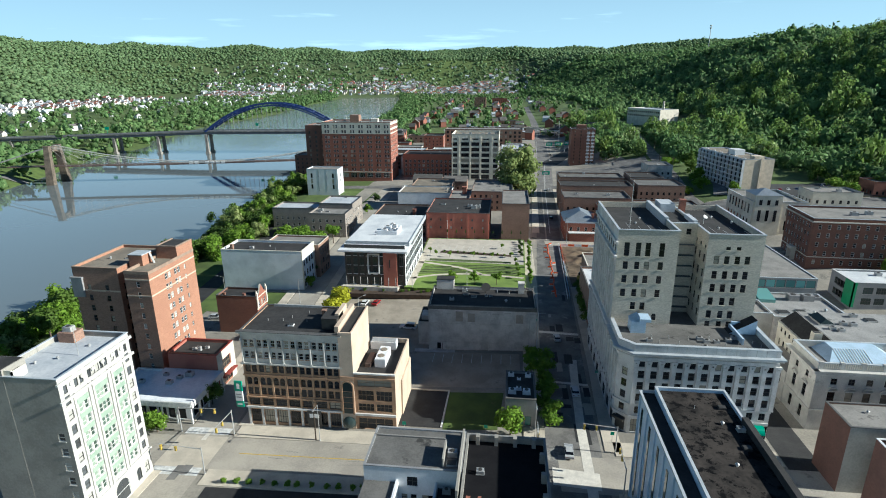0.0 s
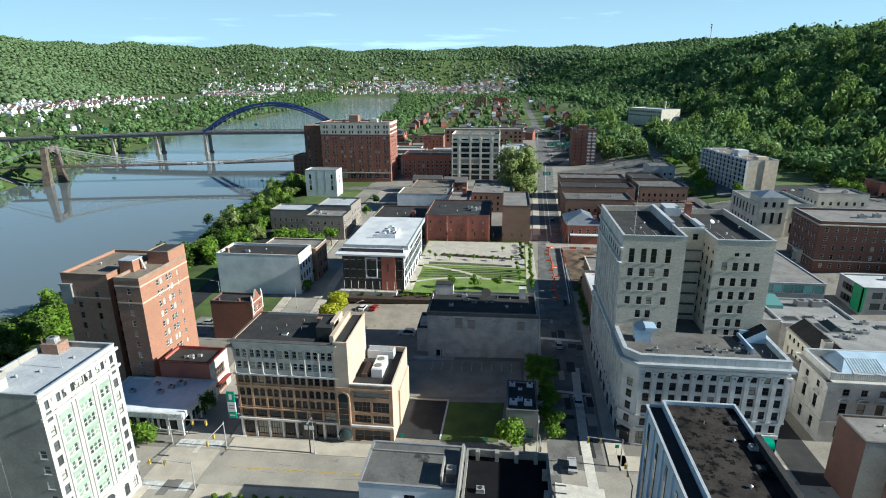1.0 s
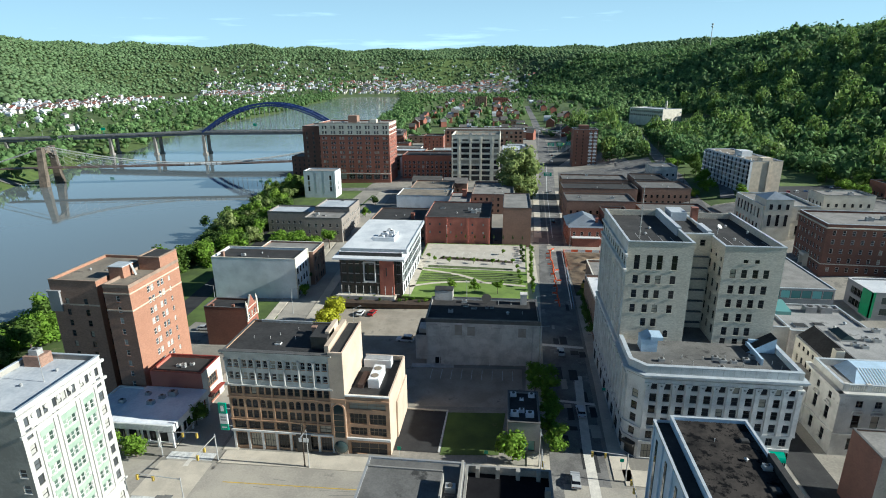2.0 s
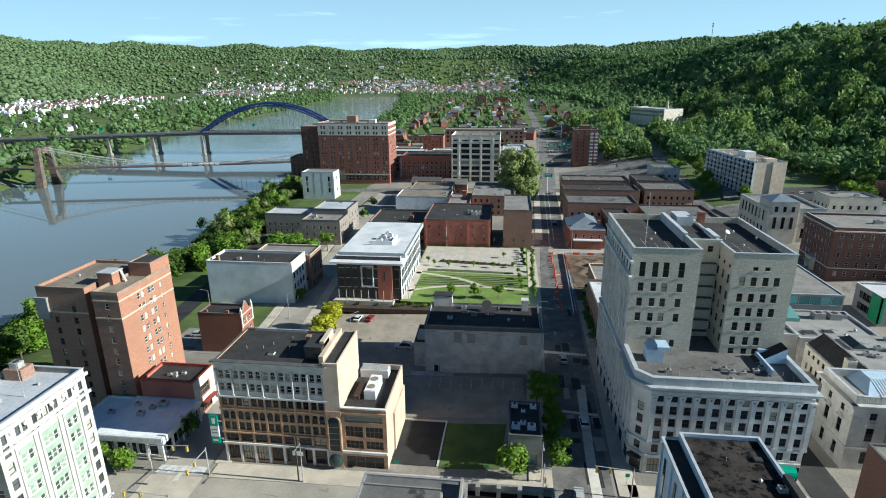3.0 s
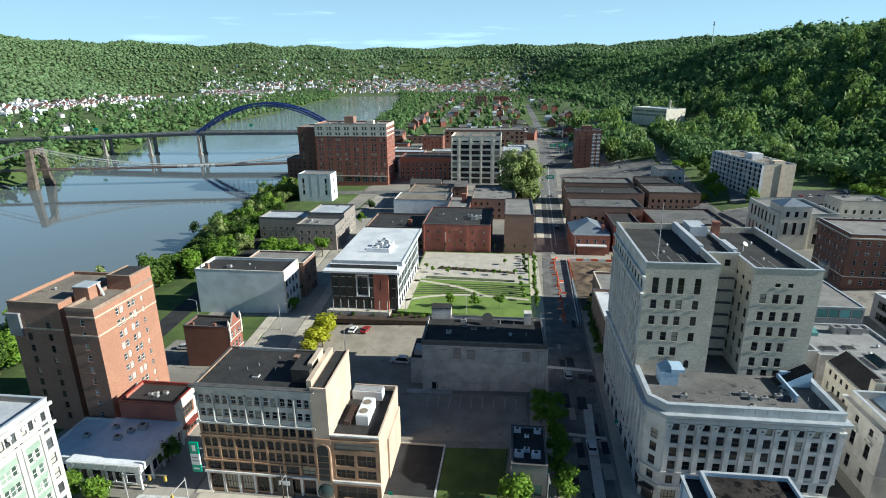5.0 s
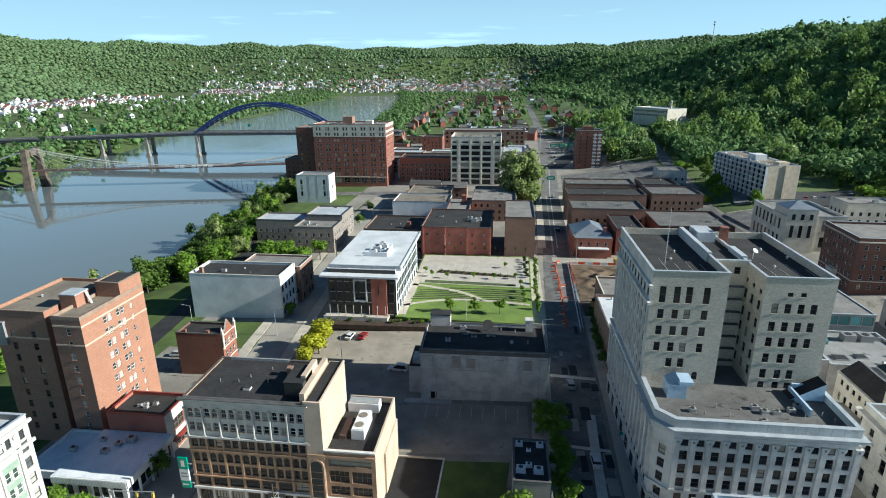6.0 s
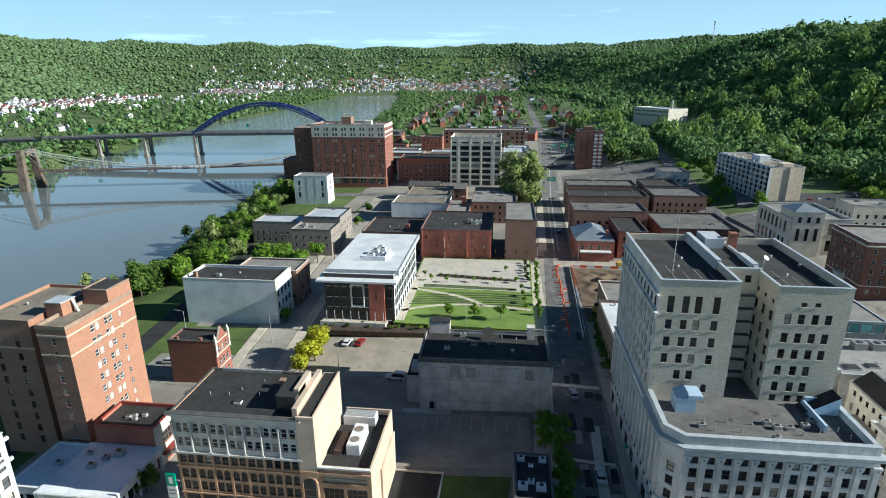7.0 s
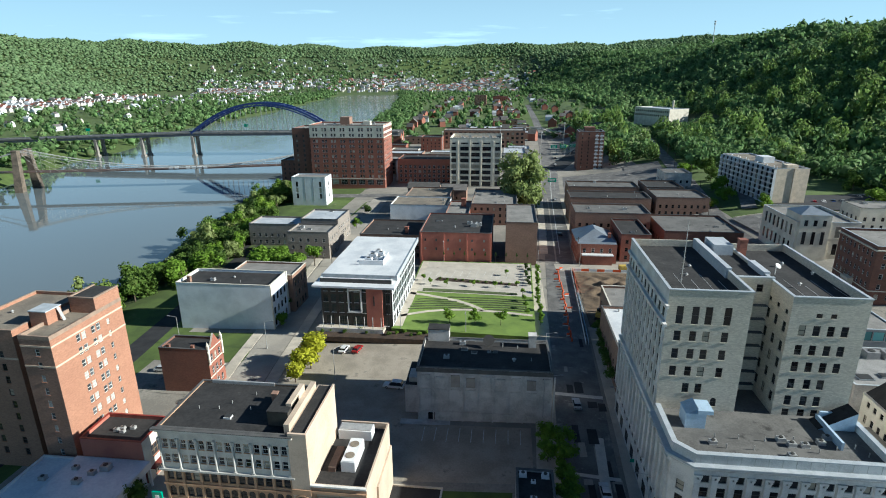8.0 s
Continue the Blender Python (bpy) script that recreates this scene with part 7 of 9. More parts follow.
def north_blocks():
    b = Building("brick_building", "long red painted brick building with a black roof", "commercial building", -44.4, 252.6, 30.0, 33.0, 13.2, BRICK_PAINTED, ROOF_BLACK, z=0.5, parapet=0.5, coping=COPING_DARK, frame=FRAME_TAN, pane=GLASS_PALE)
    b.windows("S", [2.4, 7.0, 12.0, 17.0, 22.0, 27.0], [5.4, 9.2], 0.8, 1.2, "plain")
    b.close()
    for i in range(4):
        b.add("pilaster", Geo().box(9.6 * i + 0.2, -0.25, -2, 9.6 * i + 0.9, -0.004, 12.6), BRICK_PAINTED)
    for x, y, k, s in ((22, 12, "box", 1.6), (24, 14, "box", 1.5), (20, 16, "box", 1.3), (14, 10, "vent", 1.0), (6, 20, "skylight", 1.4)):
        b.unit(x, y, k, s)
    auto("brick_building", "brick shop with a black roof and tall chimney", -72.5, 262, 27.9, 26, 11.0, BRICK_BROWN, ROOF_BLACK, "SEW").unit(20, 6, "chimney", 1.3, material=BRICK_RED)
    c = Building("brick_warehouse", "narrow blank brown brick warehouse", "warehouse", -8.6, 254.0, 12.8, 33.0, 18.0, BRICK_BROWN, ROOF_GREY, z=0.3, parapet=0.4, coping=COPING_DARK)
    c.even("E", 7, [2, 6, 10, 14], 1.2, 2.0, "arch")
    c.close()
    auto("brick_house", "grey-brown brick terrace with a pale front", -105.5, 261, 19, 14.5, 12.4, TAUPE, ROOF_GREY, "SE", frame=FRAME_WHITE)
    auto("brick_house", "long dark brick terrace with pale rear", -133, 281, 26, 15, 10.8, TAUPE, ROOF_PALE, "SE", frame=FRAME_WHITE)
    auto("brick_house", "brick corner shop with a pale upper front", -106.6, 281, 18.4, 20, 13.2, TAUPE, ROOF_PALE, "SE", frame=FRAME_WHITE)
    m = auto("painted_building", "low building with a faded painted mural wall", -71.5, 322, 31.5, 22, 10.4, PAINT_WALL, ROOF_TAN, "E")
    auto("brick_building", "low brown roofed shed", -68, 346, 26, 30, 9.5, BRICK_BROWN, ROOF_TAN, "S")
    auto("brick_building", "weathered red brick shed with a flat roof", -39.4, 300, 12, 34, 9.8, BRICK_RED, ROOF_GREY, "SE").unit(8, 24, "chimney", 2.0, material=BRICK_RED)
    auto("commercial_building", "grey flat-roofed commercial brick block", -27, 318, 24, 40, 11.5, BRICK_BROWN, ROOF_GREY, "SE")
    # gable-roofed sheds
    for x, y, w, d, h in ((-72, 380, 20, 12, 8), (-50, 378, 16, 11, 7)):
        s = Building("gabled_shed", "brick shed with a dark gabled roof", "shed", x, y, w, d, h, BRICK_BROWN, SHINGLE, parapet=0.0)
        s.even("S", 4, [1.2], 1.2, 1.6)
        s.close()
        g = Geo().poly([(-0.4, -0.4, h), (w + 0.4, -0.4, h), (w + 0.4, d / 2, h + 3), (-0.4, d / 2, h + 3)]).poly([(-0.4, d + 0.4, h), (w + 0.4, d + 0.4, h), (w + 0.4, d / 2, h + 3), (-0.4, d / 2, h + 3)])
        g.poly([(0, 0, h), (0, d, h), (0, d / 2, h + 2.7)]).poly([(w, 0, h), (w, d, h), (w, d / 2, h + 2.7)])
        s.add("gable_roof", g, SHINGLE)
    k = Building("small_block", "white rendered block with dark vertical window strips", "commercial building", -144.5, 367.5, 22, 13, 15.2, PANEL_WHITE, ROOF_GREY, z=-0.5, parapet=0.6)
    k.windows("S", [3.4, 18.6], [1.5, 5.3, 9.1], 1.4, 3.2, "sash")
    k.windows("E", [6.5], [1.5, 5.3, 9.1], 1.4, 2.6, "sash")
    k.close()
    for x in (8.4, 14.0, 20.6):
        k.add("stripe", Geo().box(x - 0.12, -0.06, 0, x + 0.12, -0.004, 14.4), PANEL_GREY)
    # the tall hotel
    h = Building("hotel", "tall red brick hotel with a white two-storey crown", "hotel", -150, 422, 54, 28, 43.4, BRICK_RED, ROOF_GREY, z=-1, parapet=0.9, coping=STONE_PALE, frame=FRAME_WHITE)
    rows = [6.0 + 3.55 * i for i in range(8)]
    cols = []
    for i in range(8):
        cols += [2.8 + 6.7 * i, 5.0 + 6.7 * i]
    h.windows("S", cols, rows, 1.5, 2.0, "sash")
    h.windows("S", cols, [35.2], 1.4, 2.0, "sash")
    h.windows("S", cols, [38.9], 1.4, 2.2, "arch")
    h.even("S", 8, [0.8], 4.6, 3.6, "grid", margin=0.8)
    h.even("E", 7, rows + [35.2, 38.9], 1.5, 2.0, "sash")
    h.close()
    crown = Geo()
    for za, zb in ((34.4, 35.1), (37.3, 38.8), (41.2, 43.0)):
        crown.box(-0.1, -0.12, za, 54.1, -0.004, zb)
    xs_ = [0.0] + [v for c_ in cols for v in (c_ - 0.72, c_ + 0.72)] + [54.0]
    for i in range(0, len(xs_), 2):
        crown.box(xs_[i], -0.11, 35.1, xs_[i + 1], -0.004, 41.2)
    h.add("white_crown", crown, STONE_PALE, "white terracotta crown")
    ce = Geo().box(-0.1, -0.12, 41.2, 28.1, -0.004, 43.0).box(-0.1, -0.12, 37.3, 28.1, -0.004, 38.8).box(-0.1, -0.12, 34.4, 28.1, -0.004, 35.1)
    h.add("white_crown", ce, STONE_PALE, s="E")
    h.band("S", 4.9, 5.4, 0.35, STONE_PALE)
    h.add("lift_house", Geo().box(20, 10, 42, 27, 18, 48.0), BRICK_BROWN)
    h.add("lift_house", Geo().box(38, 6, 42, 43, 11, 45.5), STONE_PALE)
    for i in range(6):
        h.unit(8 + i * 7, 8 + (i % 3) * 5, "box", 1.2)
    a = auto("hotel_annex", "dark brick wing of the tall hotel", -167, 432, 16.8, 26, 43.0, BRICK_DARK, ROOF_GREY, "SW", step_x=4.5, ww=1.4, wh=1.9, floor=3.55, category="hotel")
    auto("brick_building", "low dark brick building by the river bank", -180, 438, 12.6, 20, 22.0, BRICK_DARK, ROOF_GREY, "SW")
    # the white concrete-framed warehouse
    w = Building("warehouse", "seven-storey pale concrete-framed warehouse with wide windows", "warehouse", -49.0, 424.0, 36.0, 30, 34.5, STONE_PALE, ROOF_TAN, parapet=1.6, coping=STONE_PALE)
    for i in range(5):
        wd = 3.4 if i in (0, 4) else 6.0
        x = (2.6, 10.2, 18.0, 25.8, 33.4)[i]
        w.windows("S", [x], [4.9 + 4.15 * r for r in range(6)], wd, 2.7, "grid")
        w.windows("S", [x], [30.2], wd * 0.8, 1.0, "plain")
        w.windows("S", [x], [0.6], wd, 3.2, "grid")
    w.even("E", 5, [4.9 + 4.15 * r for r in range(6)], 4.4, 2.7, "grid")
    w.close()
    for x in (0.4, 5.6, 14.1, 21.9, 30.4, 35.6):
        w.add("pier", Geo().box(x - 0.4, -0.35, -2, x + 0.4, -0.004, 32.6), STONE_PALE)
    for z in (4.2, 16.6, 29.4):
        w.band("S", z, z + 0.4, 0.25, STONE_PALE)
    for i in range(7):
        w.unit(3 + i * 5, 6 + (i % 3) * 6, "box", 1.3)
    auto("brick_building", "red brick block with a pale bay front", -90, 440, 40.5, 26, 18.0, BRICK_RED, ROOF_BLACK, "SEW", step_x=3.4, ww=1.8, wh=2.2, frame=FRAME_WHITE)
    auto("white_shed", "white walled block beside the hotel", -94, 452, 3.8, 34, 15, PANEL_WHITE, ROOF_GREY, "E")
    auto("garage", "pale concrete parking garage", -12, 486, 18, 36, 15.0, CONCRETE_WALL, ROOF_PALE, "SE", step_x=9, ww=7.4, wh=1.5, floor=3.6, kind="plain", category="garage")
    auto("brick_mill", "long brown brick mill", -78, 640, 88, 26, 19.0, BRICK_BROWN, ROOF_GREY, "SE", step_x=5, ww=2.6, wh=2.6, floor=4.4)
    auto("brick_mill", "red brick mill wing", -100, 620, 22, 26, 15.0, BRICK_RED, ROOF_BLACK, "SE", step_x=4)
    auto("commercial_building", "brown brick block with pale upper wall", -118, 520, 34, 20, 12, BRICK_BROWN, ROOF_PALE, "SE")
    # east side of the main street
    auto("brick_house", "brick shop below the office tower with a white roof", 19.6, 153.0, 13.6, 34, 11.4, BRICK_BROWN, ROOF_WHITE, "W", units=2)
    auto("brick_building", "soot-stained brick building beside the building site", 22.6, 187.6, 20, 18.6, 10.4, BRICK_BROWN, ROOF_GREY, "SW", units=2, coping=STONE_PALE)
    p = Building("brick_house", "old brick house with a hipped metal roof", "house", 21.5, 259, 16, 22, 8.4, BRICK_RED, ROOF_METAL, parapet=0.0, frame=FRAME_WHITE)
    p.even("S", 4, [1.0, 4.6], 1.2, 1.9)
    p.even("W", 5, [1.0, 4.6], 1.2, 1.9)
    p.close()
    g = Geo()
    c4 = [(-0.5, 3.6, 8.4), (16.5, 3.6, 8.4), (16.5, 22.5, 8.4), (-0.5, 22.5, 8.4)]
    ra, rb = (8, 10, 12.4), (8, 17, 12.4)
    g.poly([c4[0], c4[1], ra]).poly([c4[1], c4[2], rb, ra]).poly([c4[2], c4[3], rb]).poly([c4[3], c4[0], ra, rb])
    p.add("hipped_roof", g, ROOF_METAL, "pale metal hipped roof")
    p.add("porch", Geo().box(2, -2.4, -1, 14, -0.01, 4.0).box(1.6, -2.8, 4.0, 14.4, -0.01, 4.4, 1), [BRICK_RED, SIGN_WHITE])
    p.unit(13.5, 6, "chimney", 1.0, z=9.5, material=BRICK_RED)
    for x, y, w_, d_, h_, wl_, rf in ((39.5, 262, 12, 26, 12, BRICK_RED, ROOF_BLACK), (23.5, 289, 34, 20, 14.5, BRICK_BROWN, ROOF_PATCHY), (24.5, 322, 41, 18, 14.5, BRICK_BROWN, ROOF_BLACK), (59, 270, 32, 30, 7.6, BRICK_DARK, ROOF_PATCHY), (27, 356, 40, 18, 13.5, BRICK_BROWN, ROOF_PATCHY), (68, 322, 26, 22, 10.0, BRICK_BROWN, ROOF_PATCHY), (70, 352, 20, 22, 9.6, BRICK_BROWN, ROOF_BLACK), (86, 378, 16, 18, 10.5, CONCRETE_WALL, ROOF_PATCHY)):
        auto("brick_building", "weathered brick shop building with a flat roof", x, y, w_, d_, h_, wl_, rf, "SW", group="old shops east of the main street")
    auto("stone_house", "pale flat-roofed building below the wooded hill", 138, 276, 22, 14, 10, STONE_PALE, ROOF_GREY, "SW")
    auto("brick_school", "long low red brick building below the hill", 190, 318, 50, 14, 8, BRICK_RED, ROOF_BLACK, "SW")


north_blocks()


# ---- bridges ----
def suspension_bridge():
    W_, E_ = Vector((-389, 430, 0)), Vector((-147, 482, 0))
    a = (E_ - W_).normalized()
    n = Vector((-a.y, a.x, 0))
    R = root("suspension_bridge", "old wire suspension bridge with sandstone towers", "bridge", 0, 0, 0)
    span = (E_ - W_).length
    deck = lambda t: 4.2 - 1.2 * t + 3.4 * t * t
    g = Geo()
    N = 40
    for i in range(-6, N):
        p, q = W_ + a * span * i / N, W_ + a * span * (i + 1) / N
        z0, z1 = (deck(max(0, i / N)), deck(max(0, (i + 1) / N)))
        g.beam((p.x, p.y, z0), (q.x, q.y, z1), 8.0, 0.7)
    part("deck", g, STEEL_RUST, R, "timber and steel deck")
    for s in (-1, 1):
        g = Geo()
        for i in range(N):
            p, q = W_ + a * span * i / N + n * 4 * s, W_ + a * span * (i + 1) / N + n * 4 * s
            z0, z1 = deck(i / N), deck((i + 1) / N)
            g.beam((p.x, p.y, z0 + 1.7), (q.x, q.y, z1 + 1.7), 0.2, 0.25).beam((p.x, p.y, z0 + 0.3), (p.x, p.y, z0 + 1.7), 0.12, 0.12).beam((p.x, p.y, z0 + 0.4), (q.x, q.y, z1 + 1.6), 0.1, 0.1)
        part("railing", g, STEEL_RUST, R)
        for off in (0, 0.7):
            g = Geo()
            M_ = 48
            top, low = 21.2, 5.4
            cz = lambda t: low + (top - low) * (2 * t - 1) ** 2 + off * 0.4
            for i in range(M_):
                p, q = W_ + a * span * i / M_ + n * (4 + off) * s, W_ + a * span * (i + 1) / M_ + n * (4 + off) * s
                g.tube((p.x, p.y, cz(i / M_)), (q.x, q.y, cz((i + 1) / M_)), 0.22, n=6)
            p, q = W_ - a * 60 + n * 4 * s, W_ + n * (4 + off) * s
            g.tube((p.x, p.y, 3.0), (q.x, q.y, cz(0)), 0.22, n=6)
            part("cable", g, CABLE, R, "pale main cable")
        for i in range(1, 24):
            t = i / 24
            p = W_ + a * span * t + n * 4 * s
            part("hanger", Geo().tube((p.x, p.y, deck(t)), (p.x, p.y, 5.4 + 15.8 * (2 * t - 1) ** 2), 0.06, n=5), CABLE, R)
        for k in range(1, 6):
            q = W_ + a * (k * 14) + n * 4 * s
            p = W_ + n * 4 * s
            part("stay", Geo().tube((p.x, p.y, 20.5), (q.x, q.y, deck(k * 14 / span)), 0.06, n=5), CABLE, R)
    for c in (W_, E_):
        g = Geo()
        for s in (-1, 1):
            b0, t0 = c + n * 12.0 * s, c + n * 7.6 * s
            def sq(p, u, v, z):
                return [(p + a * u * i + n * v * j).to_tuple()[:2] + (z,) for i, j in ((-1, -1), (1, -1), (1, 1), (-1, 1))]
            lo, hi = sq(b0, 3.2, 2.6, RIVER - 4), sq(t0, 2.0, 1.9, 21.0)
            for i in range(4):
                g.poly([lo[i], lo[(i + 1) % 4], hi[(i + 1) % 4], hi[i]])
            g.poly(hi)
            cap = sq(t0, 2.4, 2.3, 21.0), sq(t0, 2.2, 2.1, 21.9)
            for i in range(4):
                g.poly([cap[0][i], cap[0][(i + 1) % 4], cap[1][(i + 1) % 4], cap[1][i]])
            g.poly(cap[1]).poly(cap[0])
        for i in range(8):
            t0, t1 = math.pi * i / 8, math.pi * (i + 1) / 8
            p, q = c + n * 6.6 * math.cos(t0), c + n * 6.6 * math.cos(t1)
            g.beam((p.x, p.y, 14.5 + 3.2 * math.sin(t0)), (q.x, q.y, 14.5 + 3.2 * math.sin(t1)), 2.6, 1.6)
        p, q = c + n * 5, c - n * 5
        g.beam((p.x + n.x * 3, p.y + n.y * 3, 19.6), (q.x - n.x * 3, q.y - n.y * 3, 19.6), 3.0, 2.6)
        part("tower", g, BRIDGE_STONE, R, "weathered sandstone bridge tower")
    for i in range(7):
        p = W_ + a * span * (0.455 + 0.018 * i)
        part("sheeting", Geo().box(-1.6, -0.25, 0, 1.6, 0.25, 1.9), PANEL_WHITE, R, m=pose(p.x + n.x * -4.3, p.y + n.y * -4.3, deck(0.5) + 0.2, 0, 0, math.degrees(math.atan2(a.y, a.x)))) if i != 2 else None
    strip("road", [(-398, 428), (-470, 412), (-560, 400)], 9, 0.6, ASPHALT, "approach road beyond the river")


def arch_bridge():
    A_, B_ = Vector((-359, 628, 0)), Vector((-199, 645, 0))
    a = (B_ - A_).normalized()
    n = Vector((-a.y, a.x, 0))
    at = lambda px: A_ + a * ((px + 359) / a.x)
    R = root("arch_bridge", "blue steel tied-arch road bridge on concrete piers", "bridge", 0, 0, 0)
    ZD = 15.4
    zd = lambda px: float(np.interp(px, (-700, -560, -365, -359), (6.0, 9.0, 15.2, ZD)))
    def run(s, dz, w, h):
        g = Geo()
        ks = (-700, -630, -560, -495, -430, -365, -359, -130)
        for u, v in zip(ks, ks[1:]):
            p, q = at(u) + n * s, at(v) + n * s
            g.beam((p.x, p.y, zd(u) + dz), (q.x, q.y, zd(v) + dz), w, h)
        return g
    part("deck", run(0, 0, 17, 1.0), ASPHALT, R)
    for s in (-8, 8):
        part("girder", run(s, -1.6, 0.5, 2.6), STEEL_DECK, R)
        part("barrier", run(s * 1.04, 0.95, 0.4, 0.9), STEEL_GREY, R)
    L_, R_ = at(-359), at(-199)
    H_, N = 32.0, 28
    pos = lambda t, s, dz=0: (L_.x + (R_.x - L_.x) * t + n.x * s, L_.y + (R_.y - L_.y) * t + n.y * s, ZD + dz + H_ * (1 - (2 * t - 1) ** 2))
    for s in (-8, 8):
        g, h = Geo(), Geo()
        for i in range(N):
            g.beam(pos(i / N, s), pos((i + 1) / N, s), 1.5, 2.0)
            h.beam(pos(i / N, s, -2.8 * (1 - abs(2 * i / N - 1) ** 6)), pos((i + 1) / N, s, -2.8 * (1 - abs(2 * (i + 1) / N - 1) ** 6)), 1.2, 1.2)
            h.beam(pos(i / N, s, -2.6), pos((i + 1) / N, s), 0.35, 0.35)
        part("arch_rib", g, STEEL_BLUE, R, "deep blue steel arch rib")
        part("lower_chord", h, STEEL_BLUE, R)
        for i in range(2, 27):
            t = i / 28
            x, y, z = pos(t, s)
            part("hanger", Geo().tube((x, y, ZD), (x, y, z), 0.17, n=5), STEEL_GREY, R)
    for i in range(4, 25, 2):
        part("cross_brace", Geo().beam(pos(i / N, -8), pos(i / N, 8), 0.6, 0.6), STEEL_BLUE, R)
        part("cross_brace", Geo().beam(pos(i / N, -8), pos(min(1, (i + 2) / N), 8), 0.3, 0.3), STEEL_BLUE, R)
    for px in (-359, -416, -468, -525, -590, -650, -199, -160):
        c = at(px)
        g = Geo()
        for s in (-6.5, 6.5):
            b0 = c + n * s
            m_ = [(b0 + a * 1.4 * i + n * 1.7 * j) for i, j in ((-1, -1), (1, -1), (1, 1), (-1, 1))]
            g.prism([(v.x, v.y) for v in m_], RIVER - 5, zd(px) - 3.4)
            m_ = [(b0 + a * 2.2 * i + n * 2.5 * j) for i, j in ((-1, -1), (1, -1), (1, 1), (-1, 1))]
            g.prism([(v.x, v.y) for v in m_], RIVER - 5, RIVER + 2.0)
        u, v = c + n * 8.6, c - n * 8.6
        g.beam((u.x, u.y, zd(px) - 3.6), (v.x, v.y, zd(px) - 3.6), 2.4, 1.8)
        part("pier", g, PIER, R, "concrete bridge pier")
    for i in range(10):
        c, z = at(-650 + i * 50), zd(-650 + i * 50)
        part("lamp_post", Geo().tube((c.x, c.y, z + 0.5), (c.x, c.y, z + 9), 0.12, 0.08, 6).tube((c.x - 1.6, c.y, z + 9), (c.x + 1.6, c.y, z + 9), 0.06, n=5), METAL, R)
    for px, w in ((-478, 5), (-300, 4)):
        c = at(px)
        part("road_sign", Geo().box(-w / 2, -0.1, 0, w / 2, 0.1, 3.2).tube((0, 0.1, -6), (0, 0.1, 0), 0.12), SIGN_GREEN, R, "green overhead road sign", m=pose(c.x, c.y, zd(px) + 6, 0, 0, 6))


suspension_bridge()
arch_bridge()


# ---- trees ----
def ico(sub):
    bm = bmesh.new()
    bmesh.ops.create_icosphere(bm, subdivisions=sub, radius=1.0)
    v = np.array([q.co[:] for q in bm.verts])
    f = np.array([[q.index for q in t.verts] for t in bm.faces])
    bm.free()
    return v, f


ICO1 = ico(1)


def leaf_cards(rng, centres, radii, count, size):
    """Small bent leaf sprays scattered over lumps; two triangles each."""
    k = rng.choice(len(centres), count, p=radii ** 2 / (radii ** 2).sum())
    d = rng.normal(size=(count, 3))
    d /= np.linalg.norm(d, axis=1)[:, None]
    c = centres[k] + d * (radii[k] * rng.uniform(0.75, 1.12, count))[:, None]
    nrm = d + rng.normal(size=(count, 3)) * 0.55
    nrm /= np.linalg.norm(nrm, axis=1)[:, None]
    u = np.cross(nrm, rng.normal(size=(count, 3)))
    u /= np.linalg.norm(u, axis=1)[:, None]
    w = np.cross(nrm, u)
    s = (size * rng.uniform(0.6, 1.4, count))[:, None]
    v = np.stack([c - u * s, c - w * s * 0.6 + nrm * s * 0.2, c + u * s, c + w * s * 0.6 + nrm * s * 0.2], 1).reshape(-1, 3)
    i = np.arange(count)[:, None] * 4
    f = np.concatenate([i + [0, 1, 2], i + [0, 2, 3]])
    return v, f


def lump(rng, base, c, r, rough=0.22):
    v = base[0] * (1 + rng.uniform(-rough, rough, (len(base[0]), 1))) * r * np.array([1, 1, 0.85]) + c
    return v, base[1]


def join(parts):
    vs, fs, k = [], [], 0
    for v, f in parts:
        vs.append(v)
        fs.append(f + k)
        k += len(v)
    return np.concatenate(vs), np.concatenate(fs)


def tri_mesh(name, v, f, mats):
    me = bpy.data.meshes.new(name)
    me.vertices.add(len(v))
    me.vertices.foreach_set("co", np.asarray(v, np.float32).ravel())
    me.loops.add(len(f) * 3)
    me.loops.foreach_set("vertex_index", np.asarray(f, np.int32).ravel())
    me.polygons.add(len(f))
    me.polygons.foreach_set("loop_start", np.arange(0, len(f) * 3, 3, dtype=np.int32))
    me.polygons.foreach_set("loop_total", np.full(len(f), 3, np.int32))
    for m in mats:
        me.materials.append(m)
    me.update(calc_edges=True)
    return me


CROWNS, TRUNKS = {}, {}


def crown_mesh(style, k, material):
    """A crown one metre in radius: lumps of uneven size with leaf sprays over them."""
    key = (style, k, material.name)
    if key not in CROWNS:
        rng = np.random.default_rng(100 + k * 17 + len(style))
        n = 13
        c = rng.normal(size=(n, 3)) * np.array([0.42, 0.42, 0.36])
        if style == "round":
            c *= 0.66
        if style == "tall":
            c = rng.normal(size=(n, 3)) * np.array([0.28, 0.28, 0.62])
        if style == "cone":
            z = np.linspace(-1.0, 1.3, n)
            c = np.stack([rng.normal(size=n) * 0.06, rng.normal(size=n) * 0.06, z], 1)
        r = rng.uniform(0.3, 0.5, n)
        if style == "cone":
            r = np.linspace(0.5, 0.08, n)
        ps = [lump(rng, ICO1, c[i], r[i] * 0.72, 0.2) for i in range(n)]
        ps.append(leaf_cards(rng, c, r, 1000, 0.1))
        v, f = join(ps)
        CROWNS[key] = tri_mesh("crown", v, f, [material])
    return CROWNS[key]


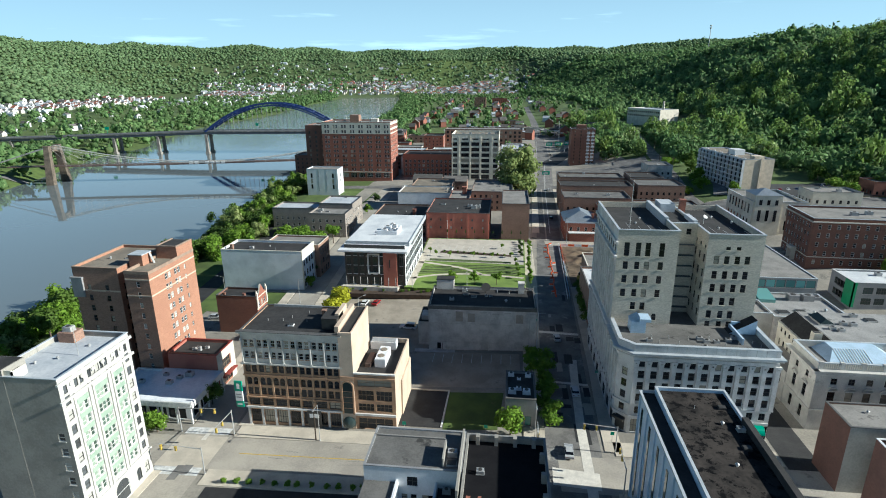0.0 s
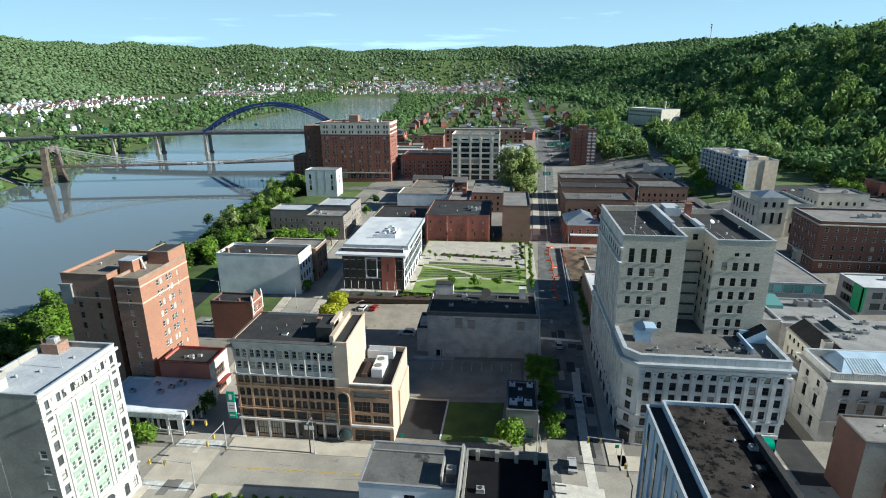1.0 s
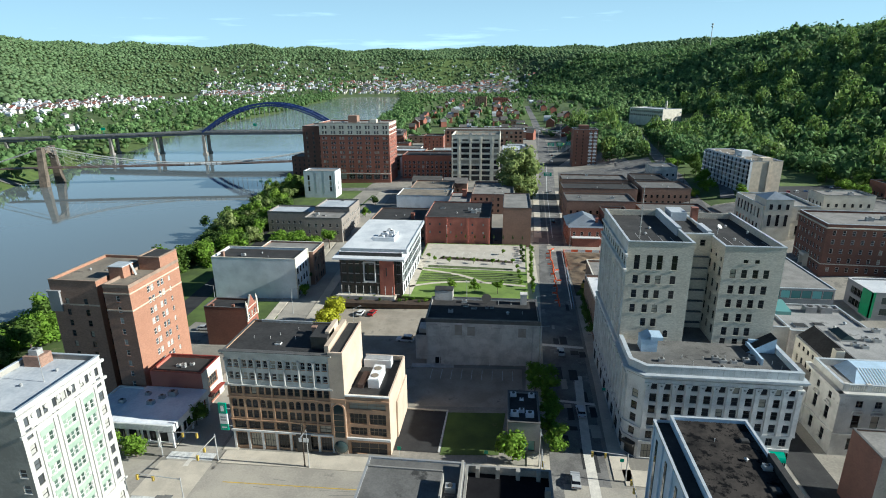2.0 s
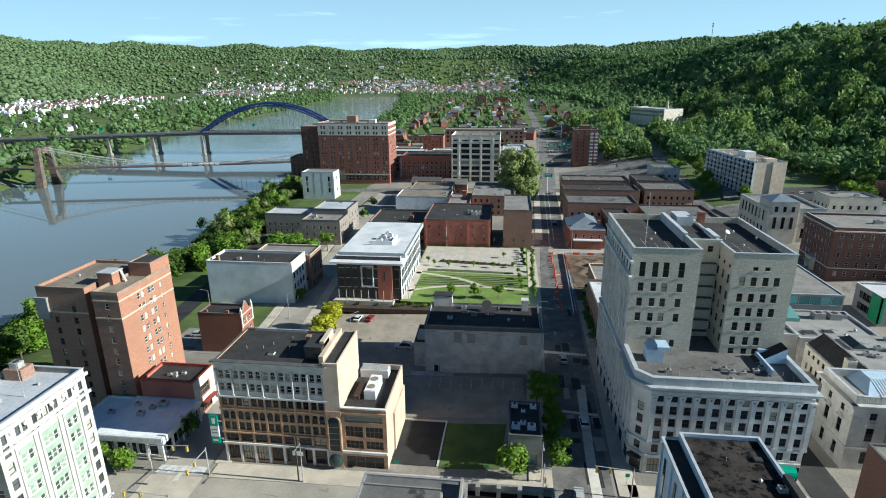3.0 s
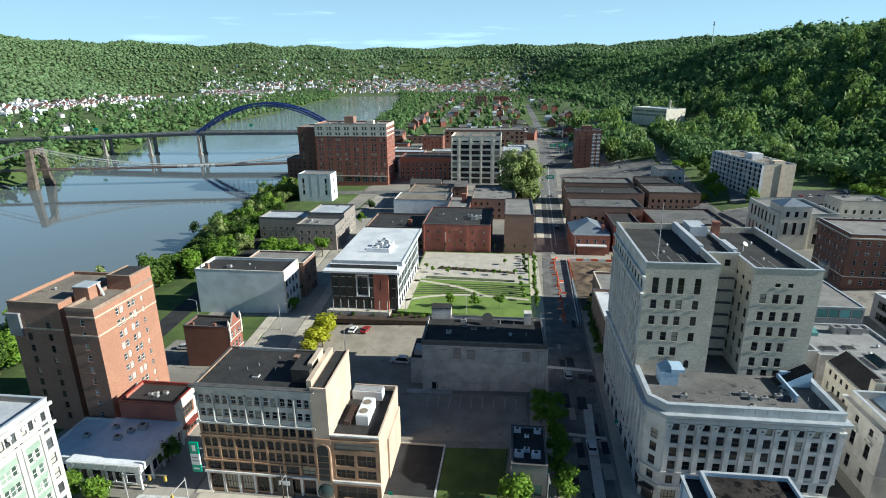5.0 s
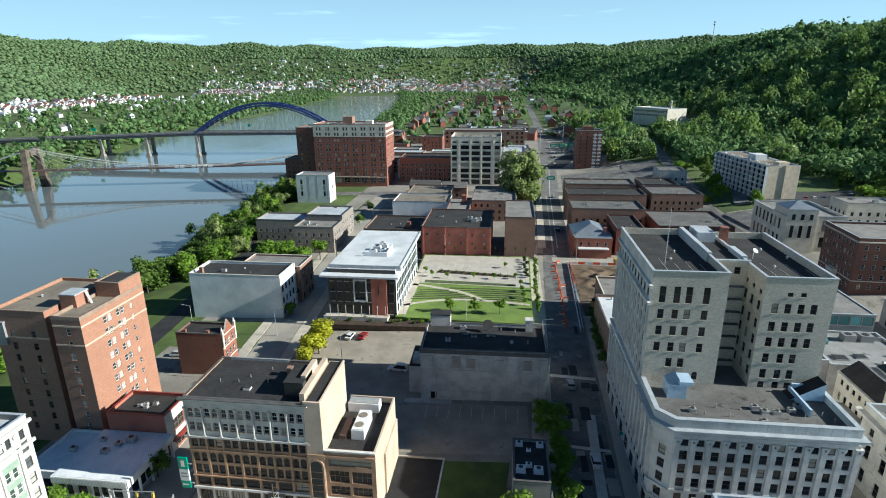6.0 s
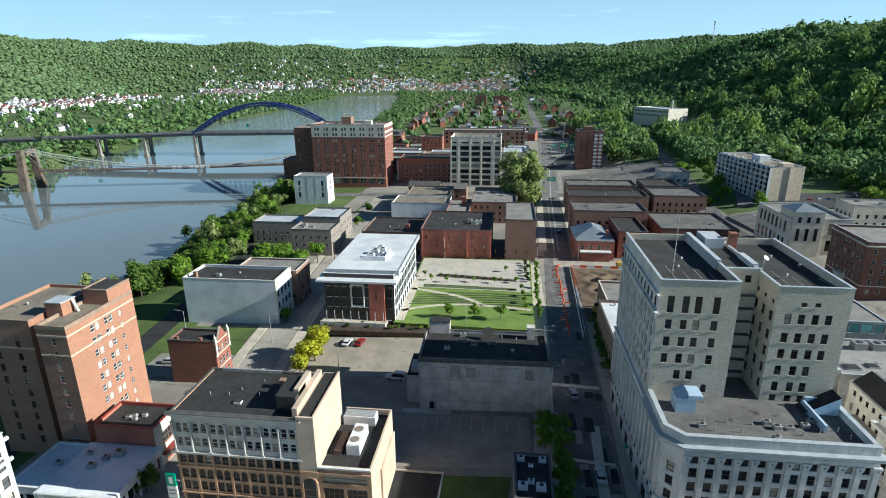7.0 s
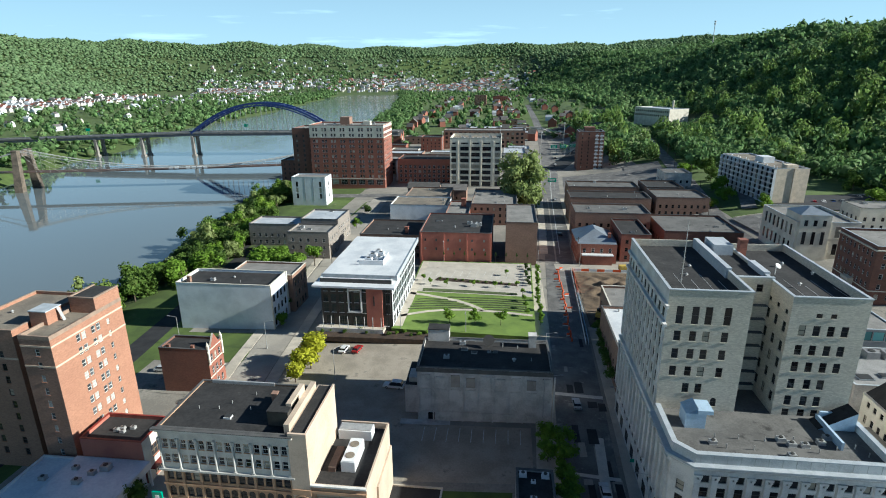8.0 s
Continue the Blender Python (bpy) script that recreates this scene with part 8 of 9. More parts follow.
def trunk_mesh(k):
    if k not in TRUNKS:
        r = random.Random(k)
        g = Geo().tube((0, 0, -0.6), (0.03, 0, 0.9), 0.075, 0.05, 8)
        for i in range(5):
            t = i * 1.26 + r.uniform(-0.3, 0.3)
            g.tube((0.03, 0, 0.75 + 0.05 * i), (0.5 * math.cos(t), 0.5 * math.sin(t), 1.3 + r.uniform(0, 0.3)), 0.035, 0.012, 6)
        TRUNKS[k] = g.mesh("trunk", [BARK])
    return TRUNKS[k]


def tree(x, y, r, h, style="broad", material=LEAF, label="leafy green street tree", z=None, k=None, group=""):
    """A tree of crown radius r and height h."""
    k = int(abs(x * 7 + y * 3)) % 5 if k is None else k
    z = lz(x, y) if z is None else z
    t = root("tree", label, "tree", x, y, z, (x * 37 + y * 11) % 360, group)
    hz = r * (1.0 if style != "tall" else 1.2)
    cz = max(h - hz * 0.95, hz * 0.75)
    part("trunk", trunk_mesh(k % 3), None, t, m=Matrix.Diagonal((r * 0.8, r * 0.8, cz / 1.25, 1)))
    part("crown", crown_mesh(style, k, material), None, t, m=Matrix.Translation((0, 0, cz)) @ Matrix.Diagonal((r, r, hz * 0.85, 1)))
    return t


def town_trees():
    rng = random.Random(5)
    for x, y, r, h in ((-63.2, 158.0, 3.4, 7.2), (-62.6, 161.6, 4.2, 9.4), (-61.6, 165.4, 4.6, 11.0), (-60.8, 169.0, 4.2, 10.6), (-63.4, 163.8, 3.4, 8.0)):
        tree(x, y, r, h, "round", LEAF_YELLOW, "bright yellow-green tree by the car park", group="yellow trees by the car park")
    tree(-4.6, 105.0, 3.9, 7.8, "round", LEAF_FRESH, "round fresh green tree on the corner")
    for x, y, r, h in ((4.3, 108.5, 2.8, 7.0), (3.4, 114, 2.6, 6.5), (3.8, 119, 2.7, 6.8), (4.0, 124, 2.5, 6.2), (4.2, 129.5, 2.6, 6.5), (3.8, 135, 2.4, 6.0), (1.0, 131, 2.4, 6.0), (0.6, 137.5, 2.3, 5.5)):
        tree(x, y, r, h, "broad", LEAF_FRESH, "green street tree beside the pavement")
    for x, y in ((20.4, 178), (20.2, 184), (20.6, 190), (19.8, 162), (19.6, 169), (20.0, 173)):
        tree(x, y, 2.4, 6.0, "broad", LEAF, "leafy street tree before the brick shops")
    tree(-90.5, 100.6, 3.2, 6.6, "round", LEAF_FRESH, "fresh green tree before the low bank")
    tree(-84.6, 100.4, 3.3, 6.6, "round", LEAF_FRESH, "fresh green tree before the low bank")
    tree(-77.5, 112.0, 2.6, 6.5, "broad", LEAF, "street tree beside the low bank")
    tree(-76.0, 68.5, 3.2, 6.5, "round", LEAF_FRESH, "bright green tree before the white bank")
    tree(-66.5, 70, 2.6, 5.5, "round", LEAF, "small green tree by the car park")
    tree(-78.4, 147.5, 3.2, 6.5, "round", LEAF_FRESH, "green tree before the dark brick house")
    tree(-80.5, 192, 2.6, 5.5, "round", LEAF_FRESH, "small street tree by the painted warehouse")
    # this row gets its shade through the darker leaf colour
    for x, y in ((-83.5, 203), (-85, 210), (-86, 217), (-87, 224), (-89, 232)):
        tree(x, y, 2.4, 6.5, "broad", LEAF_DARK, "street tree by the road, shade put into dark leaves")
    for x, y, r in ((-95, 243, 5.2), (-102, 245, 5.6), (-109, 243, 5.4), (-90, 251, 4.4), (-115, 250, 6.0), (-106, 252, 5.4)):
        tree(x, y, r, 11.0, "round", LEAF_FRESH, "clipped round tree behind the terrace")
    tree(-88, 312, 2.6, 6.5, "broad", LEAF_FRESH, "young street tree beside a shop")
    for x, y in ((-90, 345), (-72, 352)):
        tree(x, y, 3.2, 6.5, "round", LEAF_DARK, "dark round tree by the street")
    tree(-0.5, 350, 10.5, 26.0, "tall", LEAF_PALE, "large pale green tree by the main street")
    tree(6.0, 360, 11.5, 30.0, "tall", LEAF_PALE, "large pale green tree by the main street")
    tree(-5.0, 368, 10.5, 27.0, "tall", LEAF_PALE, "large pale green tree by the main street")
    tree(3.0, 346, 9.0, 20.0, "round", LEAF_PALE, "large pale green tree by the main street")
    tree(78, 372, 5.0, 9.0, "round", LEAF_FRESH, "fresh green tree between car parks")
    for x, y, r in ((120, 320, 3.6), (108, 340, 4.2), (112, 362, 5.0), (118, 392, 5.2), (124, 420, 6.0), (110, 418, 5.0), (176, 330, 4.8), (188, 338, 5.6), (198, 352, 6.2), (186, 366, 6.0), (180, 322, 4.0), (202, 328, 6.0), (206, 312, 5.5), (98, 330, 3.0)):
        tree(x, y, r, r * 2.0, "broad", LEAF if r > 5 else LEAF_FRESH, "green tree on a grass verge by the flats")
    tree(131, 203, 4.6, 8.0, "round", LEAF_FRESH, "green tree before the brick flats")
    for x, y in ((-25.6, 191.5), (-17.5, 191.0), (-9.5, 191.5)):
        tree(x, y, 2.0, 5.4, "broad", LEAF_FRESH, "young park tree on the lawn", z=PARK)
    for x, y in ((-30, 222.5), (-20, 223.5), (-12, 223), (-36, 224), (-4, 224), (-8, 236), (-1.5, 205), (-1.8, 211), (-2.2, 217), (-1.2, 199), (-39, 228)):
        tree(x, y, 1.1, 3.0, "round", LEAF_FRESH, "sapling in the paved park", z=PARK)
    for x, y in ((3.0, 196), (3.1, 204), (3.2, 212), (3.4, 220), (3.6, 228), (3.9, 236), (4.1, 243)):
        tree(x, y, 1.2, 4.2, "tall", LEAF_FRESH, "slim young street tree by the park")
    for i in range(9):
        tree(-34 + i * 4.3, 250.8, 0.7, 4.6, "cone", LEAF_DARK, "slim dark conifer against the brick wall", z=PARK, k=i % 3, group="conifers along the brick wall")
    for i in range(16):
        x = -64 + i * 2.3
        tree(x, 183.4 + (i % 3) * 0.9, 0.7 + 0.25 * (i % 2), 1.3, "round", LEAF_FRESH if i % 3 else LEAF, "low shrub in a mulch bed", z=0.6, k=i % 4, group="shrubs above the car park")
    for i in range(12):
        tree(-61 + i * 2.6 + rng.uniform(-0.4, 0.4), 85.6, 0.8, 1.5, "round", LEAF_FRESH, "low hedge shrub by the car park", k=i % 4, group="shrubs by the dark car park")
    for i in range(10):
        tree(-33 + i * 2.9, 229.8 - i * 0.36 + rng.uniform(-0.4, 0.4), 0.7, 1.2, "round", LEAF, "low shrub in the plaza bed", z=PARK, k=i % 4, group="shrubs in the plaza")
    for i in range(8):
        tree(0.2 + rng.uniform(-0.6, 0.6), 226 + i * 3, 1.0, 2.2, "round", LEAF_DARK, "dark shrub along the park edge", z=PARK, k=i % 4, group="shrubs along the park edge")
    # the wooded river bank
    n = 0
    for y in range(96, 420, 7):
        e = float(np.interp(y, SHORE_Y, SHORE_E))
        for j in range(5):
            x = e + 6 + j * 8.5 + rng.uniform(-3, 3)
            if x > -128 and y < 330 or x > -150 and y > 330 or (y < 225 and j > 3):
                continue
            r = rng.uniform(3.6, 6.2)
            tree(x, y + rng.uniform(-3, 3), r, r * rng.uniform(1.7, 2.3), rng.choice(("broad", "broad", "round", "tall")), rng.choice((LEAF, LEAF, LEAF_FRESH, LEAF_PALE, LEAF_DARK)), "leafy tree of the wooded river bank", group="trees along the river bank")
            n += 1


town_trees()


# ---- woods ----
def forest(name, label, x, y, r, seed, cards=20, tall=1.0, material=FOREST):
    """One sheet of tree crowns standing at x, y with radius r."""
    rng = np.random.default_rng(seed)
    protos = []
    for k in range(6):
        ps = []
        c = rng.normal(size=(4, 3)) * 0.34
        c[0] = 0
        rr = np.array([0.85, 0.55, 0.5, 0.5])
        ps.append(lump(rng, ICO1, c[0], 0.5 if cards > 120 else 0.64 if cards > 60 else 0.74 if cards > 12 else 0.84, 0.3))
        ps.append(leaf_cards(rng, c, rr * (1.05 if cards > 12 else 1.1), cards, 0.17 if cards > 120 else 0.21 if cards > 60 else 0.3 if cards > 12 else 0.42))
        protos.append(join(ps))
    n = len(x)
    z = land(x, y)
    kind = rng.integers(0, 6, n)
    ang = rng.uniform(0, 6.28, n)
    ht = rng.uniform(0.85, 1.35, n) * tall
    vs, fs, off = [], [], 0
    for k in range(6):
        s = np.where(kind == k)[0]
        pv, pf = protos[k]
        ca, sa = np.cos(ang[s])[:, None], np.sin(ang[s])[:, None]
        vx = (pv[None, :, 0] * ca - pv[None, :, 1] * sa) * r[s][:, None] + x[s][:, None]
        vy = (pv[None, :, 0] * sa + pv[None, :, 1] * ca) * r[s][:, None] + y[s][:, None]
        vz = pv[None, :, 2] * (r * ht)[s][:, None] + (z + r * 0.9 * ht)[s][:, None]
        vs.append(np.stack([vx, vy, vz], -1).reshape(-1, 3))
        fs.append((pf[None] + (np.arange(len(s)) * len(pv))[:, None, None] + off).reshape(-1, 3))
        off += len(s) * len(pv)
    me = tri_mesh(name, np.concatenate(vs), np.concatenate(fs), [material])
    return tagged(new(name, me), label, "woods", kind="stuff")


def scatter(x0, x1, y0, y1, gap, seed, keep, jitter=0.45):
    rng = np.random.default_rng(seed)
    gx, gy = np.meshgrid(np.arange(x0, x1, gap), np.arange(y0, y1, gap))
    x = (gx + rng.uniform(-jitter, jitter, gx.shape) * gap).ravel()
    y = (gy + rng.uniform(-jitter, jitter, gy.shape) * gap).ravel()
    k = keep(x, y, rng)
    return x[k], y[k], rng


def near_road(x, y, line, w):
    d = np.full(len(x), 1e9)
    for (ax, ay), (bx, by) in zip(line, line[1:]):
        t = np.clip(((x - ax) * (bx - ax) + (y - ay) * (by - ay)) / ((bx - ax) ** 2 + (by - ay) ** 2), 0, 1)
        d = np.minimum(d, np.hypot(x - ax - t * (bx - ax), y - ay - t * (by - ay)))
    return d < w


HILL_ROAD = [(92, 258), (92, 300), (103, 380), (119, 512), (135, 640), (152, 810), (178, 1190)]


def in_view(x, y, margin=60):
    """Rough wedge of ground that the flight looks over."""
    a = np.degrees(np.arctan2(x + 8, y + 40))
    return (a > -48) & (a < 35)


def woods():
    foot = lambda y: np.interp(y, FOOT_Y, FOOT_X)
    west = lambda y: np.interp(y, SHORE_Y, SHORE_W)
    east = lambda y: np.interp(y, SHORE_Y, SHORE_E)
    def hill_near(x, y, rng):
        school = (np.abs(x - 185) < 52) & (np.abs(y - 745) < 72)
        slab = (x < 176) & (y < 436) & (y > 280)
        grove = (x > 76) & (y > 432) & (y < 800) & ~((x < 112) & (y < 486))
        low = ((x > foot(y) - 14) | grove) & ~slab
        return low & ~near_road(x, y, HILL_ROAD, 8) & ~school & in_view(x, y)
    x, y, rng = scatter(70, 620, 300, 900, 10.2, 11, hill_near)
    forest("woods", "dense spring-green woods on the hillside", x, y, rng.uniform(4.4, 7.8, len(x)) * np.where(rng.random(len(x)) < 0.2, 1.3, 1.0), 21, cards=88)
    x, y, rng = scatter(70, 620, 300, 900, 22, 17, hill_near)
    pick = rng.random(len(x)) < 0.46
    # scattered taller crowns in the leaf colour that has sunlight painted in
    forest("woods", "pale spring crowns above the hillside woods, sunlight put into their colour", x[pick], y[pick], rng.uniform(5.5, 9.5, pick.sum()), 27, cards=270, tall=1.3, material=FOREST_LIGHT)
    def hill_far(x, y, rng):
        return (x > foot(y) - 10) & ((y > 900) | (x > 620)) & in_view(x, y) & (land(x, y) > -3)
    x, y, rng = scatter(0, 1900, 300, 2700, 16, 12, hill_far)
    forest("woods", "wooded ridge behind the town", x, y, rng.uniform(6.5, 12.5, len(x)), 22, cards=14, tall=0.95)
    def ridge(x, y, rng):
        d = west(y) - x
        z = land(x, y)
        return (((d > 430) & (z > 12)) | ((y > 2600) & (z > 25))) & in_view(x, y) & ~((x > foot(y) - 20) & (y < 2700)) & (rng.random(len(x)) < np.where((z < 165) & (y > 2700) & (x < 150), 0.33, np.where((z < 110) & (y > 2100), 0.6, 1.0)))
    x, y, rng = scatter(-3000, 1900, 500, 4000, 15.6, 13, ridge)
    # these crowns take the leaf colour with haze mixed in
    forest("woods", "long wooded ridge beyond the river", x, y, rng.uniform(5.0, 10.0, len(x)) * np.where(rng.random(len(x)) < 0.12, 1.35, 1.0), 23, cards=5, tall=0.74, material=FOREST_HAZED)
    def plain(x, y, rng):
        d = west(y) - x
        return (d > 8) & (d < 560) & in_view(x, y) & (rng.random(len(x)) < np.where(d < 90, 0.8, 0.17))
    x, y, rng = scatter(-1500, -380, 300, 2900, 16, 14, plain)
    keep = ~near_road(x, y, [(-700, 592), (-359, 628)], 15) & ~near_road(x, y, [(-398, 428), (-470, 412), (-560, 400)], 14)
    forest("woods", "trees of the river plain between small houses", x[keep], y[keep], rng.uniform(4.4, 8.4, keep.sum()), 24, cards=26)
    def town(x, y, rng):
        bank = (x < east(y) + 70)
        return (x > east(y) + 6) & (x < np.where(y < 800, np.minimum(foot(y) - 10, 76), foot(y) - 10)) & (rng.random(len(x)) < np.where(bank, 0.85, np.where(y > 700, 0.13, 0.10))) & ~near_road(x, y, MAIN, 14) & ~((y < 560) & (x > -190) & (x < 130) & ~(bank & (y > 480))) & ~((y < 700) & (y > 610) & (x > -105) & (x < 15)) & ~near_road(x, y, [(30, 500), (62, 600), (95, 690), (120, 800)], 16)
    x, y, rng = scatter(-500, 200, 470, 2600, 13, 15, town)
    forest("woods", "trees among the far houses of the town", x, y, rng.uniform(4, 7.5, len(x)), 25, cards=26)


woods()


# ---- small far houses ----
def house_proto(w, d, h, wall, roof, name="house"):
    t = root(name, "small pale house with a pitched roof", "house", 0, 0, 0)
    part("wall", Geo().box(-w / 2, -d / 2, -3, w / 2, d / 2, h), wall, t)
    g = Geo().poly([(-w / 2 - 0.4, -d / 2 - 0.4, h), (w / 2 + 0.4, -d / 2 - 0.4, h), (w / 2 + 0.4, 0, h + d * 0.4), (-w / 2 - 0.4, 0, h + d * 0.4)]).poly([(-w / 2 - 0.4, d / 2 + 0.4, h), (w / 2 + 0.4, d / 2 + 0.4, h), (w / 2 + 0.4, 0, h + d * 0.4), (-w / 2 - 0.4, 0, h + d * 0.4)])
    g.poly([(-w / 2, -d / 2, h), (-w / 2, d / 2, h), (-w / 2, 0, h + d * 0.38)], 1).poly([(w / 2, -d / 2, h), (w / 2, d / 2, h), (w / 2, 0, h + d * 0.38)], 1)
    part("roof", g, [roof, wall], t)
    return t


def far_houses():
    rng = random.Random(9)
    red = mat("red_roof", (0.25, 0.09, 0.06), (0.17, 0.065, 0.045), 0.9, 0.5, 5, 0.3)
    ps = [house_proto(12, 9, 6.5, PANEL_WHITE, SHINGLE), house_proto(10, 8, 6.0, STONE_PALE, SHINGLE), house_proto(14, 9, 5.5, PANEL_WHITE, ROOF_PALE), house_proto(11, 8, 6.5, PANEL_WHITE, red), house_proto(9, 12, 8.5, BRICK_RED, SHINGLE), house_proto(24, 14, 6.0, PANEL_WHITE, ROOF_PALE)]
    first = set()
    def put(k, x, y, label, group, s=1.0):
        m = pose(x, y, lz(x, y), 0, 0, rng.choice((0, 90, 180, 20, -20)) + rng.uniform(-8, 8))
        if k not in first:
            first.add(k)
            ps[k].matrix_basis = m
            tagged(ps[k], label, "house", group)
            return
        c = copy_thing(ps[k], m)
        tagged(c, label, "house", group)
    n = 0
    while n < 90:
        y = rng.uniform(620, 2500)
        w = float(np.interp(y, SHORE_Y, SHORE_W))
        x = w - rng.uniform(150, 620)
        if not in_view(np.array([x]), np.array([y]))[0]:
            continue
        put(rng.choice((0, 1, 2, 3, 0, 5)), x, y, "small white house on the river plain", "houses beyond the river")
        n += 1
    n = 0
    while n < 70:
        x, y = rng.uniform(-1400, 150), rng.uniform(2350, 3250)
        z = lz(x, y)
        if not (8 < z < 150):
            continue
        put(rng.choice((0, 1, 2, 0, 3, 5)), x, y, "small white house on the far slope", "houses at the head of the valley")
        n += 1
    n = 0
    while n < 160:
        y = rng.uniform(690, 1900)
        x = rng.choice((-150, -105, -60, -15, 14, 62, 90)) + rng.uniform(-8, 8) - (y - 700) * 0.03
        if x < np.interp(y, SHORE_Y, SHORE_E) + 60 or x > np.interp(y, FOOT_Y, FOOT_X) - 14 or abs(x - 38) < 14:
            continue
        put(rng.choice((4, 4, 4, 1, 2, 0)), x, y, "old brick town house in a street row", "town houses up the main street")
        n += 1


def house_clusters():
    """Hundreds of houses too far off to count."""
    rng = random.Random(31)
    g = Geo()
    n = 0
    while n < 1900:
        if n % 5 < 3:
            y = rng.choice((rng.uniform(760, 1500), rng.uniform(900, 2400)))
            x = float(np.interp(y, SHORE_Y, SHORE_W)) - abs(rng.gauss(0, 170)) - 110
        else:
            x, y = rng.uniform(-1600, 130), rng.choice((rng.uniform(2450, 3500), rng.uniform(2740, 3180)))
        z = lz(x, y)
        if not (-1 < z < (125 if n % 9 == 0 else 48)) or not in_view(np.array([x]), np.array([y]))[0] or math.sin(x / 90 + 2) + math.sin(y / 130) < -0.5:
            continue
        w, d, h = rng.uniform(9, 15), rng.uniform(8, 12), rng.uniform(4, 6.5)
        if rng.random() < 0.5:
            w, d = d, w
        z += 2.0
        g.box(x - w / 2, y - d / 2, z - 8, x + w / 2, y + d / 2, z + h, rng.choice((0, 1, 1, 3)))
        k = rng.choice((2, 2, 3, 4))
        e = 0.5
        g.poly([(x - w / 2 - e, y - d / 2 - e, z + h), (x + w / 2 + e, y - d / 2 - e, z + h), (x + w / 2 + e, y, z + h + d * 0.4), (x - w / 2 - e, y, z + h + d * 0.4)], k)
        g.poly([(x - w / 2 - e, y + d / 2 + e, z + h), (x + w / 2 + e, y + d / 2 + e, z + h), (x + w / 2 + e, y, z + h + d * 0.4), (x - w / 2 - e, y, z + h + d * 0.4)], k)
        g.poly([(x + w / 2, y - d / 2, z + h), (x + w / 2, y + d / 2, z + h), (x + w / 2, y, z + h + d * 0.38)])
        n += 1
    tagged(part("far_houses", g, [PANEL_WHITE, STONE_PALE, SHINGLE, ROOF_PALE, BRICK_RED]), "crowds of small white houses far up the valley", "houses", kind="stuff")


far_houses()
house_clusters()
for x, y, w, d, h, wl_, rf in ((-140, 520, 20, 16, 9, BRICK_RED, ROOF_PALE), (-75, 500, 30, 18, 10, BRICK_BROWN, ROOF_TAN), (-80, 545, 24, 16, 9, STONE_PALE, ROOF_PALE), (-42, 500, 22, 26, 9, BRICK_RED, ROOF_GREY), (-45, 560, 30, 20, 8, BRICK_BROWN, ROOF_PALE), (-135, 600, 22, 16, 10, BRICK_RED, ROOF_BLACK), (-118, 480, 20, 18, 13, BRICK_BROWN, ROOF_GREY), (-8, 560, 20, 24, 9, CONCRETE_WALL, ROOF_PALE), (-60, 700, 34, 20, 9, BRICK_RED, ROOF_PALE), (-10, 720, 30, 24, 8, BRICK_BROWN, ROOF_PALE), (-60, 800, 40, 26, 7, CONCRETE_WALL, ROOF_PALE), (-120, 560, 26, 16, 10, STONE_PALE, ROOF_GREY), (-30, 900, 36, 20, 9, BRICK_BROWN, ROOF_BLACK), (-95, 1500, 30, 24, 26, BRICK_BROWN, ROOF_GREY), (-50, 1560, 40, 24, 20, BRICK_RED, ROOF_GREY), (-130, 690, 26, 18, 9, BRICK_BROWN, ROOF_GREY), (-2, 800, 22, 24, 9, BRICK_BROWN, ROOF_BLACK)):
    auto("town_block", "plain flat-roofed block up the main street", x, y, w, d, h, wl_, rf, "SE", step_x=5, ww=2.0, wh=1.8, units=1)


# ---- cars, lamps, signs, street works ----
def car_proto(name, label, paint, l=4.5, w=1.8, h=1.45, van=False):
    t = root(name, label, "car", 0, 0, 0)
    side = [(-l / 2, 0.35), (l / 2, 0.35), (l / 2, 0.75), (l / 2 - 0.15, 0.86), (l * 0.2, 0.95), (-l * 0.42, 0.98), (-l / 2, 0.85)]
    g = Geo()
    a, b = [(x, -w / 2, z) for x, z in side], [(x, w / 2, z) for x, z in side]
    g.poly(a).poly(b)
    for i in range(len(side)):
        j = (i + 1) % len(side)
        g.poly([a[i], a[j], b[j], b[i]])
    part("body", g, CAR_PAINT[paint], t)
    back = -l * 0.46 if van else -l * 0.38
    lo = [(back, -w / 2 + 0.05), (l * 0.22, -w / 2 + 0.05), (l * 0.22, w / 2 - 0.05), (back, w / 2 - 0.05)]
    hi = [(back + 0.35, -w / 2 + 0.2), (l * 0.06, -w / 2 + 0.2), (l * 0.06, w / 2 - 0.2), (back + 0.35, w / 2 - 0.2)]
    g = Geo()
    for i in range(4):
        j = (i + 1) % 4
        g.poly([(*lo[i], 0.94), (*lo[j], 0.94), (*hi[j], h - 0.04), (*hi[i], h - 0.04)])
    part("glazing", g, GLASS, t)
    part("roof", Geo().prism(hi, h - 0.05, h), CAR_PAINT[paint], t)
    for x in (-l * 0.31, l * 0.31):
        for y in (-w / 2 + 0.06, w / 2 - 0.06):
            wh = part("wheel", Geo().tube((x, y - 0.1, 0.33), (x, y + 0.1, 0.33), 0.33, n=14), RUBBER, t)
            part("rim", Geo().tube((x, y - 0.115, 0.33), (x, y + 0.115, 0.33), 0.18, n=10), METAL, wh)
    for y in (-w / 2 + 0.3, w / 2 - 0.3):
        part("headlight", Geo().box(l / 2 - 0.02, y - 0.18, 0.62, l / 2 + 0.02, y + 0.18, 0.74), SIGN_WHITE, t)
        part("tail_light", Geo().box(-l / 2 - 0.02, y - 0.16, 0.66, -l / 2 + 0.02, y + 0.16, 0.8), RED_TRIM, t)
    return t


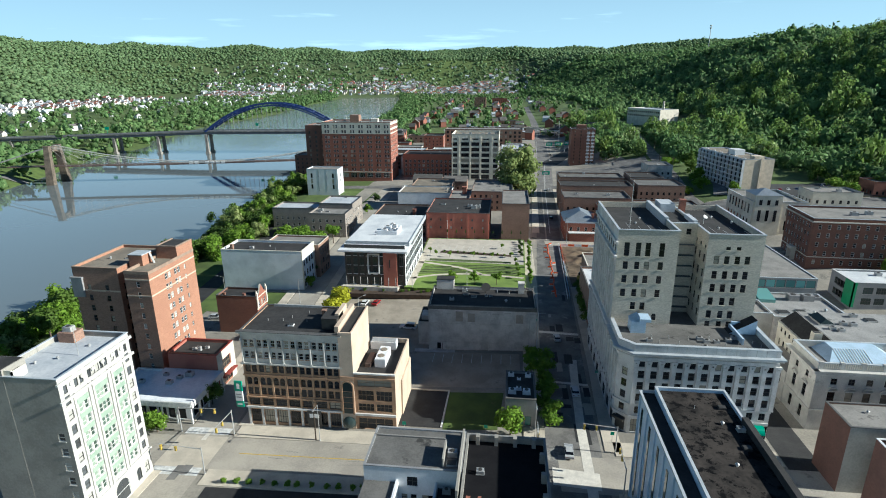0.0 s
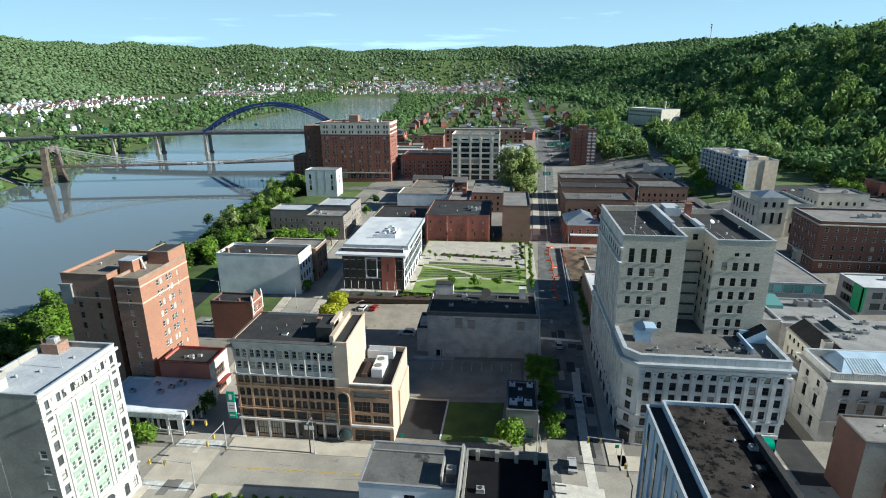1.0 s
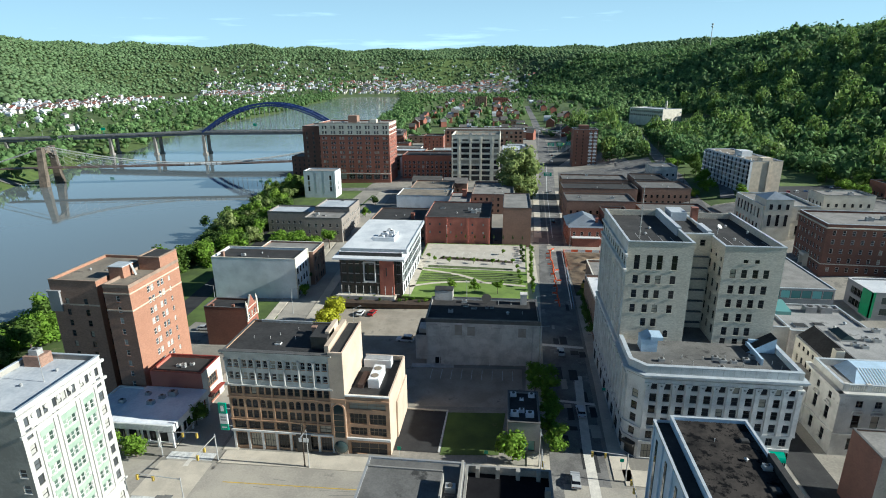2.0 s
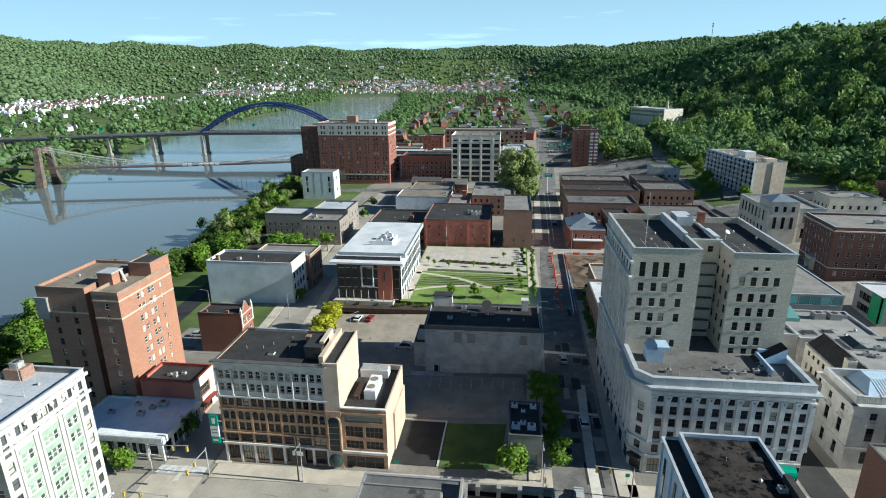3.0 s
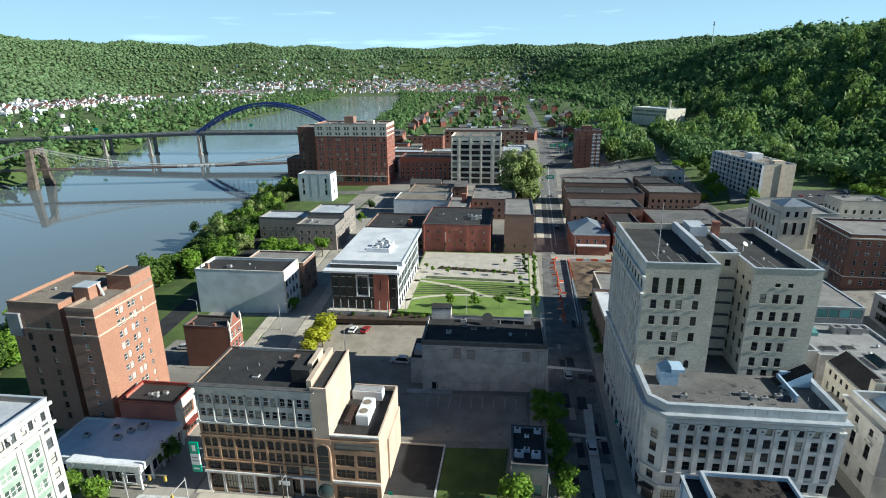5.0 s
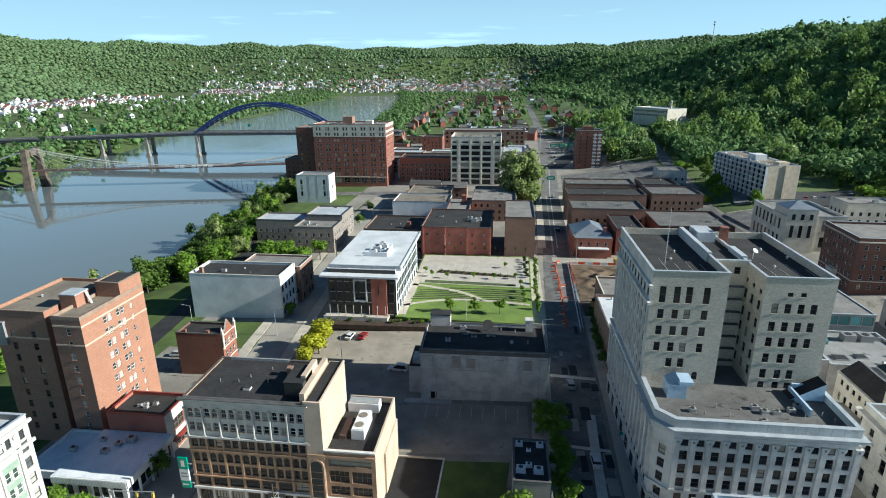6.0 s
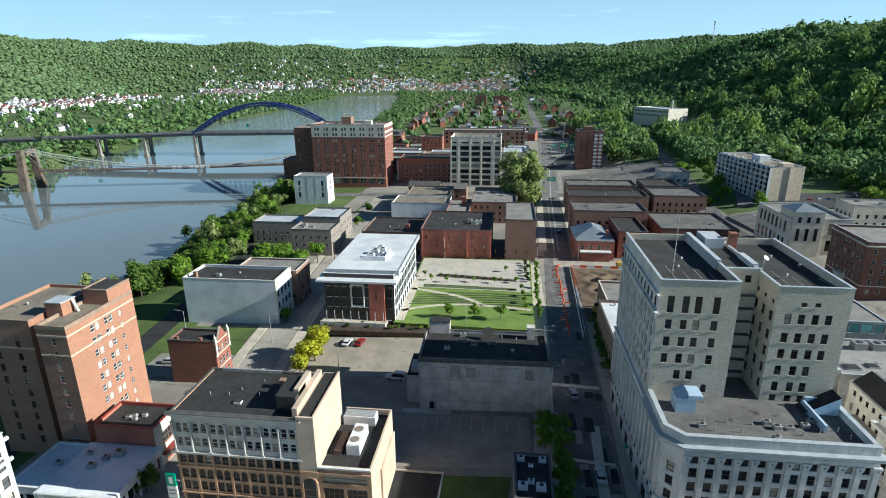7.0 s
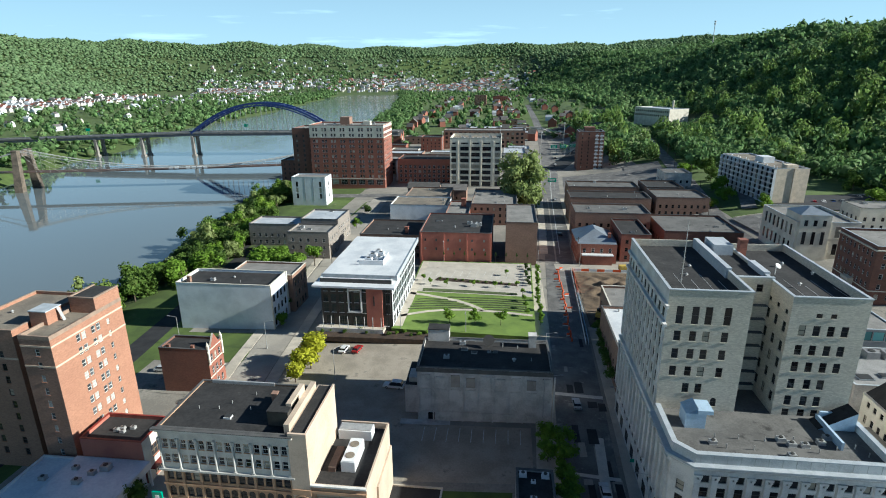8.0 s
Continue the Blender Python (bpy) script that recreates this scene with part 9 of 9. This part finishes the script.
def cars():
    protos = {"white": car_proto("car", "white saloon car parked on worn asphalt", "white"), "dark": car_proto("car", "dark saloon car parked on worn asphalt", "dark"), "silver": car_proto("car", "silver car standing in the street", "silver"), "red": car_proto("car", "dark red car parked on worn asphalt", "red"), "blue": car_proto("car", "dark blue car parked by the road", "blue")}
    van = car_proto("van", "white van parked in the shaded car park", "white", 5.4, 2.0, 1.95, True)
    van.matrix_basis = pose(-36.5, 157.2, lz(-36.5, 157.2) + 0.06, 0, 0, 175)
    spots = [("white", -55.2, 176.0, 85), ("red", -51.2, 176.2, 80), ("silver", 7.4, 99.6, 88), ("silver", 9.2, 152.0, 92), ("dark", -96, 160.5, 10), ("dark", -99.0, 163.5, 5), ("silver", -103.5, 162, 8), ("white", 11.2, 123, 92),
             ("blue", 40, 420, 0), ("white", 46, 420, 0), ("silver", 58, 440, 0), ("dark", 62, 440, 0), ("red", 148, 330, 70), ("white", 153, 331, 70), ("blue", 158, 332, 70), ("silver", 163, 333, 70), ("dark", 168, 335, 70), ("white", 178, 345, 70), ("silver", 184, 346, 70),
             ("dark", 18, 300, 95), ("silver", 22, 380, 95), ("white", 33, 520, 95), ("dark", 36, 560, 95), ("silver", 108, 430, 80), ("dark", 120, 530, 80), ("blue", -92, 330, 95), ("silver", -95, 360, 95)]
    used = set()
    for c, x, y, r in spots:
        m = pose(x, y, lz(x, y) + 0.08, 0, 0, r)
        if c in used:
            copy_thing(protos[c], m)
        else:
            used.add(c)
            protos[c].matrix_basis = m


def lamp_proto(h=9.0, arm=2.2):
    t = root("street_lamp", "grey steel street lamp with one arm", "street lamp", 0, 0, 0)
    part("pole", Geo().tube((0, 0, -0.3), (0, 0, h), 0.11, 0.06, 8).tube((0, 0, -0.3), (0, 0, 0.5), 0.2, 0.16, 8), METAL, t)
    part("arm", Geo().tube((0, 0, h - 0.1), (arm, 0, h + 0.25), 0.045, n=6), METAL, t)
    part("lamp_head", Geo().box(arm - 0.1, -0.14, h + 0.17, arm + 0.7, 0.14, h + 0.3), PANEL_GREY, t)
    return t


def lamps():
    p = lamp_proto()
    spots = [(-46.0, 99.8, -90), (-57.0, 129, 0), (-53.0, 160.0, 45), (-40, 186.0, -90), (-20, 186.0, -90), (-66.8, 132, 180), (-80.2, 150, 0), (2.6, 150, 0), (2.9, 172, 0), (3.9, 214, 0), (4.5, 246, 0), (17.6, 118, 180), (18.2, 146, 180), (-79.0, 176, 0), (-83.2, 206, 0), (-108, 178, 180), (24.5, 300, 180), (26, 340, 180), (11.5, 300, 0), (22, 254, 90), (48, 259, -90), (-34, 251, -90), (0.6, 103.5, -90)]
    for i, (x, y, r) in enumerate(spots):
        z = PARK if (y > 186.5 and y < 252 and -43 < x < 2.4) else lz(x, y) + 0.1
        m = pose(x, y, z, 0, 0, r)
        if i == 0:
            p.matrix_basis = m
        else:
            copy_thing(p, m)
    for i, (x, y, h) in enumerate(((20, 520, 28), (46, 590, 30), (-70, 560, 26), (-16, 600, 26))):
        t = root("high_mast_lamp", "tall thin highway mast lamp", "street lamp", x, y, lz(x, y))
        part("pole", Geo().tube((0, 0, -0.5), (0, 0, h), 0.28, 0.14, 8), METAL, t)
        part("lamp_ring", Geo().tube((0, 0, h), (0, 0, h + 0.6), 1.1, 0.5, 10), METAL, t)
    # traffic signals on mast arms
    for x, y, r, L in ((-66.0, 87.6, 180, 9), (-79.0, 101.0, 0, 9), (-66.2, 100.6, -90, 7), (0.8, 100.6, -90, 6), (16.2, 88.0, 90, 6), (17.0, 100.8, 180, 7)):
        t = root("traffic_signal", "traffic signal hung from a steel mast arm", "traffic signal", x, y, lz(x, y) + 0.1, r)
        part("pole", Geo().tube((0, 0, -0.3), (0, 0, 6.4), 0.14, 0.1, 8), METAL, t)
        part("mast_arm", Geo().tube((0, 0, 6.0), (L, 0, 6.6), 0.1, 0.06, 8), METAL, t)
        for k in (0.6, 0.95):
            part("signal_head", Geo().box(L * k - 0.18, -0.2, 5.2, L * k + 0.18, 0.2, 6.3), PAINT_YELLOW, t, "yellow signal head")
    # wooden utility poles
    for x, y in ((-47, 100.0), (22, 262), (26, 318), (28, 352), (90, 310), (98, 350), (108, 400), (112, 450), (120, 500), (-96, 300), (-82, 250)):
        t = root("utility_pole", "weathered wooden pole with crossarm", "utility pole", x, y, lz(x, y))
        part("pole", Geo().tube((0, 0, -0.5), (0, 0, 10.5), 0.17, 0.11, 8), BARK, t)
        part("crossarm", Geo().box(-1.1, -0.06, 9.6, 1.1, 0.06, 9.75), BARK, t)


def blade_sign():
    x, y = -65.2, 104.2
    t = root("blade_sign", "tall green and white blade sign on the office corner", "sign", x, y, lz(x, y))
    for z0, z1, m, n in ((9.1, 11.6, SIGN_GREEN, "top_panel"), (6.6, 9.05, SIGN_WHITE, "middle_panel"), (5.0, 6.55, SIGN_GREEN, "lower_panel")):
        part(n, Geo().box(-1.5, -0.16, z0, 0.25, 0.16, z1), m, t)
    part("emblem", Geo().box(-0.95, -0.19, 9.7, -0.3, -0.162, 11.0), SIGN_WHITE, t)
    for i in range(2):
        part("lettering_bar", Geo().box(-1.25, -0.19, 7.4 + i * 0.7, 0.0, -0.162, 7.7 + i * 0.7), PANEL_GREY, t)
    part("lettering_bar", Geo().box(-1.2, -0.19, 5.6, -0.05, -0.162, 5.9), SIGN_WHITE, t)
    part("bracket", Geo().box(0.25, -0.08, 6.0, 1.0, 0.08, 6.2).box(0.25, -0.08, 10.2, 1.0, 0.08, 10.4), METAL, t)


def street_works():
    barrel = root("traffic_barrel", "orange traffic barrel with white bands", "traffic barrel", 0, 0, 0, group="traffic barrels along the street works")
    part("barrel", Geo().tube((0, 0, 0), (0, 0, 1.0), 0.32, 0.24, 12), ORANGE, barrel)
    for z in (0.35, 0.65):
        part("band", Geo().tube((0, 0, z), (0, 0, z + 0.14), 0.31 - z * 0.07, 0.3 - z * 0.07, 12), SIGN_WHITE, barrel)
    i = 0
    r = random.Random(4)
    for y in [186 + 2.6 * k for k in range(24)]:
        x = 11.9 + (0.5 if y > 210 else 0.0) + r.uniform(-0.3, 0.3)
        m = pose(x, y, lz(x, y) + 0.06)
        if i == 0:
            barrel.matrix_basis = m
        else:
            copy_thing(barrel, m)
        i += 1
    board = root("barricade", "orange and white street works barricade", "barricade", 0, 0, 0, group="barricades along the street works")
    part("panel", Geo().box(-0.9, -0.04, 0.6, 0.9, 0.04, 1.2), ORANGE, board)
    part("panel", Geo().box(-0.9, -0.04, 0.2, 0.9, 0.04, 0.45), SIGN_WHITE, board)
    for x in (-0.8, 0.8):
        part("leg", Geo().box(x - 0.05, -0.3, 0, x + 0.05, 0.3, 0.1).box(x - 0.05, -0.05, 0.1, x + 0.05, 0.05, 1.3), METAL, board)
    for k, (x, y, rz) in enumerate(((11.2, 189, 10), (10.8, 196, 0), (11.6, 203, 15), (13.4, 209, 5), (11.6, 216, 0), (13.6, 221, 20), (11.2, 228, 0), (11.0, 236, 0), (11.5, 242, 0), (12.6, 247, 0), (14.0, 249, 30))):
        m = pose(x, y, lz(x, y) + 0.06, 0, 0, rz)
        if k == 0:
            board.matrix_basis = m
        else:
            copy_thing(board, m)
    f = root("site_fence", "long white and orange hoarding around the building site", "fence", 0, 0, 0)
    for k in range(21):
        y0 = 184 + k * 3.1
        x0 = 15.6 + (y0 - 184) * 0.035
        z = lz(x0, y0)
        part("fence_panel", Geo().box(-0.04, 0, 0, 0.04, 2.95, 1.1), PANEL_WHITE, f, m=pose(x0, y0, z + 0.1, 0, 0, -2))
        part("mesh_panel", Geo().box(-0.03, 0, 0, 0.03, 2.95, 1.2), ORANGE if k > 12 else PANEL_BLUE, f, m=pose(x0 + 0.8, y0, z + 0.1, 0, 0, -2))
    for k in range(8):
        part("fence_panel", Geo().box(0, -0.04, 0, 2.9, 0.04, 1.0), ORANGE if k % 2 else PANEL_WHITE, f, m=pose(19 + k * 3.1, 248.4, lz(25, 248) + 0.1))
    e = root("excavator", "yellow excavator on the bare earth", "excavator", 22.5, 203, lz(22.5, 203) + 0.13, 70)
    for y in (-1.1, 1.1):
        part("track", Geo().box(-1.9, y - 0.3, 0.05, 1.9, y + 0.3, 0.85), RUBBER, e)
    part("body", Geo().box(-1.7, -1.3, 0.95, 1.3, 1.3, 2.0).box(-1.8, -1.2, 2.0, -0.4, 1.2, 2.5), PAINT_YELLOW, e)
    part("cab", Geo().box(0.0, 0.1, 2.0, 1.3, 1.2, 3.1), GLASS, e)
    part("boom", Geo().beam((1.2, -0.2, 2.0), (3.6, -0.2, 4.4), 0.4, 0.5).beam((3.6, -0.2, 4.4), (5.6, -0.2, 2.0), 0.35, 0.4), PAINT_YELLOW, e)
    part("bucket", Geo().box(5.2, -0.6, 1.2, 6.0, 0.2, 2.0), METAL, e)
    d = root("dump_truck", "yellow and red machine by the building site", "truck", 40, 250, lz(40, 250) + 0.15, 4)
    part("chassis", Geo().box(-3, -1.1, 0.5, 3, 1.1, 0.9), RUBBER, d)
    part("bed", Geo().box(-3, -1.2, 0.9, 1.2, 1.2, 2.4), PAINT_YELLOW, d)
    part("cab", Geo().box(1.3, -1.1, 0.9, 3, 1.1, 2.6), ORANGE, d)
    for x in (-2, -0.8, 2.2):
        for y in (-1.1, 1.1):
            part("wheel", Geo().tube((x, y - 0.2, 0.45), (x, y + 0.2, 0.45), 0.45, n=12), RUBBER, d)
    # heaps of dug earth
    rng = np.random.default_rng(8)
    hp = sheet("earth_mound", np.arange(19, 43.1, 1.0), np.arange(211, 246.1, 1.0), lambda x, y: land(x, y) + 0.1 + 1.8 * np.clip(np.sin((x - 19) / 24 * np.pi) * np.sin((y - 211) / 35 * np.pi), 0, 1) * (0.5 + 0.5 * np.sin(x * 0.9 + np.sin(y * 0.6) * 2)) + rng.uniform(0, 0.25, x.shape), [EARTH])
    tagged(hp, "rough mound of dug brown earth", "earth mound")


def signs_and_masts():
    for x, y, w, h, z in ((22, 410, 5.5, 2.6, 6), (36, 580, 6, 3.4, 7), (45, 582, 6, 3.4, 7), (54, 584, 6, 3.4, 7)):
        t = root("road_sign", "green road sign over the highway", "road sign", x, y, lz(x, y))
        part("panel", Geo().box(-w / 2, -0.08, z, w / 2, 0.08, z + h), SIGN_GREEN, t)
        for k in (-w * 0.3, w * 0.3):
            part("post", Geo().tube((k, 0.15, -0.5), (k, 0.15, z + h), 0.12, n=6), METAL, t)
        for k in range(2):
            part("lettering_bar", Geo().box(-w * 0.35, -0.11, z + h * (0.25 + 0.35 * k), w * 0.3, -0.082, z + h * (0.4 + 0.35 * k)), SIGN_WHITE, t)
    x, y = 768, 2400
    t = root("radio_mast", "thin radio mast on the wooded ridge", "mast", x, y, lz(x, y))
    top = 262 - lz(x, y)
    part("pole", Geo().tube((0, 0, -2), (0, 0, top), 1.7, 1.2, 8), METAL, t)
    for z in (top - 3, top - 12):
        part("antenna_ring", Geo().tube((0, 0, z), (0, 0, z + 4.5), 4.2, 4.2, 8), METAL, t)
    for k in range(7):
        a = root("sign_post", "small green parking sign on a post", "sign", (-28, -10, 1.2, 16.8, -65.6, 17.4, 3.2)[k], (104, 104, 112, 104, 120, 130, 160)[k], 0)
        a.location.z = lz(a.location.x, a.location.y) + 0.15
        part("post", Geo().tube((0, 0, -0.3), (0, 0, 2.4), 0.04, n=6), METAL, a)
        part("plate", Geo().box(-0.4, -0.05, 2.0, 0.4, -0.03, 2.8), SIGN_GREEN, a)


cars()
lamps()
blade_sign()
street_works()
signs_and_masts()
